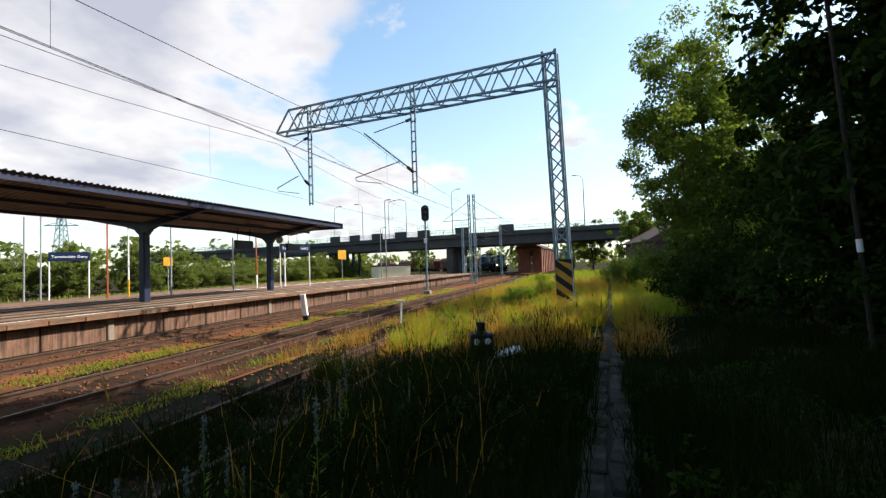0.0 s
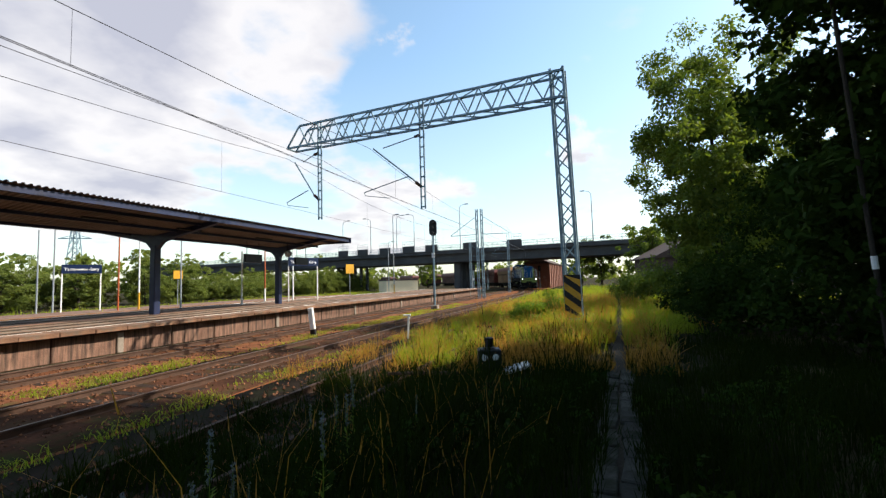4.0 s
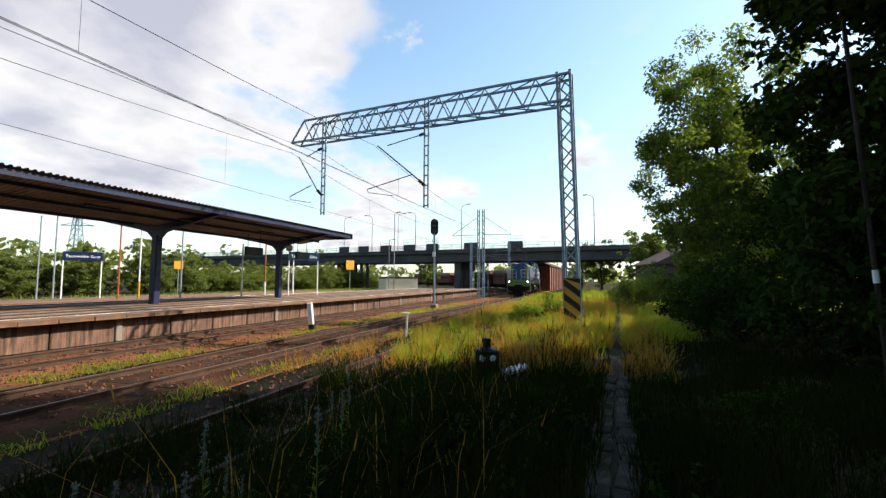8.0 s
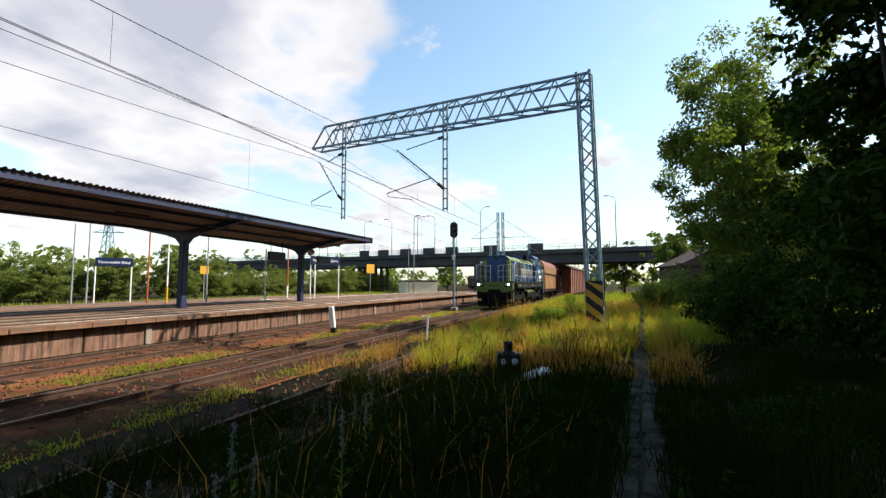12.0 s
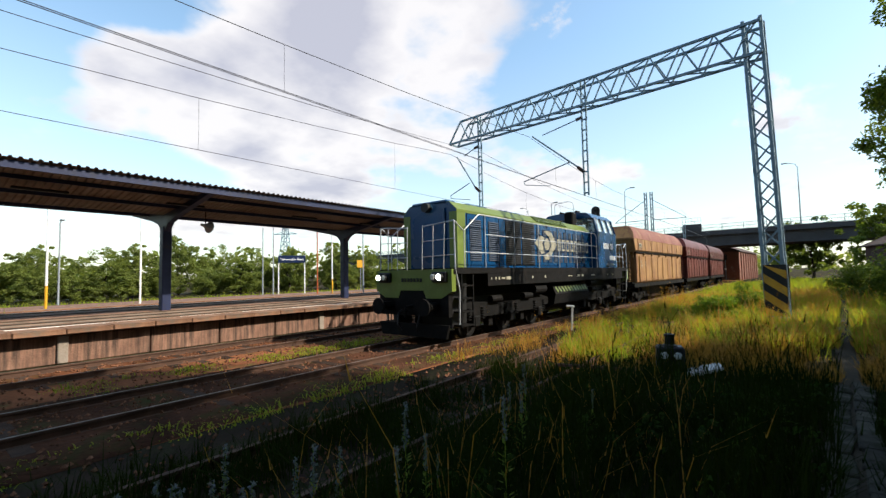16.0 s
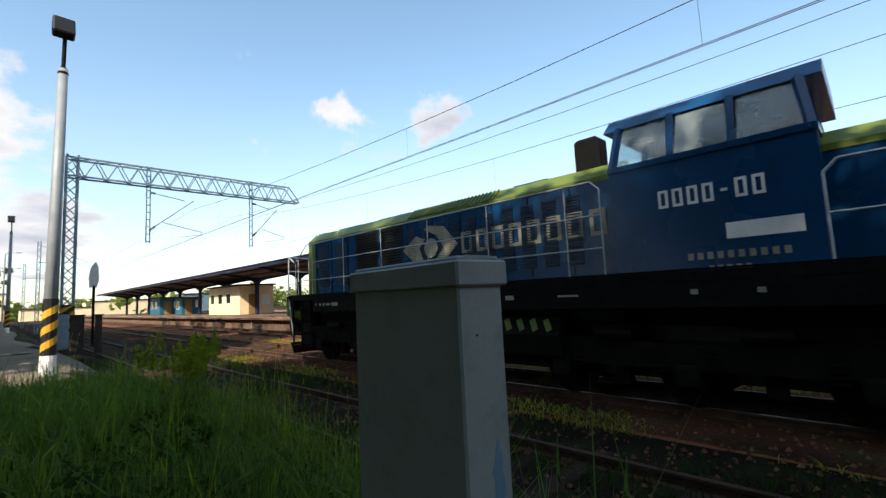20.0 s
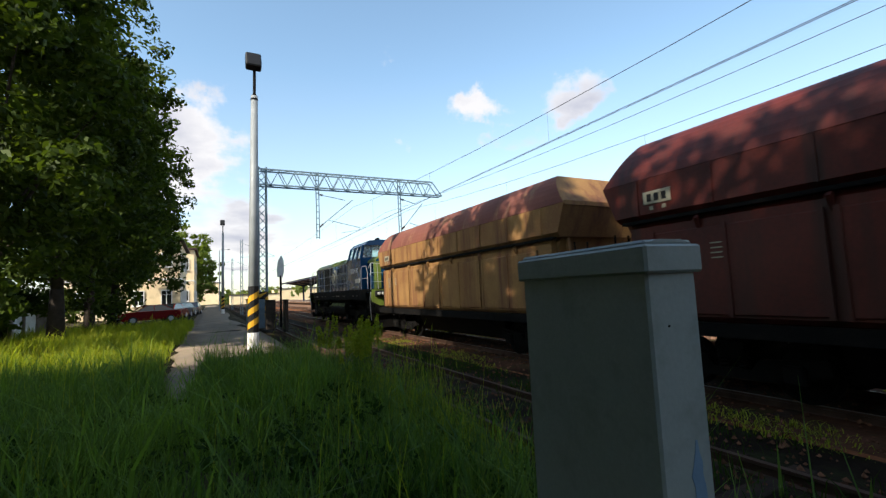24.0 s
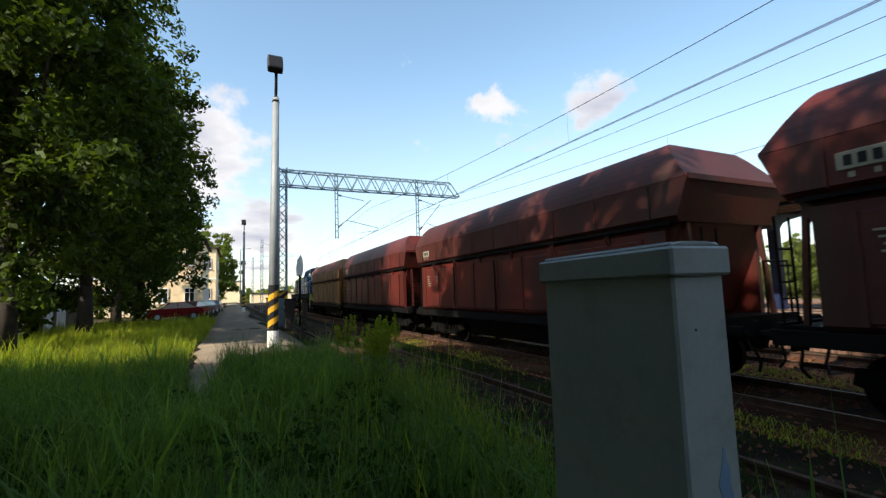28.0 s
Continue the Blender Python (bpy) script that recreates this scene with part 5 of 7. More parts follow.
def hopper_wagon(upper, lower, label, slope=None):
    t = thing("hopper_wagon", label, "freight wagon", "hopper wagons")
    # side skin of the upper hopper: sloped roof edge, vertical wall, ledge
    ZL, ZM, ZS, ZT = 2.92, 3.06, 3.82, 4.62
    W0, W1, W2 = 1.5, 1.42, 1.02
    b = bmn()

    def ring(y, zb, wb):
        return [(-wb, y, zb), (-W1, y, ZS), (-W2, y, ZT), (W2, y, ZT), (W1, y, ZS), (wb, y, zb)]

    ends = []
    arc = []
    for k in range(8):
        a = radians(90 * k / 7)
        arc.append((0.45 * (W0 + (W2 - W0) * k / 7) + 0.55 * (W2 + (W0 - W2) * math.cos(a)), 0.45 * (ZS + (ZT - ZS) * k / 7) + 0.55 * (ZS + (ZT - ZS) * math.sin(a))))
    half = [(W1 - 0.02, ZM), (W0, ZM + 0.1)] + arc
    pr = [(-u, v) for u, v in half] + half[::-1]

    def endy(v):
        """The ends lean out up to the shoulder and slope back above it."""
        return 6.12 + 0.3 * (v - ZM) / (ZS - ZM) if v < ZS else 6.42 - 0.62 * (v - ZS) / (ZT - ZS)

    A = [b.verts.new((u, -endy(v), v)) for u, v in pr]
    B = [b.verts.new((u, endy(v), v)) for u, v in pr]
    n = len(pr)
    for i in range(n):
        b.faces.new((A[i], A[(i + 1) % n], B[(i + 1) % n], B[i]))
    h = len(half)
    for V, flip in ((A, True), (B, False)):
        for i in range(h - 1):
            q = (V[i], V[i + 1], V[n - 2 - i], V[n - 1 - i])
            b.faces.new(q[::-1] if flip else q)
    bmesh.ops.recalc_face_normals(b, faces=b.faces[:])
    part("hopper", b, upper, t)
    for s in (-1, 1):
        b = bmn()
        loop = [(s * (u + 0.007), v + 0.007, endy(v) - 0.015) for u, v in arc] + [(s * (u - 0.008), v - 0.008, endy(v) - 0.015) for u, v in arc[::-1]]
        P = [b.verts.new((u, -e, v)) for u, v, e in loop]
        Q = [b.verts.new((u, e, v)) for u, v, e in loop]
        for i in range(len(loop)):
            j = (i + 1) % len(loop)
            b.faces.new((P[i], P[j], Q[j], Q[i]))
        b.faces.new(P[::-1])
        b.faces.new(Q)
        bmesh.ops.recalc_face_normals(b, faces=b.faces[:])
        part("top_slope", b, slope or upper, t)
    # slanting ends below the hopper
    for s in (-1, 1):
        b = bmn()
        prism(b, [(s * 6.06, ZM), (s * 5.3, 1.3), (s * 5.2, 1.3), (s * 5.9, ZM)], "x", -1.3, 1.3)
        part("end_sheet", b, lower, t)
    # lower side with doors
    for s in (-1, 1):
        b = bmn()
        prism(b, [(s * 1.36, 1.22), (s * 1.44, 1.3), (s * 1.44, ZL), (s * 1.36, ZL + 0.1), (s * 1.3, ZL + 0.1), (s * 1.3, 1.22)], "y", -5.85, 5.85)
        part("lower_side", b, lower, t)
        # dark bar: the shadow line below the hopper is put into its colour
        b = bmn()
        box(b, s * 1.45, 0, ZL + 0.12, 0.12, 12.0, 0.06)
        part("ledge", b, "dark", t)
        for k in range(4):
            b = bmn()
            y = -4.1 + k * 2.72
            bbox(b, s * 1.45, y, 2.06, 0.05, 2.55, 1.45, 0.02)
            d = part("discharge_door", b, lower, t)
            for o in (-1.27, 0, 1.27):
                b = bmn()
                box(b, s * 1.485, y + o, 2.06, 0.03, 0.07, 1.5)
                part("door_rib", b, lower, d)
        for k in range(9):
            b = bmn()
            y = -5.6 + k * 1.4
            beam(b, (s * (W0 + 0.02), y, ZM + 0.08), (s * (W0 + 0.005), y, ZS), 0.02)
            part("side_rib", b, upper, t)
        for k in range(6):
            b = bmn()
            y = -4.5 + k * 1.8
            prism(b, [(s * 1.46, ZL + 0.1), (s * 1.56, ZL + 0.02), (s * 1.46, ZL - 0.18)], "y", y - 0.03, y + 0.03)
            part("gusset", b, upper, t)
        b = bmn()
        bbox(b, s * 1.512, -5.2, 3.45, 0.02, 0.56, 0.24, 0.008)
        part("plate_ground", b, "logo", t, "faded cream maker's plate")
        for o in (-0.15, 0.0, 0.15):
            b = bmn()
            box(b, s * 1.524, -5.2 + o, 3.45, 0.006, 0.09, 0.14)
            part("plate_bar", b, "black", t)
        for o in (-0.13, 0.13):
            b = bmn()
            box(b, s * 1.508, -5.2 + o, 3.26, 0.006, 0.07, 0.07)
            part("plate_mark", b, "logo", t)
        for k in range(5):
            b = bmn()
            box(b, s * 1.49, -5.05 + k * 0.02, 2.52 - k * 0.09, 0.006, 0.3 - 0.05 * (k % 3), 0.03)
            part("lettering_bar", b, "logo", t)
        for k in range(4):
            b = bmn()
            box(b, s * 1.49, -4.2, 2.5 - k * 0.08, 0.006, 0.26, 0.022)
            part("lettering_bar", b, "logo", t)
        b = bmn()
        box(b, s * 1.4, 0, 1.1, 0.14, 13.0, 0.22)
        part("solebar", b, "dark", t)
    # end platforms: ladder, rails
    for s in (-1, 1):
        b = bmn()
        box(b, 0, s * 6.45, 1.15, 2.7, 0.12, 0.3)
        box(b, 0, s * 6.0, 1.24, 2.6, 0.95, 0.05)
        part("end_platform", b, "dark", t)
        b = bmn()
        for x in (0.85, 1.25):
            tube(b, (x, s * 6.42, 1.2), (x, s * 6.42, 2.9), 0.02, 6)
        for k in range(5):
            tube(b, (0.85, s * 6.42, 1.4 + k * 0.25), (1.25, s * 6.42, 1.4 + k * 0.25), 0.016, 6)
        part("ladder", b, "dark", t)
        b = bmn()
        pipe(b, [(-1.3, s * 6.42, 1.2), (-1.3, s * 6.42, 2.3), (-0.5, s * 6.42, 2.3), (-0.5, s * 6.42, 1.2)], 0.02)
        part("end_rail", b, "dark", t)
        for x in (-1.1, 1.1):
            b = bmn()
            beam(b, (x, s * 6.2, 1.2), (x, s * 6.05, 3.1), 0.08)
            part("end_post", b, upper, t)
        b = bmn()
        prism(b, [(s * 6.36, 3.75), (s * 6.43, 3.77), (s * 6.43, 3.87), (s * 6.36, 3.87)], "x", -1.46, 1.46)
        part("end_rim", b, upper, t)
        buffers(t, s * 6.42, s)
    axles = []
    for c in (-4.4, 4.4):
        bg = bmn()
        for s in (-1, 1):
            prism(bg, [(c - 1.35, 0.5), (c - 1.3, 0.72), (c - 0.4, 0.62), (c - 0.3, 0.45), (c + 0.3, 0.45), (c + 0.4, 0.62), (c + 1.3, 0.72), (c + 1.35, 0.5), (c + 1.1, 0.42), (c + 0.5, 0.3), (c - 0.5, 0.3), (c - 1.1, 0.42)], "x", s * 0.98, s * 1.1)
            for o in (-0.9, 0.9):
                bbox(bg, s * 1.1, c + o, 0.46, 0.18, 0.28, 0.28, 0.03)
            for o in (-0.16, 0.16):
                spring(bg, s * 1.05, c + o, 0.45, 0.75, 0.08)
        box(bg, 0, c, 0.75, 2.2, 0.4, 0.25)
        bogie = part("bogie", bg, "dark", t)
        for o in (-0.9, 0.9):
            axles.append(wheelset(bogie, c + o, 0.46))
    b = bmn()
    box(b, 0, 0, 1.0, 0.9, 12.6, 0.3)
    prism(b, [(-1.05, 1.3), (-0.75, 0.36), (0.75, 0.36), (1.05, 1.3)], "y", -3.0, 3.0)
    part("centre_sill", b, "dark", t)
    return t, axles


WL = 14.0
loco, loco_axles = locomotive()
wagons = []
for up, lo, lab in (("rust_yellow", "rust_yellow", "weathered yellow hopper wagon streaked with rust"), ("rust_red", "rust_red", "red-brown hopper wagon with bright red lower doors"),
                    ("rust_brown", "rust_red", "dull brown-red hopper wagon with white markings"), ("rust_red", "rust_brown", "dark red hopper wagon with an end ladder"),
                    ("rust_brown", "rust_brown", "plain brown hopper wagon farther down the train"), ("rust_red", "rust_red", "plain red-brown hopper wagon farther down the train"), ("rust_brown", "rust_red", "plain brown hopper wagon farther down the train")):
    wagons.append(hopper_wagon(up, lo, lab, "rust_top" if up == "rust_yellow" else None))

TRAIN = [(0, 103), (3, 85.5), (6, 67.3), (9, 50), (12, 33.3), (14.5, 18.4), (16, 9.1), (17, 2.9), (18, -3.6), (19, -9.8), (20, -15.7), (21, -21.2), (22.5, -29.8), (25, -44.9), (28, -64.2)]


def front(t):
    """Where the locomotive's front buffers are along the line."""
    T = TRAIN
    i = max(k for k in range(len(T) - 1) if T[k][0] <= t + 1e-6)
    sl = lambda k: (T[min(k + 1, len(T) - 1)][1] - T[max(k - 1, 0)][1]) / (T[min(k + 1, len(T) - 1)][0] - T[max(k - 1, 0)][0])
    h = T[i + 1][0] - T[i][0]
    s = (t - T[i][0]) / h
    return (T[i][1] * (1 + 2 * s) * (1 - s) ** 2 + sl(i) * h * s * (1 - s) ** 2 + T[i + 1][1] * s * s * (3 - 2 * s) + sl(i + 1) * h * s * s * (s - 1))


def on_line(y):
    d = math.atan(xt(y + 1) - xt(y - 1)) / 1.0
    return pose(xt(y), y, RAIL, 0, 0, -math.degrees(math.atan((xt(y + 1) - xt(y - 1)) / 2)))


def motions():
    steps = [i * 0.5 for i in range(57)]
    walk(loco, [(t, on_line(front(t) + 8.5)) for t in steps])
    for i, (w, _) in enumerate(wagons):
        walk(w, [(t, on_line(front(t) + 17 + WL * (i + 0.5))) for t in steps])
    fine = [i * 0.1 for i in range(281)]
    for axles, r in [(loco_axles, 0.51)] + [(a, 0.46) for _, a in wagons[:3]]:
        for a in axles:
            y, z = a.location.y, a.location.z
            walk(a, [(t, pose(0, y, z, math.degrees((front(0) - front(t)) / r))) for t in fine])

# ---- things beside the tracks ----
def point_lantern():
    t = thing("points_lantern", "black shunting lantern with round white lenses beside the siding", "lantern", m=pose(-1.75, 8.1, bank(-1.75, 8.1) - 0.12, 0, 0, 17))
    b = bmn()
    bbox(b, 0, 0, 0.33, 0.42, 0.3, 0.42, 0.03)
    part("housing", b, "black", t)
    b = bmn()
    bbox(b, 0, 0, 0.04, 0.7, 0.5, 0.12, 0.02)
    part("base", b, "dark", t)
    b = bmn()
    lathe(b, [(0.12, 0.53), (0.12, 0.555), (0.075, 0.57), (0.075, 0.69), (0.085, 0.695), (0.085, 0.73), (0.03, 0.745)], 14)
    part("chimney", b, "black", t)
    for x in (-0.1, 0.1):
        for z in (0.40,):
            b = bmn()
            lathe(b, [(0.055, 0), (0.06, 0.012), (0.045, 0.02)], 14, Matrix.Translation((x, -0.15, z)) @ Matrix.Rotation(radians(90), 4, "X"))
            part("lens", b, "reflector", t, "round white lens")
    b = bmn()
    prism(b, [(0.2, 0.09), (0.72, 0.24), (0.71, 0.28), (0.19, 0.14)], "y", -0.3, 0.12)
    part("counterweight", b, "white", t, "pale lever weight")
    b = bmn()
    beam(b, (-0.2, 0, 0.1), (-1.9, 0.25, 0.08), 0.05)
    part("throw_rod", b, "rail", t)


point_lantern()


def marker_post(x, y, h, lean, label):
    t = thing("marker_post", label, "post", "marker posts", pose(x, y, 0.0, lean, -lean, 10))
    b = bmn()
    bbox(b, 0, 0, h / 2, 0.2, 0.16, h, 0.02)
    part("shaft", b, "white", t)
    b = bmn()
    bbox(b, 0, 0, 0.14, 0.215, 0.175, 0.26, 0.02)
    part("painted_foot", b, "black", t)


marker_post(-10.85, 16.1, 1.15, 5, "leaning white concrete marker post with black foot")
t = thing("fouling_marker", "white T-shaped marker post in the grass", "post", "marker posts", pose(-6.35, 15.4, 0.02, 0, 3, 20))
b = bmn()
bbox(b, 0, 0, 0.42, 0.07, 0.06, 0.85, 0.01)
part("shaft", b, "white", t)
b = bmn()
bbox(b, -0.06, 0, 0.85, 0.28, 0.07, 0.06, 0.01)
part("arm", b, "white", t)


def signal(x, y, h, label, heads=2):
    t = thing("railway_signal", label, "signal", "signals", pose(x, y, 0))
    b = bmn()
    tube(b, (0, 0, 0), (0, 0, h - 0.5), 0.075, 10)
    part("post", b, "galv", t)
    b = bmn()
    bbox(b, 0, 0, 0.15, 0.5, 0.5, 0.3, 0.04)
    part("footing", b, "concrete", t)
    b = bmn()
    n, w, hh = 10, 0.30, 0.62
    prof = [(w * math.sin(a) * (1 if True else 0), h + (hh - w) * (1 if math.cos(a) > 0 else -1) + w * math.cos(a)) for a in [2 * math.pi * (i + 0.5) / 16 for i in range(16)]]
    prism(b, prof, "y", -0.06, 0.06)
    head = part("backboard", b, "black", t, "black oval signal backboard")
    for k in range(3):
        b = bmn()
        tube(b, (0, -0.06, h + 0.4 - 0.4 * k), (0, -0.26, h + 0.42 - 0.4 * k), 0.11, 12)
        part("hood", b, "black", head)
    b = bmn()
    for k in range(9):
        tube(b, (-0.16, 0.14, 0.6 + k * 0.45), (0.16, 0.14, 0.6 + k * 0.45), 0.012, 5)
    for dx in (-0.16, 0.16):
        tube(b, (dx, 0.14, 0.4), (dx, 0.14, h), 0.014, 5)
    part("ladder", b, "dark", t)
    b = bmn()
    bbox(b, 0, -0.09, h - 2.1, 0.26, 0.03, 0.36, 0.01)
    part("number_plate_blank", b, "white", t)


signal(-10.9, 32.0, 6.2, "tall black light signal between the tracks")
signal(-16.0, 72.0, 4.6, "dark light signal at the platform end")
signal(-19.0, 78.0, 4.4, "dark light signal near the bridge")
signal(-9.0, 96.0, 4.2, "small dark signal under the bridge")


def name_board(x, y, z, rz, w, size):
    t = thing("station_sign", "dark blue station name board with white lettering on white posts", "sign", "station signs", pose(x, y, z, 0, 0, rz))
    b = bmn()
    bbox(b, 0, 0, 3.3, w, 0.06, 0.66, 0.015)
    bd = part("board", b, "signblue", t)
    for s, rz2 in ((-1, 0), (1, 180)):
        text("lettering", "Tarnowskie Góry", size, "letter", Matrix.Translation((0, s * 0.034, 3.28)) @ pose(0, 0, 0, 90, 0, rz2), bd)
    for s in (-1, 1):
        b = bmn()
        tube(b, (s * (w / 2 - 0.05), 0.06, 0), (s * (w / 2 - 0.05), 0.06, 3.66), 0.045, 8)
        part("post", b, "white", t)


name_board(-35.6, 23.3, 0.45, 62, 2.35, 0.285)
name_board(-20.8, 29.6, 0.6, 62, 2.5, 0.3)


def platform_far():
    t = thing("far_platform", "second low platform with grassy gravel surface", "platform", kind="structure")
    b = bmn()
    prism(b, [(-29.4, 0), (-29.4, 0.62), (-37, 0.62), (-37, 0)], "y", -90, 52)
    part("body", b, "concrete_wall", t)
    b = bmn()
    prism(b, [(-29.3, 0.63), (-29.3, 0.72), (-30.4, 0.72), (-30.4, 0.63)], "y", -90, 52)
    part("edge", b, "slab", t)


platform_far()


def square_board(x, y, z, h, size, mat_, label, words=None, rz=0):
    t = thing("track_sign", label, "sign", "track signs", pose(x, y, z, 0, 0, rz))
    b = bmn()
    tube(b, (0, 0.03, 0), (0, 0.03, h + size / 2), 0.035, 8)
    part("post", b, "pole", t)
    b = bmn()
    bbox(b, 0, 0, h, size, 0.025, size, 0.006)
    bd = part("board", b, mat_, t)
    if words:
        text("lettering", words, size * 0.62, "black", Matrix.Translation((0, -0.016, h)) @ pose(0, 0, 0, 90, 0, 0), bd)


square_board(-23.2, 41.0, 0.7, 2.95, 0.95, "yellow", "yellow square board on a post at the platform end", rz=62)
square_board(-34.8, 30.8, 0.6, 2.75, 0.75, "yellow", "yellow square board on a post", rz=66)
square_board(-10.9, -9.4, 0.0, 1.75, 0.42, "white", "small white speed board with black figures beside the track", "10", rz=150)


def slim_pole(x, y, z, h, mat_, label, band=None, lamp=0.0, r=0.06):
    t = thing("pole", label, "pole", "poles", pose(x, y, z))
    b = bmn()
    tube(b, (0, 0, 0), (0, 0, h), r, 8, r * 0.75)
    part("shaft", b, mat_, t)
    if band:
        b = bmn()
        tube(b, (0, 0, 0.02), (0, 0, 1.4), r * 1.12, 8)
        part("painted_band", b, band, t)
    if lamp:
        b = bmn()
        pipe(b, [(0, 0, h), (lamp * 0.25, 0, h + 0.12), (lamp, 0, h + 0.16)], 0.03)
        part("arm", b, "pole", t)
        b = bmn()
        bbox(b, lamp, 0, h + 0.14, 0.5, 0.22, 0.1, 0.03)
        part("lantern", b, "pole", t)


for x, y, h, mt, lab, band, lamp in ((-36.5, 21, 6.0, "pole", "thin grey lamp pole beyond the platforms", None, 0), (-36, 21.7, 7.0, "pole", "thin grey pole beyond the platforms", None, 0),
                                     (-30.5, 22.3, 6.0, "orange", "orange and white painted pole", None, 1.2), (-30.0, 23.4, 5.0, "white", "white pole with dark box and banded foot", "yellow", 0.5),
                                     (-28.2, 25.2, 5.4, "pole", "grey mast with cross arm", None, 1.6), (-22.0, 24.4, 4.0, "white", "slim white post under the canopy", None, 0.0),
                                     (-24.5, 29.7, 6.0, "orange", "orange and white painted pole by the canopy", "white", 0), (-22.8, 31.0, 4.8, "white", "slim white post by the canopy", None, 0),
                                     (-20.0, 45.0, 9.0, "pole", "white lamp pole with banded foot", "yellow", 0.5), (-27.5, 60, 7.5, "pole", "grey lamp pole near the bridge", None, 0.8),
                                     (-31, 5.6, 6.2, "white", "white pole with a yellow-banded foot behind the platform", "yellow", 0), (-31, 9.9, 5.4, "white", "white pole behind the platform", None, 0), (-31, -9.4, 6.0, "white", "white pole behind the platform", None, 0), (-31, -10.6, 5.6, "white", "white pole behind the platform", None, 0),
                                     (-31, -14.2, 6.0, "orange", "orange pole behind the platform", None, 0), (-38, 7.5, 5.5, "pole", "grey lamp pole beyond the platforms", None, 0.5), (-36, -16, 5.5, "pole", "grey lamp pole beyond the platforms", None, 0.5)):
    slim_pole(x, y, 0.5, h, mt, lab, band, lamp)


def lattice_mast(x, y, h, label, arm=0.0):
    t = thing("overhead_line_mast", label, "mast", "masts", pose(x, y, 0))
    b = bmn()
    lattice(b, (0, 0, 0), (0, 0, h), 0.26, 0.26, 0.6, 0.06, 0.03)
    part("mast", b, "galv", t)
    if arm:
        b = bmn()
        pipe(b, [(0, 0, h - 2.2), (arm, 0, h - 2.2)], 0.03)
        pipe(b, [(0, 0, h - 0.4), (arm, 0, h - 2.1)], 0.025)
        part("bracket", b, "galv", t)


lattice_mast(-11.3, 70, 8.5, "grey lattice mast between the tracks", -2.6)
lattice_mast(-16.5, 66, 8.0, "grey lattice mast at the platform end", 2.4)
lattice_mast(-20, 95, 8.0, "grey lattice mast under the bridge", 2.4)
lattice_mast(-3.5, -62, 9.5, "grey lattice mast beside the road", -4.0)
lattice_mast(-3.5, -90, 9.5, "grey lattice mast beside the road", -4.0)
lattice_mast(-28.2, -40, 9.0, "grey lattice mast behind the platform", 2.0)


def pylon():
    t = thing("power_pylon", "distant steel lattice power pylon", "pylon", m=pose(-200, 128, 0, 0, 0, 30))
    b = bmn()
    for s in (-1, 1):
        for q in (-1, 1):
            beam(b, (s * 3, q * 3, 0), (s * 0.5, q * 0.5, 34), 0.3)
    for k in range(8):
        z0, z1 = k * 4.2, (k + 1) * 4.2
        w0, w1 = 3 - 2.5 * z0 / 34, 3 - 2.5 * z1 / 34
        for q in (-1, 1):
            beam(b, (-w0, q * w0, z0), (w1, q * w1, z1), 0.18)
            beam(b, (w0, q * w0, z0), (-w1, q * w1, z1), 0.18)
            beam(b, (q * w0, -w0, z0), (q * w1, w1, z1), 0.18)
    part("tower", b, "galv", t)
    for z, w in ((24, 6), (28.5, 7.5), (33, 5)):
        b = bmn()
        beam(b, (-w, 0, z), (w, 0, z), 0.35)
        beam(b, (-w, 0, z), (0, 0, z + 1.6), 0.2)
        beam(b, (w, 0, z), (0, 0, z + 1.6), 0.2)
        part("crossarm", b, "galv", t)


pylon()


def bench(x, y):
    t = thing("bench", "dark green slatted bench on the platform", "bench", "benches", pose(x, y, PZ))
    for k in range(3):
        b = bmn()
        bbox(b, -0.05 - 0.16 * k, 0, 0.45, 0.12, 2.4, 0.04, 0.01)
        part("seat_slat", b, "bench_green", t)
    for k in range(3):
        b = bmn()
        bbox(b, -0.5 - 0.03 * k, 0, 0.6 + 0.16 * k, 0.04, 2.4, 0.12, 0.01)
        part("back_slat", b, "bench_green", t)
    for yy in (-0.95, 0.95):
        b = bmn()
        pipe(b, [(0.0, yy, 0), (0, yy, 0.43), (-0.45, yy, 0.43), (-0.6, yy, 0.98)], 0.025)
        pipe(b, [(-0.45, yy, 0), (-0.45, yy, 0.43)], 0.025)
        part("leg", b, "black", t)


bench(-21.3, -9.3)
bench(-21.3, -14.6)


def loudspeaker(y):
    t = thing("loudspeaker", "grey horn loudspeaker under the canopy", "loudspeaker", "loudspeakers", pose(-18.3, y, 4.2, 0, 0, 200))
    b = bmn()
    lathe(b, [(0.05, -0.2), (0.07, -0.05), (0.13, 0.08), (0.24, 0.2)], 14, Matrix.Rotation(radians(100), 4, "X"))
    part("horn", b, "pole", t)
    b = bmn()
    tube(b, (0, 0, 0), (0, 0, 0.62), 0.02, 6)
    part("bracket", b, "dark", t)


loudspeaker(8.0)
loudspeaker(24.3)


def clock_board(y):
    t = thing("departure_board", "dark hanging information board under the canopy", "display board", "boards", pose(-18.6, y, 3.5))
    b = bmn()
    bbox(b, 0, 0, 0.25, 0.18, 1.4, 0.5, 0.02)
    part("case", b, "black", t)
    for s in (-0.5, 0.5):
        b = bmn()
        tube(b, (0, s, 0.5), (0, s, 1.22), 0.02, 6)
        part("hanger", b, "dark", t)


clock_board(21.5)
clock_board(26.2)


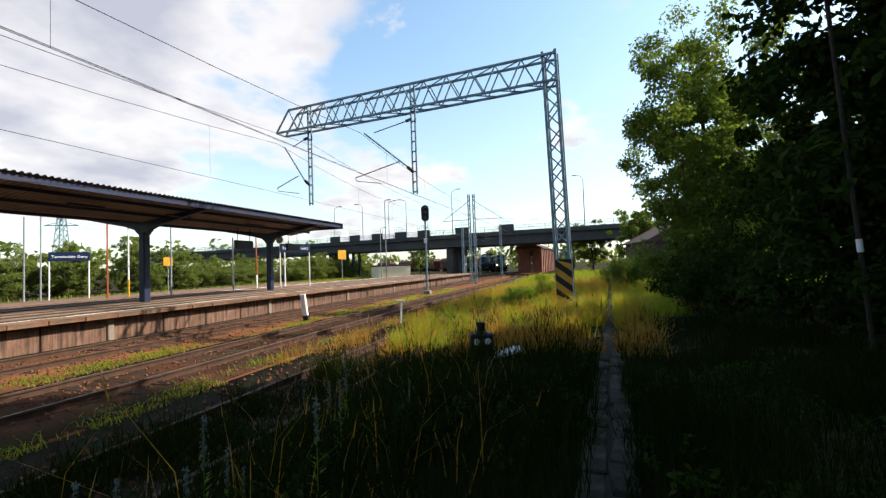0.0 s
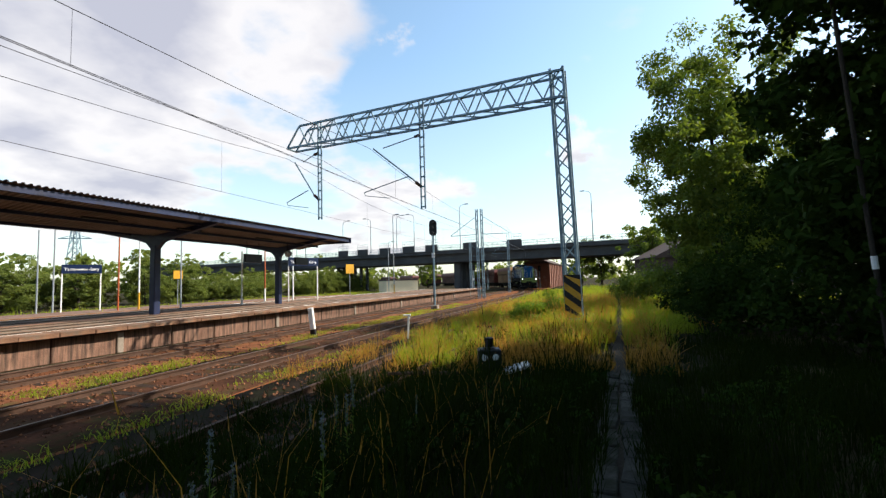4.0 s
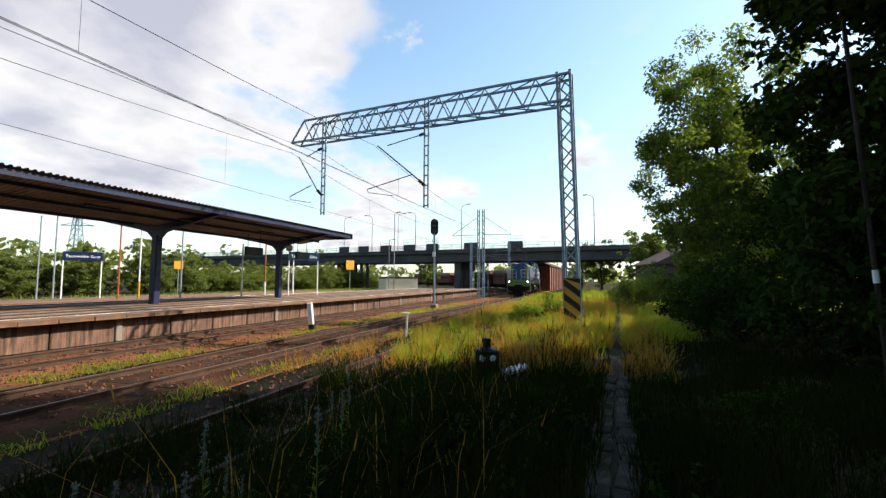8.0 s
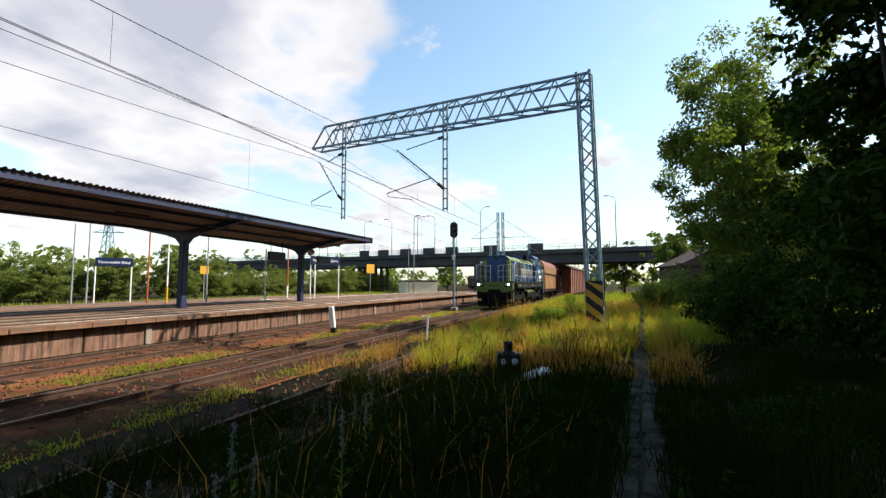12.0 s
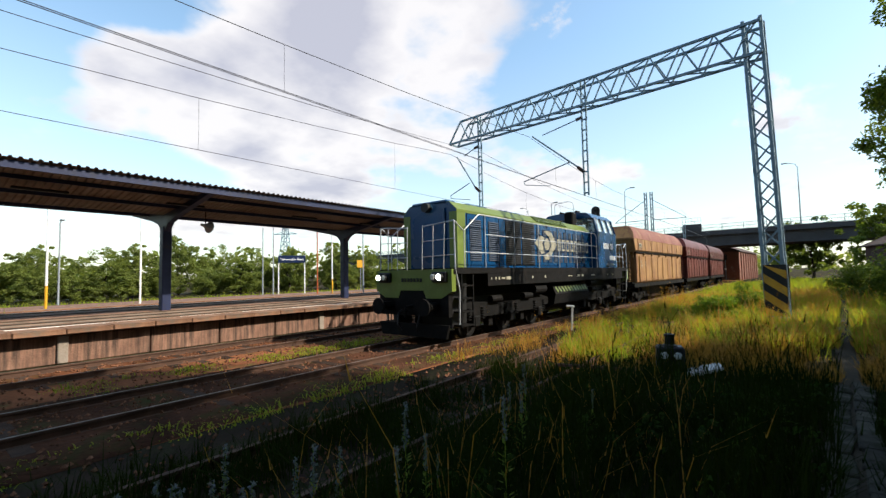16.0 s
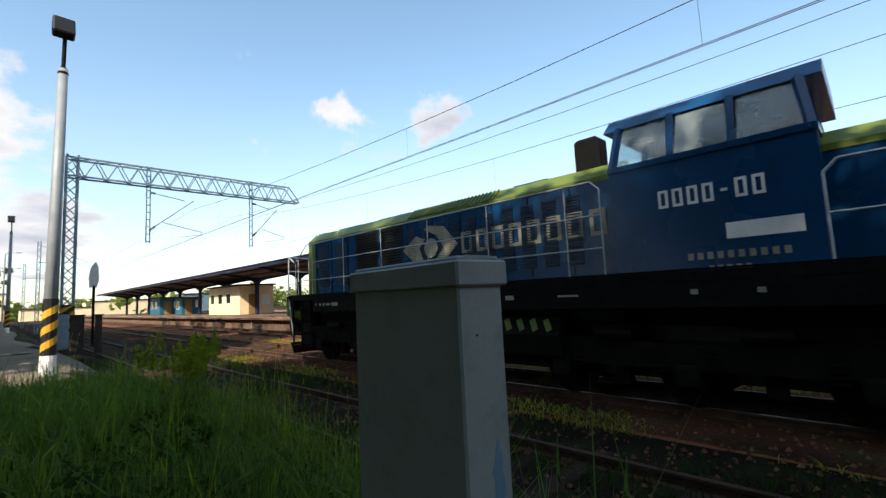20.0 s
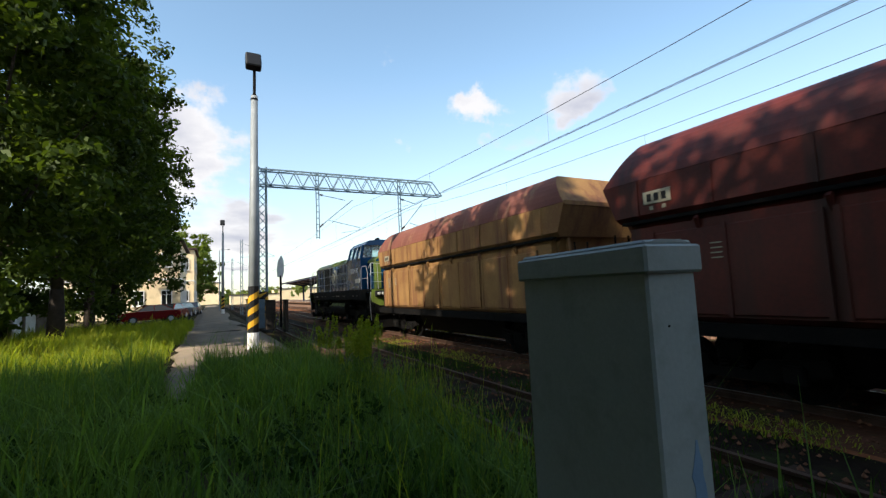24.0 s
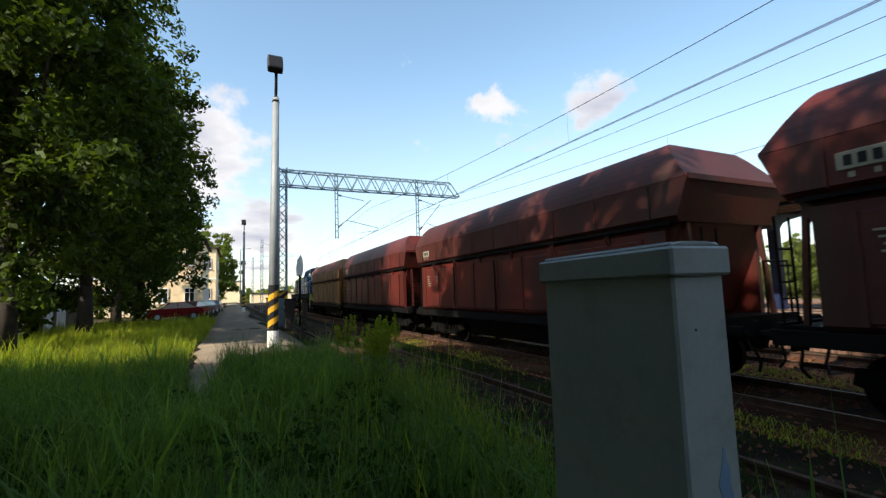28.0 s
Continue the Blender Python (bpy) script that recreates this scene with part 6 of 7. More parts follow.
def kiosk(x, y, w, l, h, wall, label):
    t = thing("platform_kiosk", label, "kiosk", "platform buildings", pose(x, y, PZ))
    b = bmn()
    bbox(b, 0, 0, h / 2, w, l, h, 0.04)
    part("wall", b, wall, t)
    b = bmn()
    bbox(b, 0, 0, h + 0.08, w + 0.4, l + 0.4, 0.16, 0.03)
    part("roof", b, "roof", t)
    for k in range(int(l / 2.4)):
        yy = -l / 2 + 1.3 + 2.4 * k
        b = bmn()
        bbox(b, w / 2 + 0.01, yy, h * 0.58, 0.05, 1.2, 1.1, 0.01)
        wn = part("window", b, "white", t)
        b = bmn()
        box(b, w / 2 + 0.04, yy, h * 0.58, 0.02, 1.05, 0.95)
        part("pane", b, "darkglass", wn)
    b = bmn()
    bbox(b, 0.4, l / 2 + 0.01, 1.05, 0.9, 0.06, 2.1, 0.01)
    part("door", b, "ochre", t)
    b = bmn()
    bbox(b, -0.9, l / 2 + 0.02, 1.5, 0.9, 0.05, 1.0, 0.01)
    part("notice_board", b, "white", t)


kiosk(-19.8, -52, 3.6, 9, 3.0, "cream", "cream rendered waiting room under the canopy")
kiosk(-20.2, -72, 2.6, 3, 2.3, "turq", "turquoise kiosk under the canopy")
kiosk(-20.2, -84, 3.0, 6, 2.6, "turq", "turquoise kiosk farther along the platform")


# ---- cabinet beside the path ----
def cabinet():
    W, L, H = 0.205, 0.66, 1.84
    t = thing("trackside_cabinet", "tall grey metal trackside cabinet with worn paint", "cabinet", m=pose(-1.354, -1.958, 0.3, 0, 0, -5))
    b = bmn()
    bbox(b, 0, 0, 0.08 + H / 2, W, L, H, 0.008)
    part("body", b, "cabinet_grey", t)
    b = bmn()
    bbox(b, 0, 0, 0.05, W + 0.04, L + 0.04, 0.14, 0.01)
    part("plinth", b, "concrete", t)
    b = bmn()
    bbox(b, 0, 0, 1.862, W + 0.034, L + 0.036, 0.088, 0.008)
    prism(b, [(-W / 2, 1.9062), (W / 2, 1.9062), (W / 2 - 0.05, 1.922), (0.05 - W / 2, 1.922)], "y", -L / 2, L / 2)
    part("lid", b, "cabinet_grey", t, "overhanging grey sheet metal lid")
    b = bmn()
    rs = random.Random(7)
    edge = [(0.012 + 0.026 * math.sin(3.1416 * k / 9) * rs.uniform(0.5, 1.2), 1.02 + 0.3 * k / 9) for k in range(10)]
    edge += [(0.005 - 0.03 * math.sin(3.1416 * k / 9) * rs.uniform(0.5, 1.2), 1.32 - 0.3 * k / 9) for k in range(10)]
    prism(b, [(-u - 0.03, v) for u, v in edge], "y", L / 2 - 0.001, L / 2 + 0.0015)
    part("paint_smear", b, "paint_smear", t, "pale blue sprayed paint smear")
    b = bmn()
    tube(b, (0.03, L / 2 - 0.002, 1.66), (0.03, L / 2 + 0.003, 1.66), 0.0035, 8)
    part("rivet", b, "dark", t)


cabinet()


# ---- lane side ----
def floodlight_pole(x, y, h, label, tilt=0.0):
    t = thing("lamp_post", label, "lamp post", "lamp posts", pose(x, y, bank(x, y), 0, tilt, 0))
    b = bmn()
    tube(b, (0, 0, 0), (0, 0, h - 1.0), 0.17, 12, 0.11)
    pole = part("pole", b, "pole", t, smooth=True)
    b = bmn()
    tube(b, (0, 0, h - 1.0), (0, 0, h - 0.1), 0.05, 8)
    tube(b, (0, 0, h - 1.15), (0, 0, h - 0.95), 0.13, 10, 0.07)
    part("spigot", b, "dark", t)
    b = bmn()
    bbox(b, 0, 0, 0, 0.5, 0.3, 0.62, 0.04)
    fl = part("floodlight", b, "black", t)
    fl.matrix_basis = pose(0.04, 0.05, h + 0.2, 24, 0, 0)
    yb = bmn()
    for k in range(3):
        n = 12
        z0 = 0.62 + 0.42 * k
        ra = 0.172
        lo = [yb.verts.new((ra * math.cos(6.2832 * i / n), ra * math.sin(6.2832 * i / n), z0 + 0.3 * (1 - abs(1 - 2 * i / n)))) for i in range(n)]
        hi = [yb.verts.new((ra * 0.995 * math.cos(6.2832 * i / n), ra * 0.995 * math.sin(6.2832 * i / n), z0 + 0.2 + 0.3 * (1 - abs(1 - 2 * i / n)))) for i in range(n)]
        for i in range(n):
            yb.faces.new((lo[i], lo[(i + 1) % n], hi[(i + 1) % n], hi[i]))
    part("warning_stripe", yb, "yellow", t, "yellow warning bands")
    b = bmn()
    tube(b, (0, 0, 0.55), (0, 0, 2.05), 0.1705, 12, 0.166)
    part("dark_band", b, "black", t)
    b = bmn()
    tube(b, (0, 0, 0.0), (0, 0, 0.55), 0.176, 12, 0.174)
    part("painted_base", b, "white", t)


floodlight_pole(-1.3, -16.6, 9.55, "tall grey lamp post with floodlight and striped foot", -0.6)
floodlight_pole(-1.3, -58, 10.4, "grey lamp post farther along the road")
t = thing("wooden_pole", "thin weathered wooden pole with a white band among the trees", "pole", "poles", pose(4.25, 8.3, 0.4, 0, -3, 0))
b = bmn()
tube(b, (0, 0, -0.2), (0, 0, 7.0), 0.04, 8, 0.03)
part("shaft", b, "bark", t)
b = bmn()
tube(b, (0, 0, 1.7), (0, 0, 1.9), 0.043, 8)
part("painted_band", b, "white", t)

slim_pole(-1.2, -75, 0.4, 9, "pole", "grey street lamp far along the road", None, -1.2, 0.09)
slim_pole(-2.0, -100, 0.4, 9, "pole", "grey street lamp far along the road", None, -1.2, 0.09)


def shunt_signal_back():
    t = thing("railway_signal", "signal head seen from behind on a rusty post", "signal", "signals", pose(-4.2, -32, 0.1, 0, 0, 160))
    b = bmn()
    tube(b, (0, 0, 0), (0, 0, 3.4), 0.07, 8)
    part("post", b, "dark", t)
    b = bmn()
    prism(b, [(-0.2, 3.3), (-0.24, 3.8), (-0.16, 4.4), (0.06, 4.75), (0.2, 4.4), (0.22, 3.7), (0.12, 3.25)], "y", -0.05, 0.05)
    part("head", b, "white", t)
    b = bmn()
    bbox(b, 0, 0.15, 4.0, 0.3, 0.3, 0.8, 0.03)
    part("case", b, "pole", t)


shunt_signal_back()


def wooden_boards():
    for k, (x, y, w, h, mt) in enumerate(((-3.05, -27.5, 0.5, 1.6, "bark"), (-3.45, -24.6, 0.14, 1.6, "bark"), (-2.4, -29.0, 1.0, 1.7, "galv"))):
        t = thing("trackside_box", "weathered upright box beside the mast foot" if k else "weathered brown wooden box by the mast", "box", "trackside boxes", pose(x, y, 0.3, 0, 0, 15 * k))
        b = bmn()
        bbox(b, 0, 0, h / 2, w, 0.35, h, 0.02)
        part("case", b, mt, t)
        b = bmn()
        bbox(b, 0, 0, h + 0.02, w + 0.06, 0.42, 0.05, 0.01)
        part("cap", b, "dark", t)


wooden_boards()


def car(x, y, rz, paint, label, l=4.1):
    t = thing("parked_car", label, "car", "parked cars", pose(x, y, 0.46, 0, 0, rz))
    w = 1.68
    b = bmn()
    side = [(-l / 2, 0.35), (-l / 2 - 0.02, 0.62), (-l / 2 + 0.12, 0.86), (-l / 2 + 0.95, 0.95), (l / 2 - 0.35, 0.96), (l / 2 - 0.03, 0.85), (l / 2, 0.5), (l / 2 - 0.05, 0.3), (-l / 2 + 0.1, 0.25)]
    prism(b, side, "y", -w / 2, w / 2)
    bmesh.ops.bevel(b, geom=b.edges[:], offset=0.05, segments=2, affect="EDGES")
    part("body", b, paint, t, smooth=False)
    b = bmn()
    A = [(-l / 2 + 0.95, 0.94), (-l / 2 + 1.65, 1.38), (l / 2 - 1.25, 1.42), (l / 2 - 0.4, 0.95)]
    va = [b.verts.new((u, -w / 2 + 0.05 + (0.14 if v > 1 else 0), v)) for u, v in A]
    vb = [b.verts.new((u, w / 2 - 0.05 - (0.14 if v > 1 else 0), v)) for u, v in A]
    for i in range(4):
        b.faces.new((va[i], va[(i + 1) % 4], vb[(i + 1) % 4], vb[i]))
    b.faces.new(va[::-1])
    b.faces.new(vb)
    part("glasshouse", b, "darkglass", t, "dark car windows")
    b = bmn()
    bbox(b, 0.1, 0, 1.42, l - 3.0, w - 0.38, 0.05, 0.02)
    part("roof", b, paint, t)
    for yy in (-w / 2 + 0.09, w / 2 - 0.09):
        for u0, v0, u1, v1 in ((-l / 2 + 0.98, 0.94, -l / 2 + 1.65, 1.4), (0.15, 0.94, 0.15, 1.4), (l / 2 - 0.45, 0.95, l / 2 - 1.25, 1.42)):
            b = bmn()
            beam(b, (u0, yy, v0), (u1, yy * 0.84, v1), 0.07)
            part("pillar", b, paint, t)
    for u in (-l / 2 + 0.75, l / 2 - 0.75):
        for s in (-1, 1):
            b = bmn()
            tube(b, (u, s * (w / 2 - 0.17), 0.3), (u, s * (w / 2 + 0.01), 0.3), 0.3, 16)
            wh = part("wheel", b, "black", t)
            b = bmn()
            tube(b, (u, s * (w / 2 + 0.0), 0.3), (u, s * (w / 2 + 0.02), 0.3), 0.19, 12)
            part("rim", b, "steel", wh)
    for s in (-1, 1):
        b = bmn()
        bbox(b, -l / 2 + 0.03, s * 0.6, 0.68, 0.1, 0.35, 0.14, 0.03)
        part("headlight", b, "lens", t)
        b = bmn()
        bbox(b, l / 2 - 0.03, s * 0.68, 0.75, 0.06, 0.22, 0.18, 0.02)
        part("tail_light", b, "carred", t)
    b = bmn()
    bbox(b, -l / 2 - 0.03, 0, 0.42, 0.12, w - 0.1, 0.16, 0.04)
    part("bumper", b, "dark", t)


car(4.3, -43.5, 200, "carred", "red hatchback parked at the roadside")
car(3.2, -49.5, 75, "carred", "dark red saloon parked beside the building", 4.3)
car(2.9, -53.5, 75, "carblue", "blue-green car parked beside the building", 4.2)
car(2.6, -56.8, 75, "carsilver", "silver car parked beside the building")
car(1.9, -62, 85, "carblue", "dark car parked beside the building")


def house(name, label, m, w, l, h, wall, storeys, nx, ny, roof_h=0.0, over=0.4, band=True, gable=False):
    """A building with real window recess frames on its -x, +y and +x sides."""
    t = thing(name, label, "building", "buildings", m)
    b = bmn()
    box(b, 0, 0, h / 2, w, l, h)
    part("wall", b, wall, t)
    b = bmn()
    if roof_h:
        if gable:
            prism(b, [(-w / 2 - over, h), (0, h + roof_h), (w / 2 + over, h), (w / 2 + over, h - 0.12), (-w / 2 - over, h - 0.12)], "y", -l / 2 - over, l / 2 + over)
        else:
            A = [b.verts.new((sx * (w / 2 + over), sy * (l / 2 + over), h)) for sx, sy in ((-1, -1), (1, -1), (1, 1), (-1, 1))]
            B = [b.verts.new((0, sy * (l / 2 - w / 2 + 0.1), h + roof_h)) for sy in (-1, 1)]
            b.faces.new(A[::-1])
            b.faces.new((A[0], A[1], B[0]))
            b.faces.new((A[1], A[2], B[1], B[0]))
            b.faces.new((A[2], A[3], B[1]))
            b.faces.new((A[3], A[0], B[0], B[1]))
    else:
        bbox(b, 0, 0, h + 0.12, w + 2 * over, l + 2 * over, 0.26, 0.04)
    part("roof", b, "roof", t)
    if band:
        b = bmn()
        for k in range(1, storeys):
            bbox(b, 0, 0, h * k / storeys, w + 0.12, l + 0.12, 0.2, 0.02)
        part("string_course", b, "white", t)
    win, frame_ = None, None

    def put(x, y, z, rz):
        nonlocal win
        if win is None:
            bb = bmn()
            rim = [[bb.verts.new((u * i, d, v * j)) for i, j in ((-1, -1), (1, -1), (1, 1), (-1, 1))] for d in (-0.06, 0.06) for u, v in ((0.545, 0.845), (0.455, 0.755))]
            for i in range(4):
                j = (i + 1) % 4
                for p, q in ((0, 1), (1, 3), (3, 2), (2, 0)):
                    bb.faces.new((rim[p][i], rim[p][j], rim[q][j], rim[q][i]))
            win = part("window", bb, "white", t)
            win.matrix_basis = pose(x, y, z, 0, 0, rz)
            bb = bmn()
            box(bb, 0, 0, 0, 0.06, 0.1, 1.505)
            part("mullion", bb, "white", win)
            bb = bmn()
            box(bb, 0, 0, 0.3, 0.905, 0.09, 0.05)
            part("transom", bb, "white", win)
            bb = bmn()
            box(bb, 0, 0.02, 0, 0.95, 0.03, 1.5)
            p = part("pane", bb, "darkglass", win)
            bb = bmn()
            bbox(bb, 0, -0.06, -0.87, 1.25, 0.2, 0.06, 0.01)
            part("sill", bb, "white", win)
        else:
            o = win.copy()
            scene.collection.objects.link(o)
            o.matrix_basis = pose(x, y, z, 0, 0, rz)
            for c in win.children:
                k = c.copy()
                scene.collection.objects.link(k)
                k.parent = o

    for s in range(storeys):
        z = h * (s + 0.52) / storeys
        for k in range(ny):
            y = -l / 2 + l * (k + 0.5) / ny
            put(-w / 2 - 0.03, y, z, -90)
        for k in range(nx):
            x = -w / 2 + w * (k + 0.5) / nx
            put(x, l / 2 + 0.03, z, 180)
            put(x, -l / 2 - 0.03, z, 0)
    return t


house("station_building", "long cream station building with two storeys and dark eaves", pose(8.2, -66, 0.4), 10.4, 14, 8.4, "cream", 2, 4, 5, 0)
house("station_annex", "pale annex of the station building", pose(7.0, -84.5, 0.4), 9.6, 13, 9.4, "cream", 2, 4, 5, 0)
house("brick_shed", "red brick goods shed with pilasters and low roof", pose(-8.8, 110, 0, 0, 0, -3.5), 5.0, 26, 5.4, "brick", 1, 0, 0, 1.3, 0.4, False, True)
house("dark_barn", "dark old barn with pitched roof behind the bushes", pose(11.5, 63, 0.3, 0, 0, 10), 8, 9, 4.0, "roof", 1, 0, 0, 2.2, 0.4, False, True)
house("low_wall_building", "low pale building behind the platform end", pose(-31.5, 72, 0.2, 0, 0, 30), 5, 16, 2.2, "cream", 1, 0, 0, 0, 0.1, False)


def shed_pilasters():
    t = bpy.data.objects["brick_shed"]
    for k in range(9):
        b = bmn()
        bbox(b, 2.55, -12.6 + k * 3.1, 2.6, 0.3, 1.0, 5.2, 0.02)
        part("pilaster", b, "brick", t)
    for k in range(3):
        b = bmn()
        bbox(b, -2.2 + k * 2.2, -13.06, 2.6, 0.5, 0.2, 5.2, 0.02)
        part("pilaster", b, "brick", t)


shed_pilasters()


def garden_fence():
    t = thing("garden_fence", "broken pale panel fence under the trees", "fence", m=pose(9.0, -24, 0.3))
    rng = random.Random(2)
    for k in range(14):
        if k in (3, 8, 9):
            continue
        b = bmn()
        bbox(b, 0, -12 + k * 1.9, 0.75, 0.08, 1.0 + rng.random() * 0.6, 1.5, 0.01)
        part("panel", b, "white" if k % 3 else "concrete", t)
    for k in range(15):
        b = bmn()
        bbox(b, 0.02, -13 + k * 1.9, 0.85, 0.14, 0.14, 1.7, 0.01)
        part("post", b, "concrete", t)


garden_fence()
house("garden_house", "ochre outbuilding behind the trees", pose(16, -30, 0.3), 6, 9, 4.2, "ochre", 1, 2, 3, 1.4, 0.4, False)


def far_works():
    """Low distant sheds and masts where the line leaves the station."""
    for x, y, w, h, mt in ((-14, -175, 16, 3.2, "cream"), (-34, -190, 24, 5, "cream"), (4, -185, 14, 8, "cream"), (-60, -170, 30, 6, "galv")):
        t = thing("distant_shed", "low distant industrial shed in haze", "building", "distant sheds", pose(x, y, 0))
        b = bmn()
        bbox(b, 0, 0, h / 2, w, 8, h, 0.05)
        part("wall", b, mt, t)
        b = bmn()
        bbox(b, 0, 0, h + 0.15, w + 0.6, 8.6, 0.3, 0.05)
        part("roof", b, "roof", t)


far_works()

# ---- plants ----
def quads(name, P, material, parent=None):
    """A mesh of separate quads from an array (n, 4, 3)."""
    n = len(P)
    me = bpy.data.meshes.new(name)
    me.vertices.add(4 * n)
    me.vertices.foreach_set("co", P.reshape(-1).astype(np.float32))
    me.loops.add(4 * n)
    me.loops.foreach_set("vertex_index", np.arange(4 * n, dtype=np.int32))
    me.polygons.add(n)
    me.polygons.foreach_set("loop_start", np.arange(0, 4 * n, 4, dtype=np.int32))
    me.update(calc_edges=True)
    me.materials.append(M[material])
    ob = new(name, me)
    if parent is not None:
        ob.parent = parent
    return ob


def leaves(rng, centres, radii, per, size, droop=0.3):
    """Leaf quads in clumps: centres (k, 3), radii (k,)."""
    k = len(centres)
    c = np.repeat(centres, per, 0)
    r = np.repeat(radii, per)
    d = rng.normal(size=(k * per, 3))
    d /= np.linalg.norm(d, axis=1, keepdims=True)
    p = c + d * (r * rng.random(k * per) ** 0.45)[:, None] * [1, 1, 0.75]
    nrm = rng.normal(size=(k * per, 3)) * 0.8 + d * 0.6 + [0, 0, 0.5]
    nrm /= np.linalg.norm(nrm, axis=1, keepdims=True)
    a = np.cross(nrm, rng.normal(size=(k * per, 3)))
    a /= np.linalg.norm(a, axis=1, keepdims=True)
    b = np.cross(nrm, a)
    s = size * rng.uniform(0.6, 1.3, (k * per, 1))
    tip = -np.array([0, 0, 1]) * s * droop
    return np.stack([p - a * s, p - b * s * 0.55, p + a * s + tip, p + b * s * 0.55], 1)


def crown_clumps(rng, n, cz, rx, rz, low=-1.0):
    """Clump centres over an uneven, lobed crown."""
    out = []
    ph = rng.uniform(0, 6.28, 6)
    while len(out) < n:
        d = rng.normal(size=3)
        d /= np.linalg.norm(d)
        if d[2] < low:
            continue
        a = math.atan2(d[1], d[0])
        lob = 1 + 0.16 * math.sin(3 * a + ph[0] + 2 * d[2]) + 0.12 * math.sin(5 * a + ph[1] - 4 * d[2]) + 0.1 * math.sin(7 * d[2] + ph[2])
        r = rng.random() ** 0.36 * lob
        out.append((d[0] * rx * r, d[1] * rx * r, cz + d[2] * rz * r))
    return np.array(out)


def tree_mesh(seed, h, rx, bottom, nclump, per, size, leaf, trunk_r, parent, light=False):
    rng = np.random.default_rng(seed)
    cz, rz = (h + bottom) / 2, (h - bottom) / 2
    cl = crown_clumps(rng, nclump, cz, rx, rz)
    P = leaves(rng, cl, rng.uniform(0.45, 0.95, nclump) * rx * 0.24, per, size)
    b = bmn()
    pts = [(0, 0, -0.3)]
    for k in range(1, 7):
        z = h * 0.8 * k / 6
        pts.append((rng.normal() * 0.12 * k / 3, rng.normal() * 0.12 * k / 3, z))
    for k in range(6):
        r0, r1 = trunk_r * (1 - k / 7) * (1.35 if k == 0 else 1), trunk_r * (1 - (k + 1) / 7)
        tube(b, pts[k], pts[k + 1], r0, 9, r1)
    trunk = part("trunk", b, "bark", parent, smooth=True)
    far = per < 80
    b = bmn()
    for k in range(9):
        j = rng.integers(1, 6)
        base = Vector(pts[j])
        tgt = Vector(cl[rng.integers(0, len(cl))])
        mid = base.lerp(tgt, 0.5) + Vector((0, 0, 0.4))
        r = trunk_r * 0.33 * (1 - j / 9)
        tube(b, base, mid, r, 6, r * 0.6)
        tube(b, mid, tgt, r * 0.6, 5, r * 0.15)
        if not far:
            part("limb", b, "bark", parent)
            b = bmn()
    if far:
        part("branchwork", b, "bark", parent)
    else:
        b.free()
    quads("crown", P, leaf, parent)
    return parent


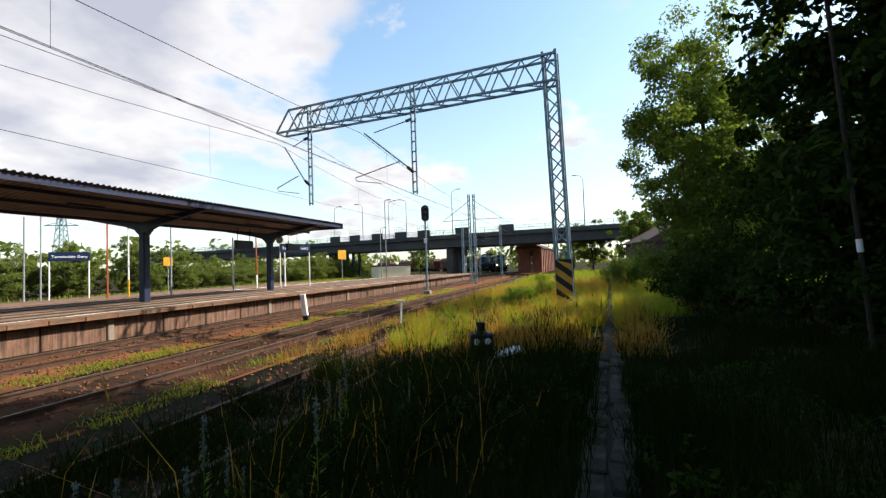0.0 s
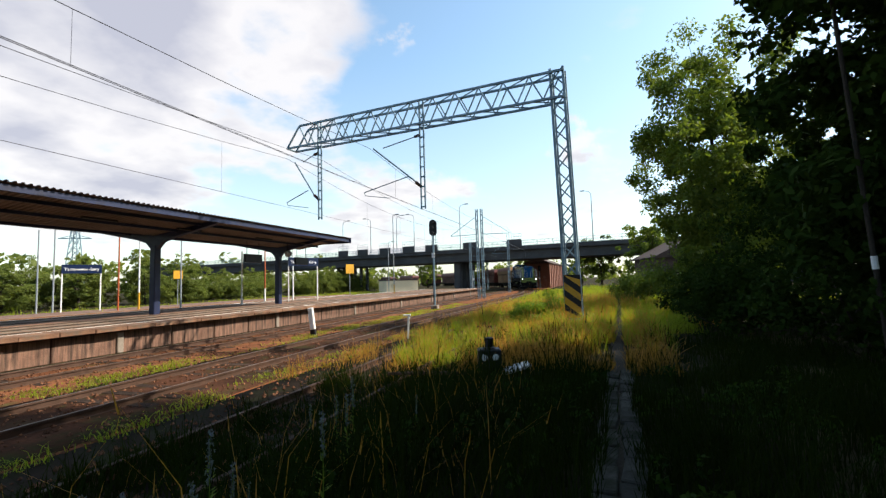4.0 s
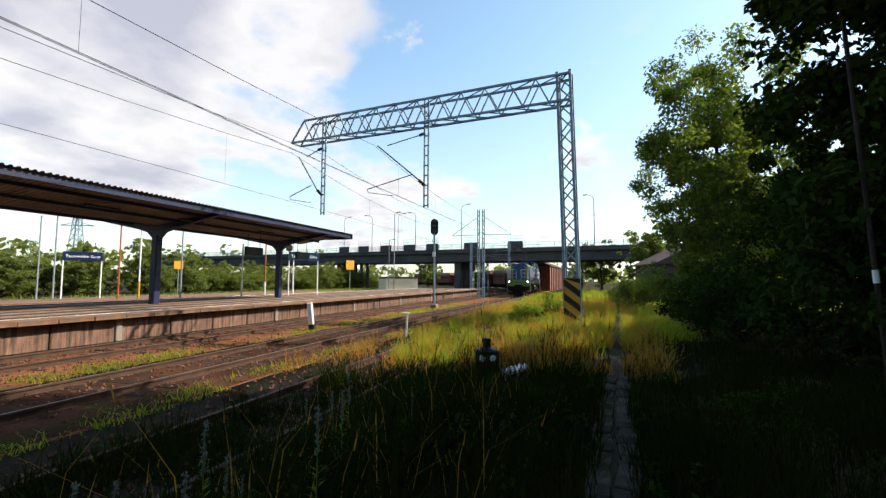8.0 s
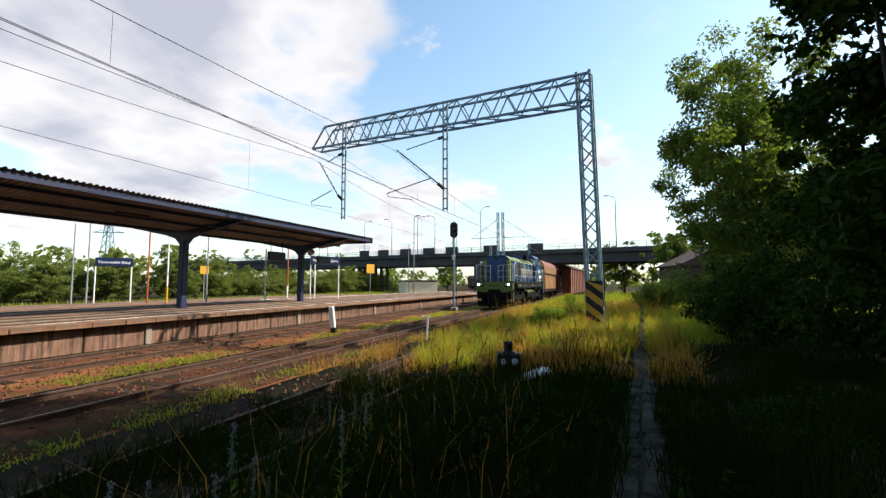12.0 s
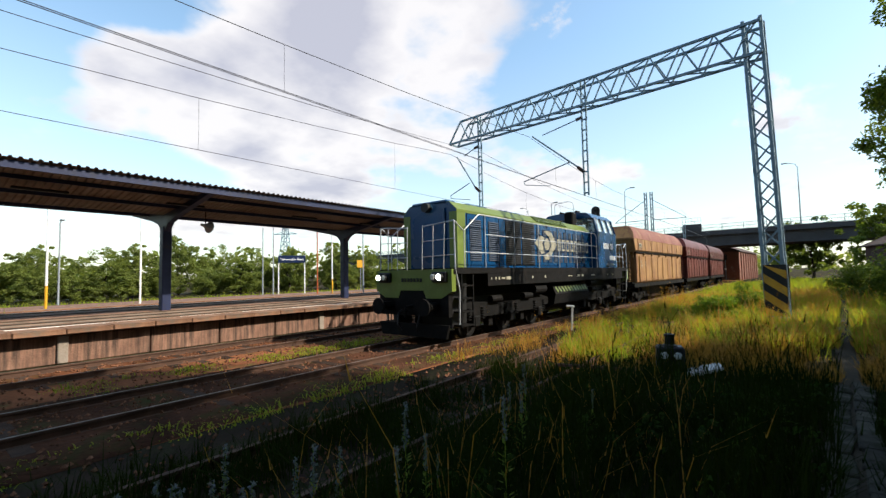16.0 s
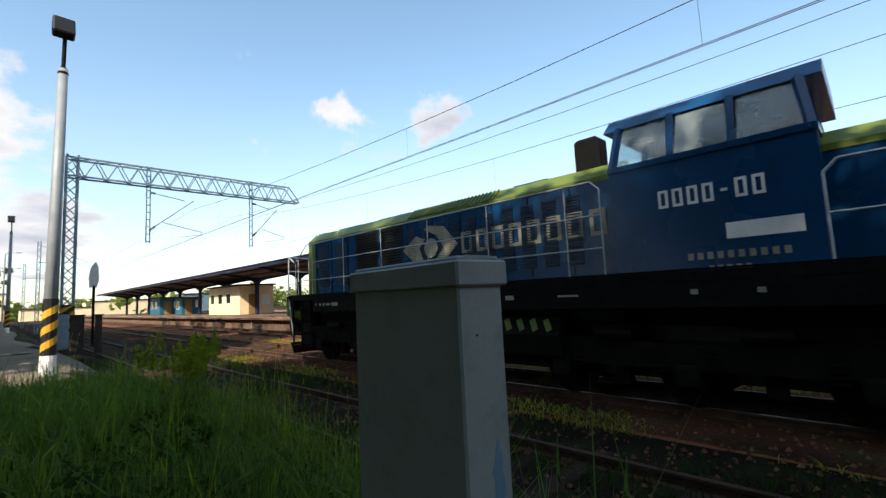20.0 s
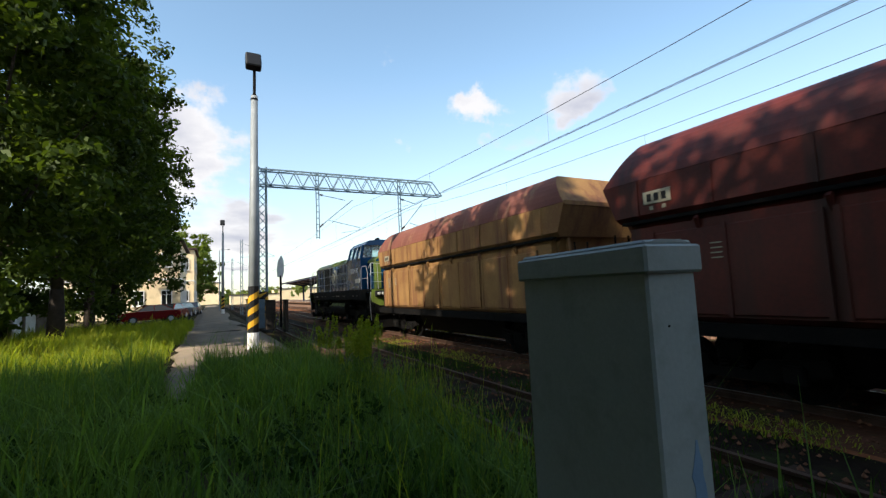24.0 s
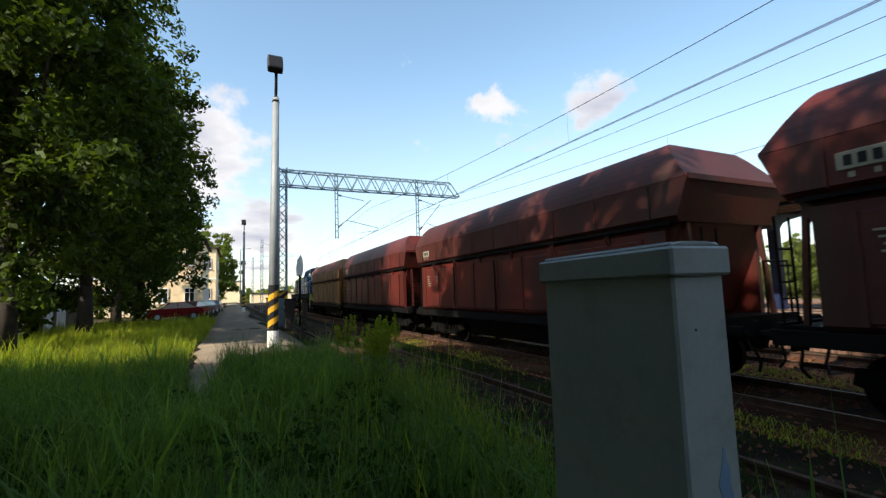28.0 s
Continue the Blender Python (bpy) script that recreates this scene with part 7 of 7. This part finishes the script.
def near_trees():
    spec = [  # x, y, height, crown radius, crown bottom, seed, clumps, leaf, label
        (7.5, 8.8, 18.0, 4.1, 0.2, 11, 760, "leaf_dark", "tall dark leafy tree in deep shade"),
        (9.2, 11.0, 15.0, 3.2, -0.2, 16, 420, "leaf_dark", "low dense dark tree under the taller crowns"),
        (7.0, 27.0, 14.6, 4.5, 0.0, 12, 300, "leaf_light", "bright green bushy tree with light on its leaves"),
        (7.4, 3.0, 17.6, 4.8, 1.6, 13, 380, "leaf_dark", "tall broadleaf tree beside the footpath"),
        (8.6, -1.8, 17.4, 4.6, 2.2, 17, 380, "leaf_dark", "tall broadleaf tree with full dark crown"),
        # out of view, added to cast shade right of the path
        (13.6, 18.2, 10.5, 3.8, 0.0, 14, 300, "leaf_dark", "tall leafy tree in the second row, added to shade the meadow"),
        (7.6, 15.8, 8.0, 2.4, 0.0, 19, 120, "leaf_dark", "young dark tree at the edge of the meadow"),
        # unseen crown next to the camera, added to block sky light
        (5.6, -0.5, 12.0, 3.8, 2.6, 18, 420, "leaf_dark", "spreading dark tree, added out of view to shade the footpath"),
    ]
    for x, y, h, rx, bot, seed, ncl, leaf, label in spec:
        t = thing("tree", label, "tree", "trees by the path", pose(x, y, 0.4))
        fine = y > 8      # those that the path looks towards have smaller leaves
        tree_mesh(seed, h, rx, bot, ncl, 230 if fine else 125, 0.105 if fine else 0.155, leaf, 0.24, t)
    row = thing("tree", "old broadleaf tree with dense dark crown in a row", "tree", "row of trees", pose(6.6, -20, 0.4, 0, 0, 40))
    tree_mesh(21, 20.0, 4.5, 1.3, 360, 105, 0.15, "leaf_linden", 0.27, row)
    row2 = thing("tree", "old broadleaf tree with dense dark crown in a row", "tree", "row of trees", pose(6.4, -28, 0.4, 0, 0, 200))
    tree_mesh(22, 19.0, 4.6, 1.1, 360, 105, 0.15, "leaf_linden", 0.3, row2)
    for y, src, rz in ((-5.8, row, 310), (-36, row, 120), (-44, row2, 290), (-52.5, row, 20)):
        o = copy_thing(src, pose(6.7 if y > -50 else 8.2, y, 0.4, 0, 0, rz))
        if y > -10:
            o.scale = (1, 1, 0.84)
    # second row behind, mostly unseen, added to block sun and sky light
    for x, y, src, rz in ((14.2, 1, row, 260), (12.2, -4.6, row2, 150), (14.5, 8, row2, 10), (17.5, -26, row2, 70), (16.5, -36, row, 190)):
        copy_thing(src, pose(x, y, 0.4, 0, 0, rz)).scale = (1, 1, 0.78)
    # trees further along the path and behind the buildings
    mid = thing("tree", "young green tree beyond the meadow", "tree", "distant trees", pose(9.2, 33, 0.4))
    tree_mesh(31, 9.5, 3.2, 0.6, 110, 60, 0.2, "leaf_light", 0.2, mid)
    for x, y, s in ((12, 42, 1.0), (3.2, 92, 1.1), (9, 70, 1.1), (16, 28, 1.3), (4.6, -98, 1.6), (2.6, -108, 1.35), (4.5, -112, 1.8), (8, -100, 1.9), (-14, 118, 1.0), (-30, 122, 1.2), (-42, 118, 1.1), (-0.5, 128, 1.2)):
        o = copy_thing(mid, pose(x, y, 0.3, 0, 0, (x * 37 + y * 11) % 360))
        o.scale = (s, s, s)


near_trees()


def far_wood():
    """The belt of small trees on the far side of the station."""
    kinds = []
    for k in range(3):
        t = thing("tree", "green scrub tree in the belt beyond the station", "tree", "far trees", pose(-54 - k, -60 + 7 * k, 0.2))
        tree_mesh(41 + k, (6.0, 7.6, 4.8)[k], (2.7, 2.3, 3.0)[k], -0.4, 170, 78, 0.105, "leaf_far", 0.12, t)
        kinds.append(t)
    rng = random.Random(5)
    for i in range(88):
        y = -70 + i * 2.0 + rng.uniform(-1, 1)
        x = -51 - rng.uniform(0, 6)
        s = rng.uniform(0.8, 1.15)
        o = copy_thing(kinds[i % 3], pose(x, y, 0.25, 0, 0, rng.uniform(0, 360)))
        o.scale = (s, s, s * rng.uniform(0.5, 0.95))
    sp = thing("spruce_tree", "narrow dark spruce among the scrub", "tree", "far trees", pose(-48.5, -1.2, 0.2))
    sp.scale = (0.75, 0.75, 0.72)
    r2 = np.random.default_rng(8)
    z = r2.uniform(0.5, 9.6, 130)
    a = r2.uniform(0, 6.28, 130)
    rr = (9.9 - z) * 0.19 * r2.uniform(0.3, 1, 130)
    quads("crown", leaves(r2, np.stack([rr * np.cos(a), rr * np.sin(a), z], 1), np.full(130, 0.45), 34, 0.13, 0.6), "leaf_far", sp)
    b = bmn()
    tube(b, (0, 0, 0), (0, 0, 9.6), 0.14, 7, 0.03)
    part("trunk", b, "bark", sp)


far_wood()


def backdrop_woods():
    """Low wooded skyline all round, far off."""
    rng = np.random.default_rng(17)
    c, r = [], []
    for i in range(900):
        a = rng.uniform(0, 6.283)
        d = rng.uniform(170, 330)
        x, y = d * math.cos(a), d * math.sin(a)
        h = 5 + 6 * noise.noise((a * 3, 2.2, 0.5)) + (4 if x < 0 and y > 0 else 0)
        for k in range(3):
            c.append((x + rng.normal() * 3, y + rng.normal() * 3, max(rng.uniform(0, 1) * (h + 2), 0.8)))
            r.append(rng.uniform(2.2, 4.0))
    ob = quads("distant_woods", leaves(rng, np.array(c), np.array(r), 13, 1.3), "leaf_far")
    tagged(ob, "hazy green woods along the skyline", "woods", kind="stuff")


backdrop_woods()


def blades(name, label, n, place, h0, h1, w, material, lean=0.35, seed=1, heads=0.0):
    """Grass as one mesh: each blade two quads that bend over."""
    rng = np.random.default_rng(seed)
    pts = []
    while len(pts) < n:
        q = place(rng)
        if q is not None:
            pts.append((q[0], q[1], bank(q[0], q[1])))
    p = np.array(pts)
    a = rng.uniform(0, 6.283, n)
    tuft = np.array([0.42 + (1.15 * max(noise.noise((q[0] * 1.3, q[1] * 1.3, seed * 0.37)) + 0.35, 0) + 0.1) * (1 + 0.8 * noise.noise((q[0] * 4.1, q[1] * 4.1, seed * 0.7))) for q in pts])
    h = tuft * rng.uniform(h0, h1, n) * rng.choice([0.6, 0.8, 1.0, 1.15], n)
    d = np.stack([np.cos(a), np.sin(a), np.zeros(n)], 1)
    s = np.stack([-np.sin(a), np.cos(a), np.zeros(n)], 1) * (w * rng.uniform(0.6, 1.3, n))[:, None]
    le = (h * lean * rng.uniform(0.3, 1.6, n))[:, None]
    up = np.array([0, 0, 1.0])
    m = p + up * (h * 0.58)[:, None] + d * le * 0.35
    t = p + up * (h * (1 - 0.25 * lean))[:, None] + d * le
    A = np.stack([p - s, p + s, m + s * 0.8, m - s * 0.8], 1)
    B = np.stack([m - s * 0.8, m + s * 0.8, t + s * 0.12, t - s * 0.12], 1)
    P = np.concatenate([A, B])
    if heads:
        k = int(n * heads)
        q = t[:k]
        e = np.stack([q - d[:k] * 0.004, q + s[:k] * 1.3 - up * 0.03, q + up * 0.10 + d[:k] * 0.05, q - s[:k] * 1.3 - up * 0.03], 1)
        P = np.concatenate([P, e])
    return tagged(quads(name, P, material), label, "grass", kind="stuff")


def off_path(x, y, pad=0.05):
    return not (abs(x - PATHX(y)) < 0.06 + pad + 0.06 * noise.noise((y * 1.4, 3.3, x * 2)) and (-14 < y < -8.5 or 0.5 < y < 36)) and not (1.2 < y < 8.4 and abs(x - PATHX(y)) < 0.12 + 0.14 * noise.noise((y * 1.9, 6.1, x)))


def off_road(x, y):
    e = 0.35 * noise.noise((y * 0.9, x * 0.4, 8.8))
    if -13.7 < y < -9.2 and abs(x - 0.48) < (0.08 + 0.07 * (-8.4 - y)) + 0.3 * e:
        return False
    return not (y < -13.6 and -2.6 + e < x < 1.0 + e and not (y > -16 and x < -0.9 - 0.5 * (y + 16)))


def rect(x0, x1, y0, y1, test=None, clump=0.0):
    def f(rng):
        x, y = rng.uniform(x0, x1), rng.uniform(y0, y1)
        if not off_path(x, y) or not off_road(x, y):
            return None
        if clump and noise.noise((x * 0.9, y * 0.9, 5.5)) < clump - 0.5 + 0.5 * rng.random():
            return None
        return (x, y) if test is None or test(x, y) else None
    return f


blades("bank_grass", "tall grass on the shaded bank, its green darkened for the shade", 26000, rect(-3.1, 4.5, 1.2, 12, clump=0.1), 0.18, 0.46, 0.006, "sedge", 0.5, 2, 0.05)
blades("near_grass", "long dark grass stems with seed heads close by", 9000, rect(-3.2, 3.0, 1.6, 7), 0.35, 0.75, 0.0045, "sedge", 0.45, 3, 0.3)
blades("meadow_grass", "sunlit yellow-green meadow grass", 42000, rect(-5.6, 3.2, 10.2, 26, lambda x, y: x > -5.6 + 0.35 * max(13 - y, 0) and (y > 14 or x < PATHX(y) + 1.2), clump=0.1), 0.16, 0.5, 0.0065, "grass", 0.5, 4, 0.1)
blades("dry_grass", "dry straw-coloured grass in the sun", 30000, rect(-6.8, 4.2, 8.5, 40, lambda x, y: y > 16 or x < PATHX(y) + 1.0, clump=0.25), 0.12, 0.4, 0.006, "grass_dry", 0.5, 5, 0.2)
blades("straw_grass", "brown dried-out grass beside the footpath", 13000, rect(-2.6, 1.9, 8.2, 14.5, lambda x, y: x < PATHX(y) + 1.0, clump=0.1), 0.14, 0.4, 0.005, "grass_dry", 0.6, 14, 0.3)
blades("meadow_stems", "tall pale seed stems above the meadow", 6500, rect(-6.0, 3.5, 10.5, 30, lambda x, y: x < PATHX(y) + 0.9, clump=0.2), 0.4, 0.8, 0.004, "grass_dry", 0.25, 15, 0.9)
blades("far_meadow", "sunlit grass along the line towards the bridge", 26000, rect(-6.6, 14, 24, 78), 0.2, 0.5, 0.016, "grass", 0.4, 6)
blades("lane_grass", "long lush green grass beside the cabinet", 52000, rect(-3.3, 6.4, -14, -0.6, lambda x, y: not (-1.55 < x < -1.15 and -2.4 < y < -1.55)), 0.28, 0.62, 0.0065, "grass_lush", 0.45, 7, 0.08)
blades("lane_seed_grass", "thin seeding grass stalks at the edge of the track", 900, rect(-3.6, -2.3, -11, -4.0), 0.45, 0.85, 0.004, "grass", 0.25, 8, 0.9)
blades("lane_broad_grass", "broad arching grass blades in the long grass", 5200, rect(-3.2, 4.5, -12.5, -1.2, lambda x, y: not (-1.55 < x < -1.15 and -2.4 < y < -1.55)), 0.35, 0.75, 0.010, "grass_lush", 0.7, 18, 0.0)
blades("lane_stalks", "pale stalks standing out of the long grass", 500, rect(-3.0, 3.5, -12, -2.5), 0.6, 1.0, 0.003, "grass", 0.35, 20, 0.8)
blades("verge_grass", "sunlit grass verge under the trees", 26000, rect(0.8, 9, -37, -12), 0.25, 0.55, 0.012, "grass", 0.4, 9)
blades("track_weeds", "low yellow-green weeds between the tracks", 30000, rect(-11.6, -6.4, -25, 40, lambda x, y: abs(x - xt(y)) > 1.45 and abs(x + 12.95) > 1.5, clump=0.2), 0.03, 0.12, 0.008, "grass", 0.9, 10)
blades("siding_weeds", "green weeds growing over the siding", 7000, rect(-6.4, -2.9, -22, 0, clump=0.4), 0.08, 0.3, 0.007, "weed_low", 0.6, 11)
blades("far_grass", "sunlit grass beyond the platforms", 26000, rect(-46, -28, -60, 80), 0.12, 0.36, 0.022, "grass", 0.4, 12)


blades("near_stalks", "pale seeding grass stalks beside the siding", 220, rect(-3.5, -0.8, 1.2, 6.5), 0.55, 0.95, 0.003, "grass_dry", 0.5, 16, 0.9)
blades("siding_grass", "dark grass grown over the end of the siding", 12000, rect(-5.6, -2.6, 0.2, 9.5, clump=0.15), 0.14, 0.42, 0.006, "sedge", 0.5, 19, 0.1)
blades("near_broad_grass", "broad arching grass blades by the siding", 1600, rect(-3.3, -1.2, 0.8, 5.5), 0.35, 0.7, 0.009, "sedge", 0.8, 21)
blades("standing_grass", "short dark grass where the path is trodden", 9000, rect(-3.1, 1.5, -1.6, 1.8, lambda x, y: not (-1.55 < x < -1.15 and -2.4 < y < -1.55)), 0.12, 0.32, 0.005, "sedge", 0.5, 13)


def bushes():
    """Undergrowth beside the path."""
    rng = np.random.default_rng(30)
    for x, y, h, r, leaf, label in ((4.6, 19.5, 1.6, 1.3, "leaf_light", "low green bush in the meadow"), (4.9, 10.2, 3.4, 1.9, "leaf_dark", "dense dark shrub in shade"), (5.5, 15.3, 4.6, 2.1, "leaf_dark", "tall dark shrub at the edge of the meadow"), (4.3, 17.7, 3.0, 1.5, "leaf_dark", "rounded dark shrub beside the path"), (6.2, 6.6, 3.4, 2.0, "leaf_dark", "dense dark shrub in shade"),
                                    # the shrub at (6.0, -0.8) is unseen, added to darken the cabinet's side
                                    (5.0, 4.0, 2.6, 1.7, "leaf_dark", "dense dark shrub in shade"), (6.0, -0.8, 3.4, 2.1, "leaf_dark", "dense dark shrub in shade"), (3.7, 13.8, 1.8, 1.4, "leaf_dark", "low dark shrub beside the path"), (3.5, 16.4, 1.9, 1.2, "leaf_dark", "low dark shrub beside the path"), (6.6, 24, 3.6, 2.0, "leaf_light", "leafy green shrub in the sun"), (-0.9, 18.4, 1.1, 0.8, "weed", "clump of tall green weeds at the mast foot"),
                                    (3.0, 30, 1.7, 1.5, "leaf_light", "low green bush in the meadow"), (4.5, 40, 2.2, 1.9, "leaf_light", "low green bush in the meadow"), 
                                    (-1.7, 15.6, 1.15, 0.8, "weed", "clump of tall green weeds in the meadow"),):
        t = thing("bush", label, "bush", "bushes", pose(x, y, 0.4))
        n = int(34 * r)
        cl = crown_clumps(rng, n, h * 0.48, r, h * 0.5, -0.9)
        quads("foliage", leaves(rng, cl, rng.uniform(0.28, 0.5, n) * r * 0.7, *((240, 0.035) if leaf == "weed" else (110, 0.065))), leaf, t)
        for k in range(6):
            b = bmn()
            tube(b, (rng.normal() * 0.1, rng.normal() * 0.1, -0.05), cl[k % n], 0.025, 5, 0.008)
            part("stem", b, "bark", t)


bushes()


def hedge():
    """Dark hedge behind the row of trees."""
    rng = np.random.default_rng(36)
    first = None
    for i in range(9):
        m = pose(11.2 + 0.5 * (i % 2), -16 - 3.6 * i, 0.3, 0, 0, 47 * i)
        if first is None:
            first = thing("hedge_bush", "dense dark hedge bush behind the trees", "bush", "hedge", m)
            cl = crown_clumps(rng, 80, 1.7, 2.3, 2.0, -0.9)
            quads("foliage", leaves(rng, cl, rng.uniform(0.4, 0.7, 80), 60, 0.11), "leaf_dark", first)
            for k in range(6):
                b = bmn()
                tube(b, (0, 0, 0), cl[k], 0.03, 5, 0.01)
                part("stem", b, "bark", first)
        else:
            copy_thing(first, m)


hedge()


def tall_weeds():
    """Upright flowering weeds along the edge of the track bed."""
    rng = np.random.default_rng(33)
    base = None
    for i in range(64):
        x, y = (rng.uniform(-3.5, -2.3), rng.uniform(-0.9, 1.9)) if i % 3 else (rng.uniform(-3.2, -1.6), rng.uniform(-1.6, 5.5))
        m = pose(x, y, bank(x, y), 0, 0, rng.uniform(0, 360))
        if base is None:
            base = thing("tall_weed", "upright weed with a bluish flower spike", "weed", "flowering weeds", m)
            P = []
            for k in range(34):
                z = 0.06 + k * 0.02
                a = rng.uniform(0, 6.28)
                ln = 0.11 * (1 - k / 45)
                d = np.array([math.cos(a), math.sin(a), 0.5]) * ln
                s = np.array([-math.sin(a), math.cos(a), 0]) * 0.012
                o = np.array([0, 0, z])
                P.append([o, o + d * 0.5 + s, o + d, o + d * 0.5 - s])
            quads("leaves", np.array(P), "weed", base)
            c = np.stack([rng.normal(0, 0.008, 16), rng.normal(0, 0.008, 16), np.linspace(0.62, 0.95, 16)], 1)
            quads("flower_spike", leaves(rng, c, np.full(16, 0.022), 10, 0.012), "weed_blue", base)
            b = bmn()
            tube(b, (0, 0, 0), (0, 0, 0.95), 0.006, 5, 0.002)
            part("stem", b, "weed", base)
        else:
            s = rng.uniform(0.5, 1.0)
            o = copy_thing(base, m)
            o.scale = (s, s, s)


tall_weeds()


def plume_grass():
    """Clumps of tall reed grass with feathery heads beside the siding."""
    rng = np.random.default_rng(52)
    for x, y, n, h in ((-2.4, -8.6, 18, 1.3), (-2.8, -9.6, 26, 1.5), (-3.2, -10.5, 22, 1.45), (-2.2, -10.0, 14, 1.3)):
        t = thing("plume_grass", "clump of tall reed grass with feathery yellow-green heads", "grass", "reed grass", pose(x, y, bank(x, y)))
        S, H = [], []
        for k in range(n):
            o = np.array([rng.normal() * 0.16, rng.normal() * 0.16, 0])
            hh = h * rng.uniform(0.65, 1.05)
            a = rng.uniform(0, 6.28)
            d = np.array([math.cos(a), math.sin(a), 0])
            w = np.array([-math.sin(a), math.cos(a), 0])
            tip = o + [0, 0, hh] + d * rng.uniform(0.02, 0.2)
            mid = o + [0, 0, hh * 0.55] + d * 0.03
            S += [[o - w * 0.005, o + w * 0.005, mid + w * 0.004, mid - w * 0.004], [mid - w * 0.004, mid + w * 0.004, tip + w * 0.002, tip - w * 0.002]]
            for q in range(3):
                b = rng.uniform(0, 6.28)
                e = np.array([math.cos(b), math.sin(b), 0])
                z = hh * rng.uniform(0.1, 0.45)
                r = o + [0, 0, z]
                m2 = r + e * 0.16 + [0, 0, 0.18]
                e2 = r + e * 0.36 + [0, 0, 0.12]
                sd = np.array([-e[1], e[0], 0]) * 0.009
                S += [[r - sd, r + sd, m2 + sd, m2 - sd], [m2 - sd, m2 + sd, e2 + sd * 0.1, e2 - sd * 0.1]]
            c = np.stack([np.linspace(mid[i] + (tip[i] - mid[i]) * 0.55, tip[i], 7) for i in range(3)], 1)
            H.append(leaves(rng, c, np.linspace(0.05, 0.02, 7), 10, 0.028))
        quads("blade_tuft", np.array(S), "grass_lush", t)
        quads("plume_heads", np.concatenate(H), "grass", t)["kind"] = "stuff"


plume_grass()


def low_weeds():
    """Broad-leaved weeds low in the grass."""
    rng = np.random.default_rng(55)
    c = []
    while len(c) < 620:
        x, y = (rng.uniform(-3.0, 3.5), rng.uniform(-8.5, -1.2)) if len(c) < 380 else (rng.uniform(-3.0, 2.5), rng.uniform(1.4, 7.5))
        if off_path(x, y, 0.12) and noise.noise((x * 0.8, y * 0.8, 2.2)) > -0.1 and not (-1.6 < x < -1.1 and -2.45 < y < -1.5):
            c.append((x, y, bank(x, y) + rng.uniform(0.1, 0.34)))
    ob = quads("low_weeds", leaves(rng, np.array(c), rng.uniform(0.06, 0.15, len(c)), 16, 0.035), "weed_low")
    tagged(ob, "low broad-leaved green weeds in the grass", "weeds", kind="stuff")


low_weeds()


def path_slabs():
    """Two rows of sunken old slabs on the shaded stretch of the footpath."""
    t = thing("slab_path", "two rows of old sunken concrete slabs with grass in the joints", "path", kind="structure")
    rng = random.Random(77)
    b = bmn()
    bbox(b, 0, 0, 0, 0.2, 0.49, 0.06, 0.012)
    first = part("paving_slab", b, "old_slab", t)
    spots = [(dx, 1.3 + 0.52 * k + (0.2 if dx > 0 else 0.0)) for k in range(14) for dx in (-0.12, 0.12)]
    for i, (dx, y) in enumerate(spots):
        x = PATHX(y) + dx + rng.uniform(-0.015, 0.015)
        m = pose(x, y, bank(x, y) + 0.022 + rng.uniform(-0.008, 0.008), rng.uniform(-2.5, 2.5), rng.uniform(-4, 4), -4 + rng.uniform(-5, 5))
        if i == 0:
            first.matrix_basis = m
        else:
            same(first, m)


path_slabs()


motions()
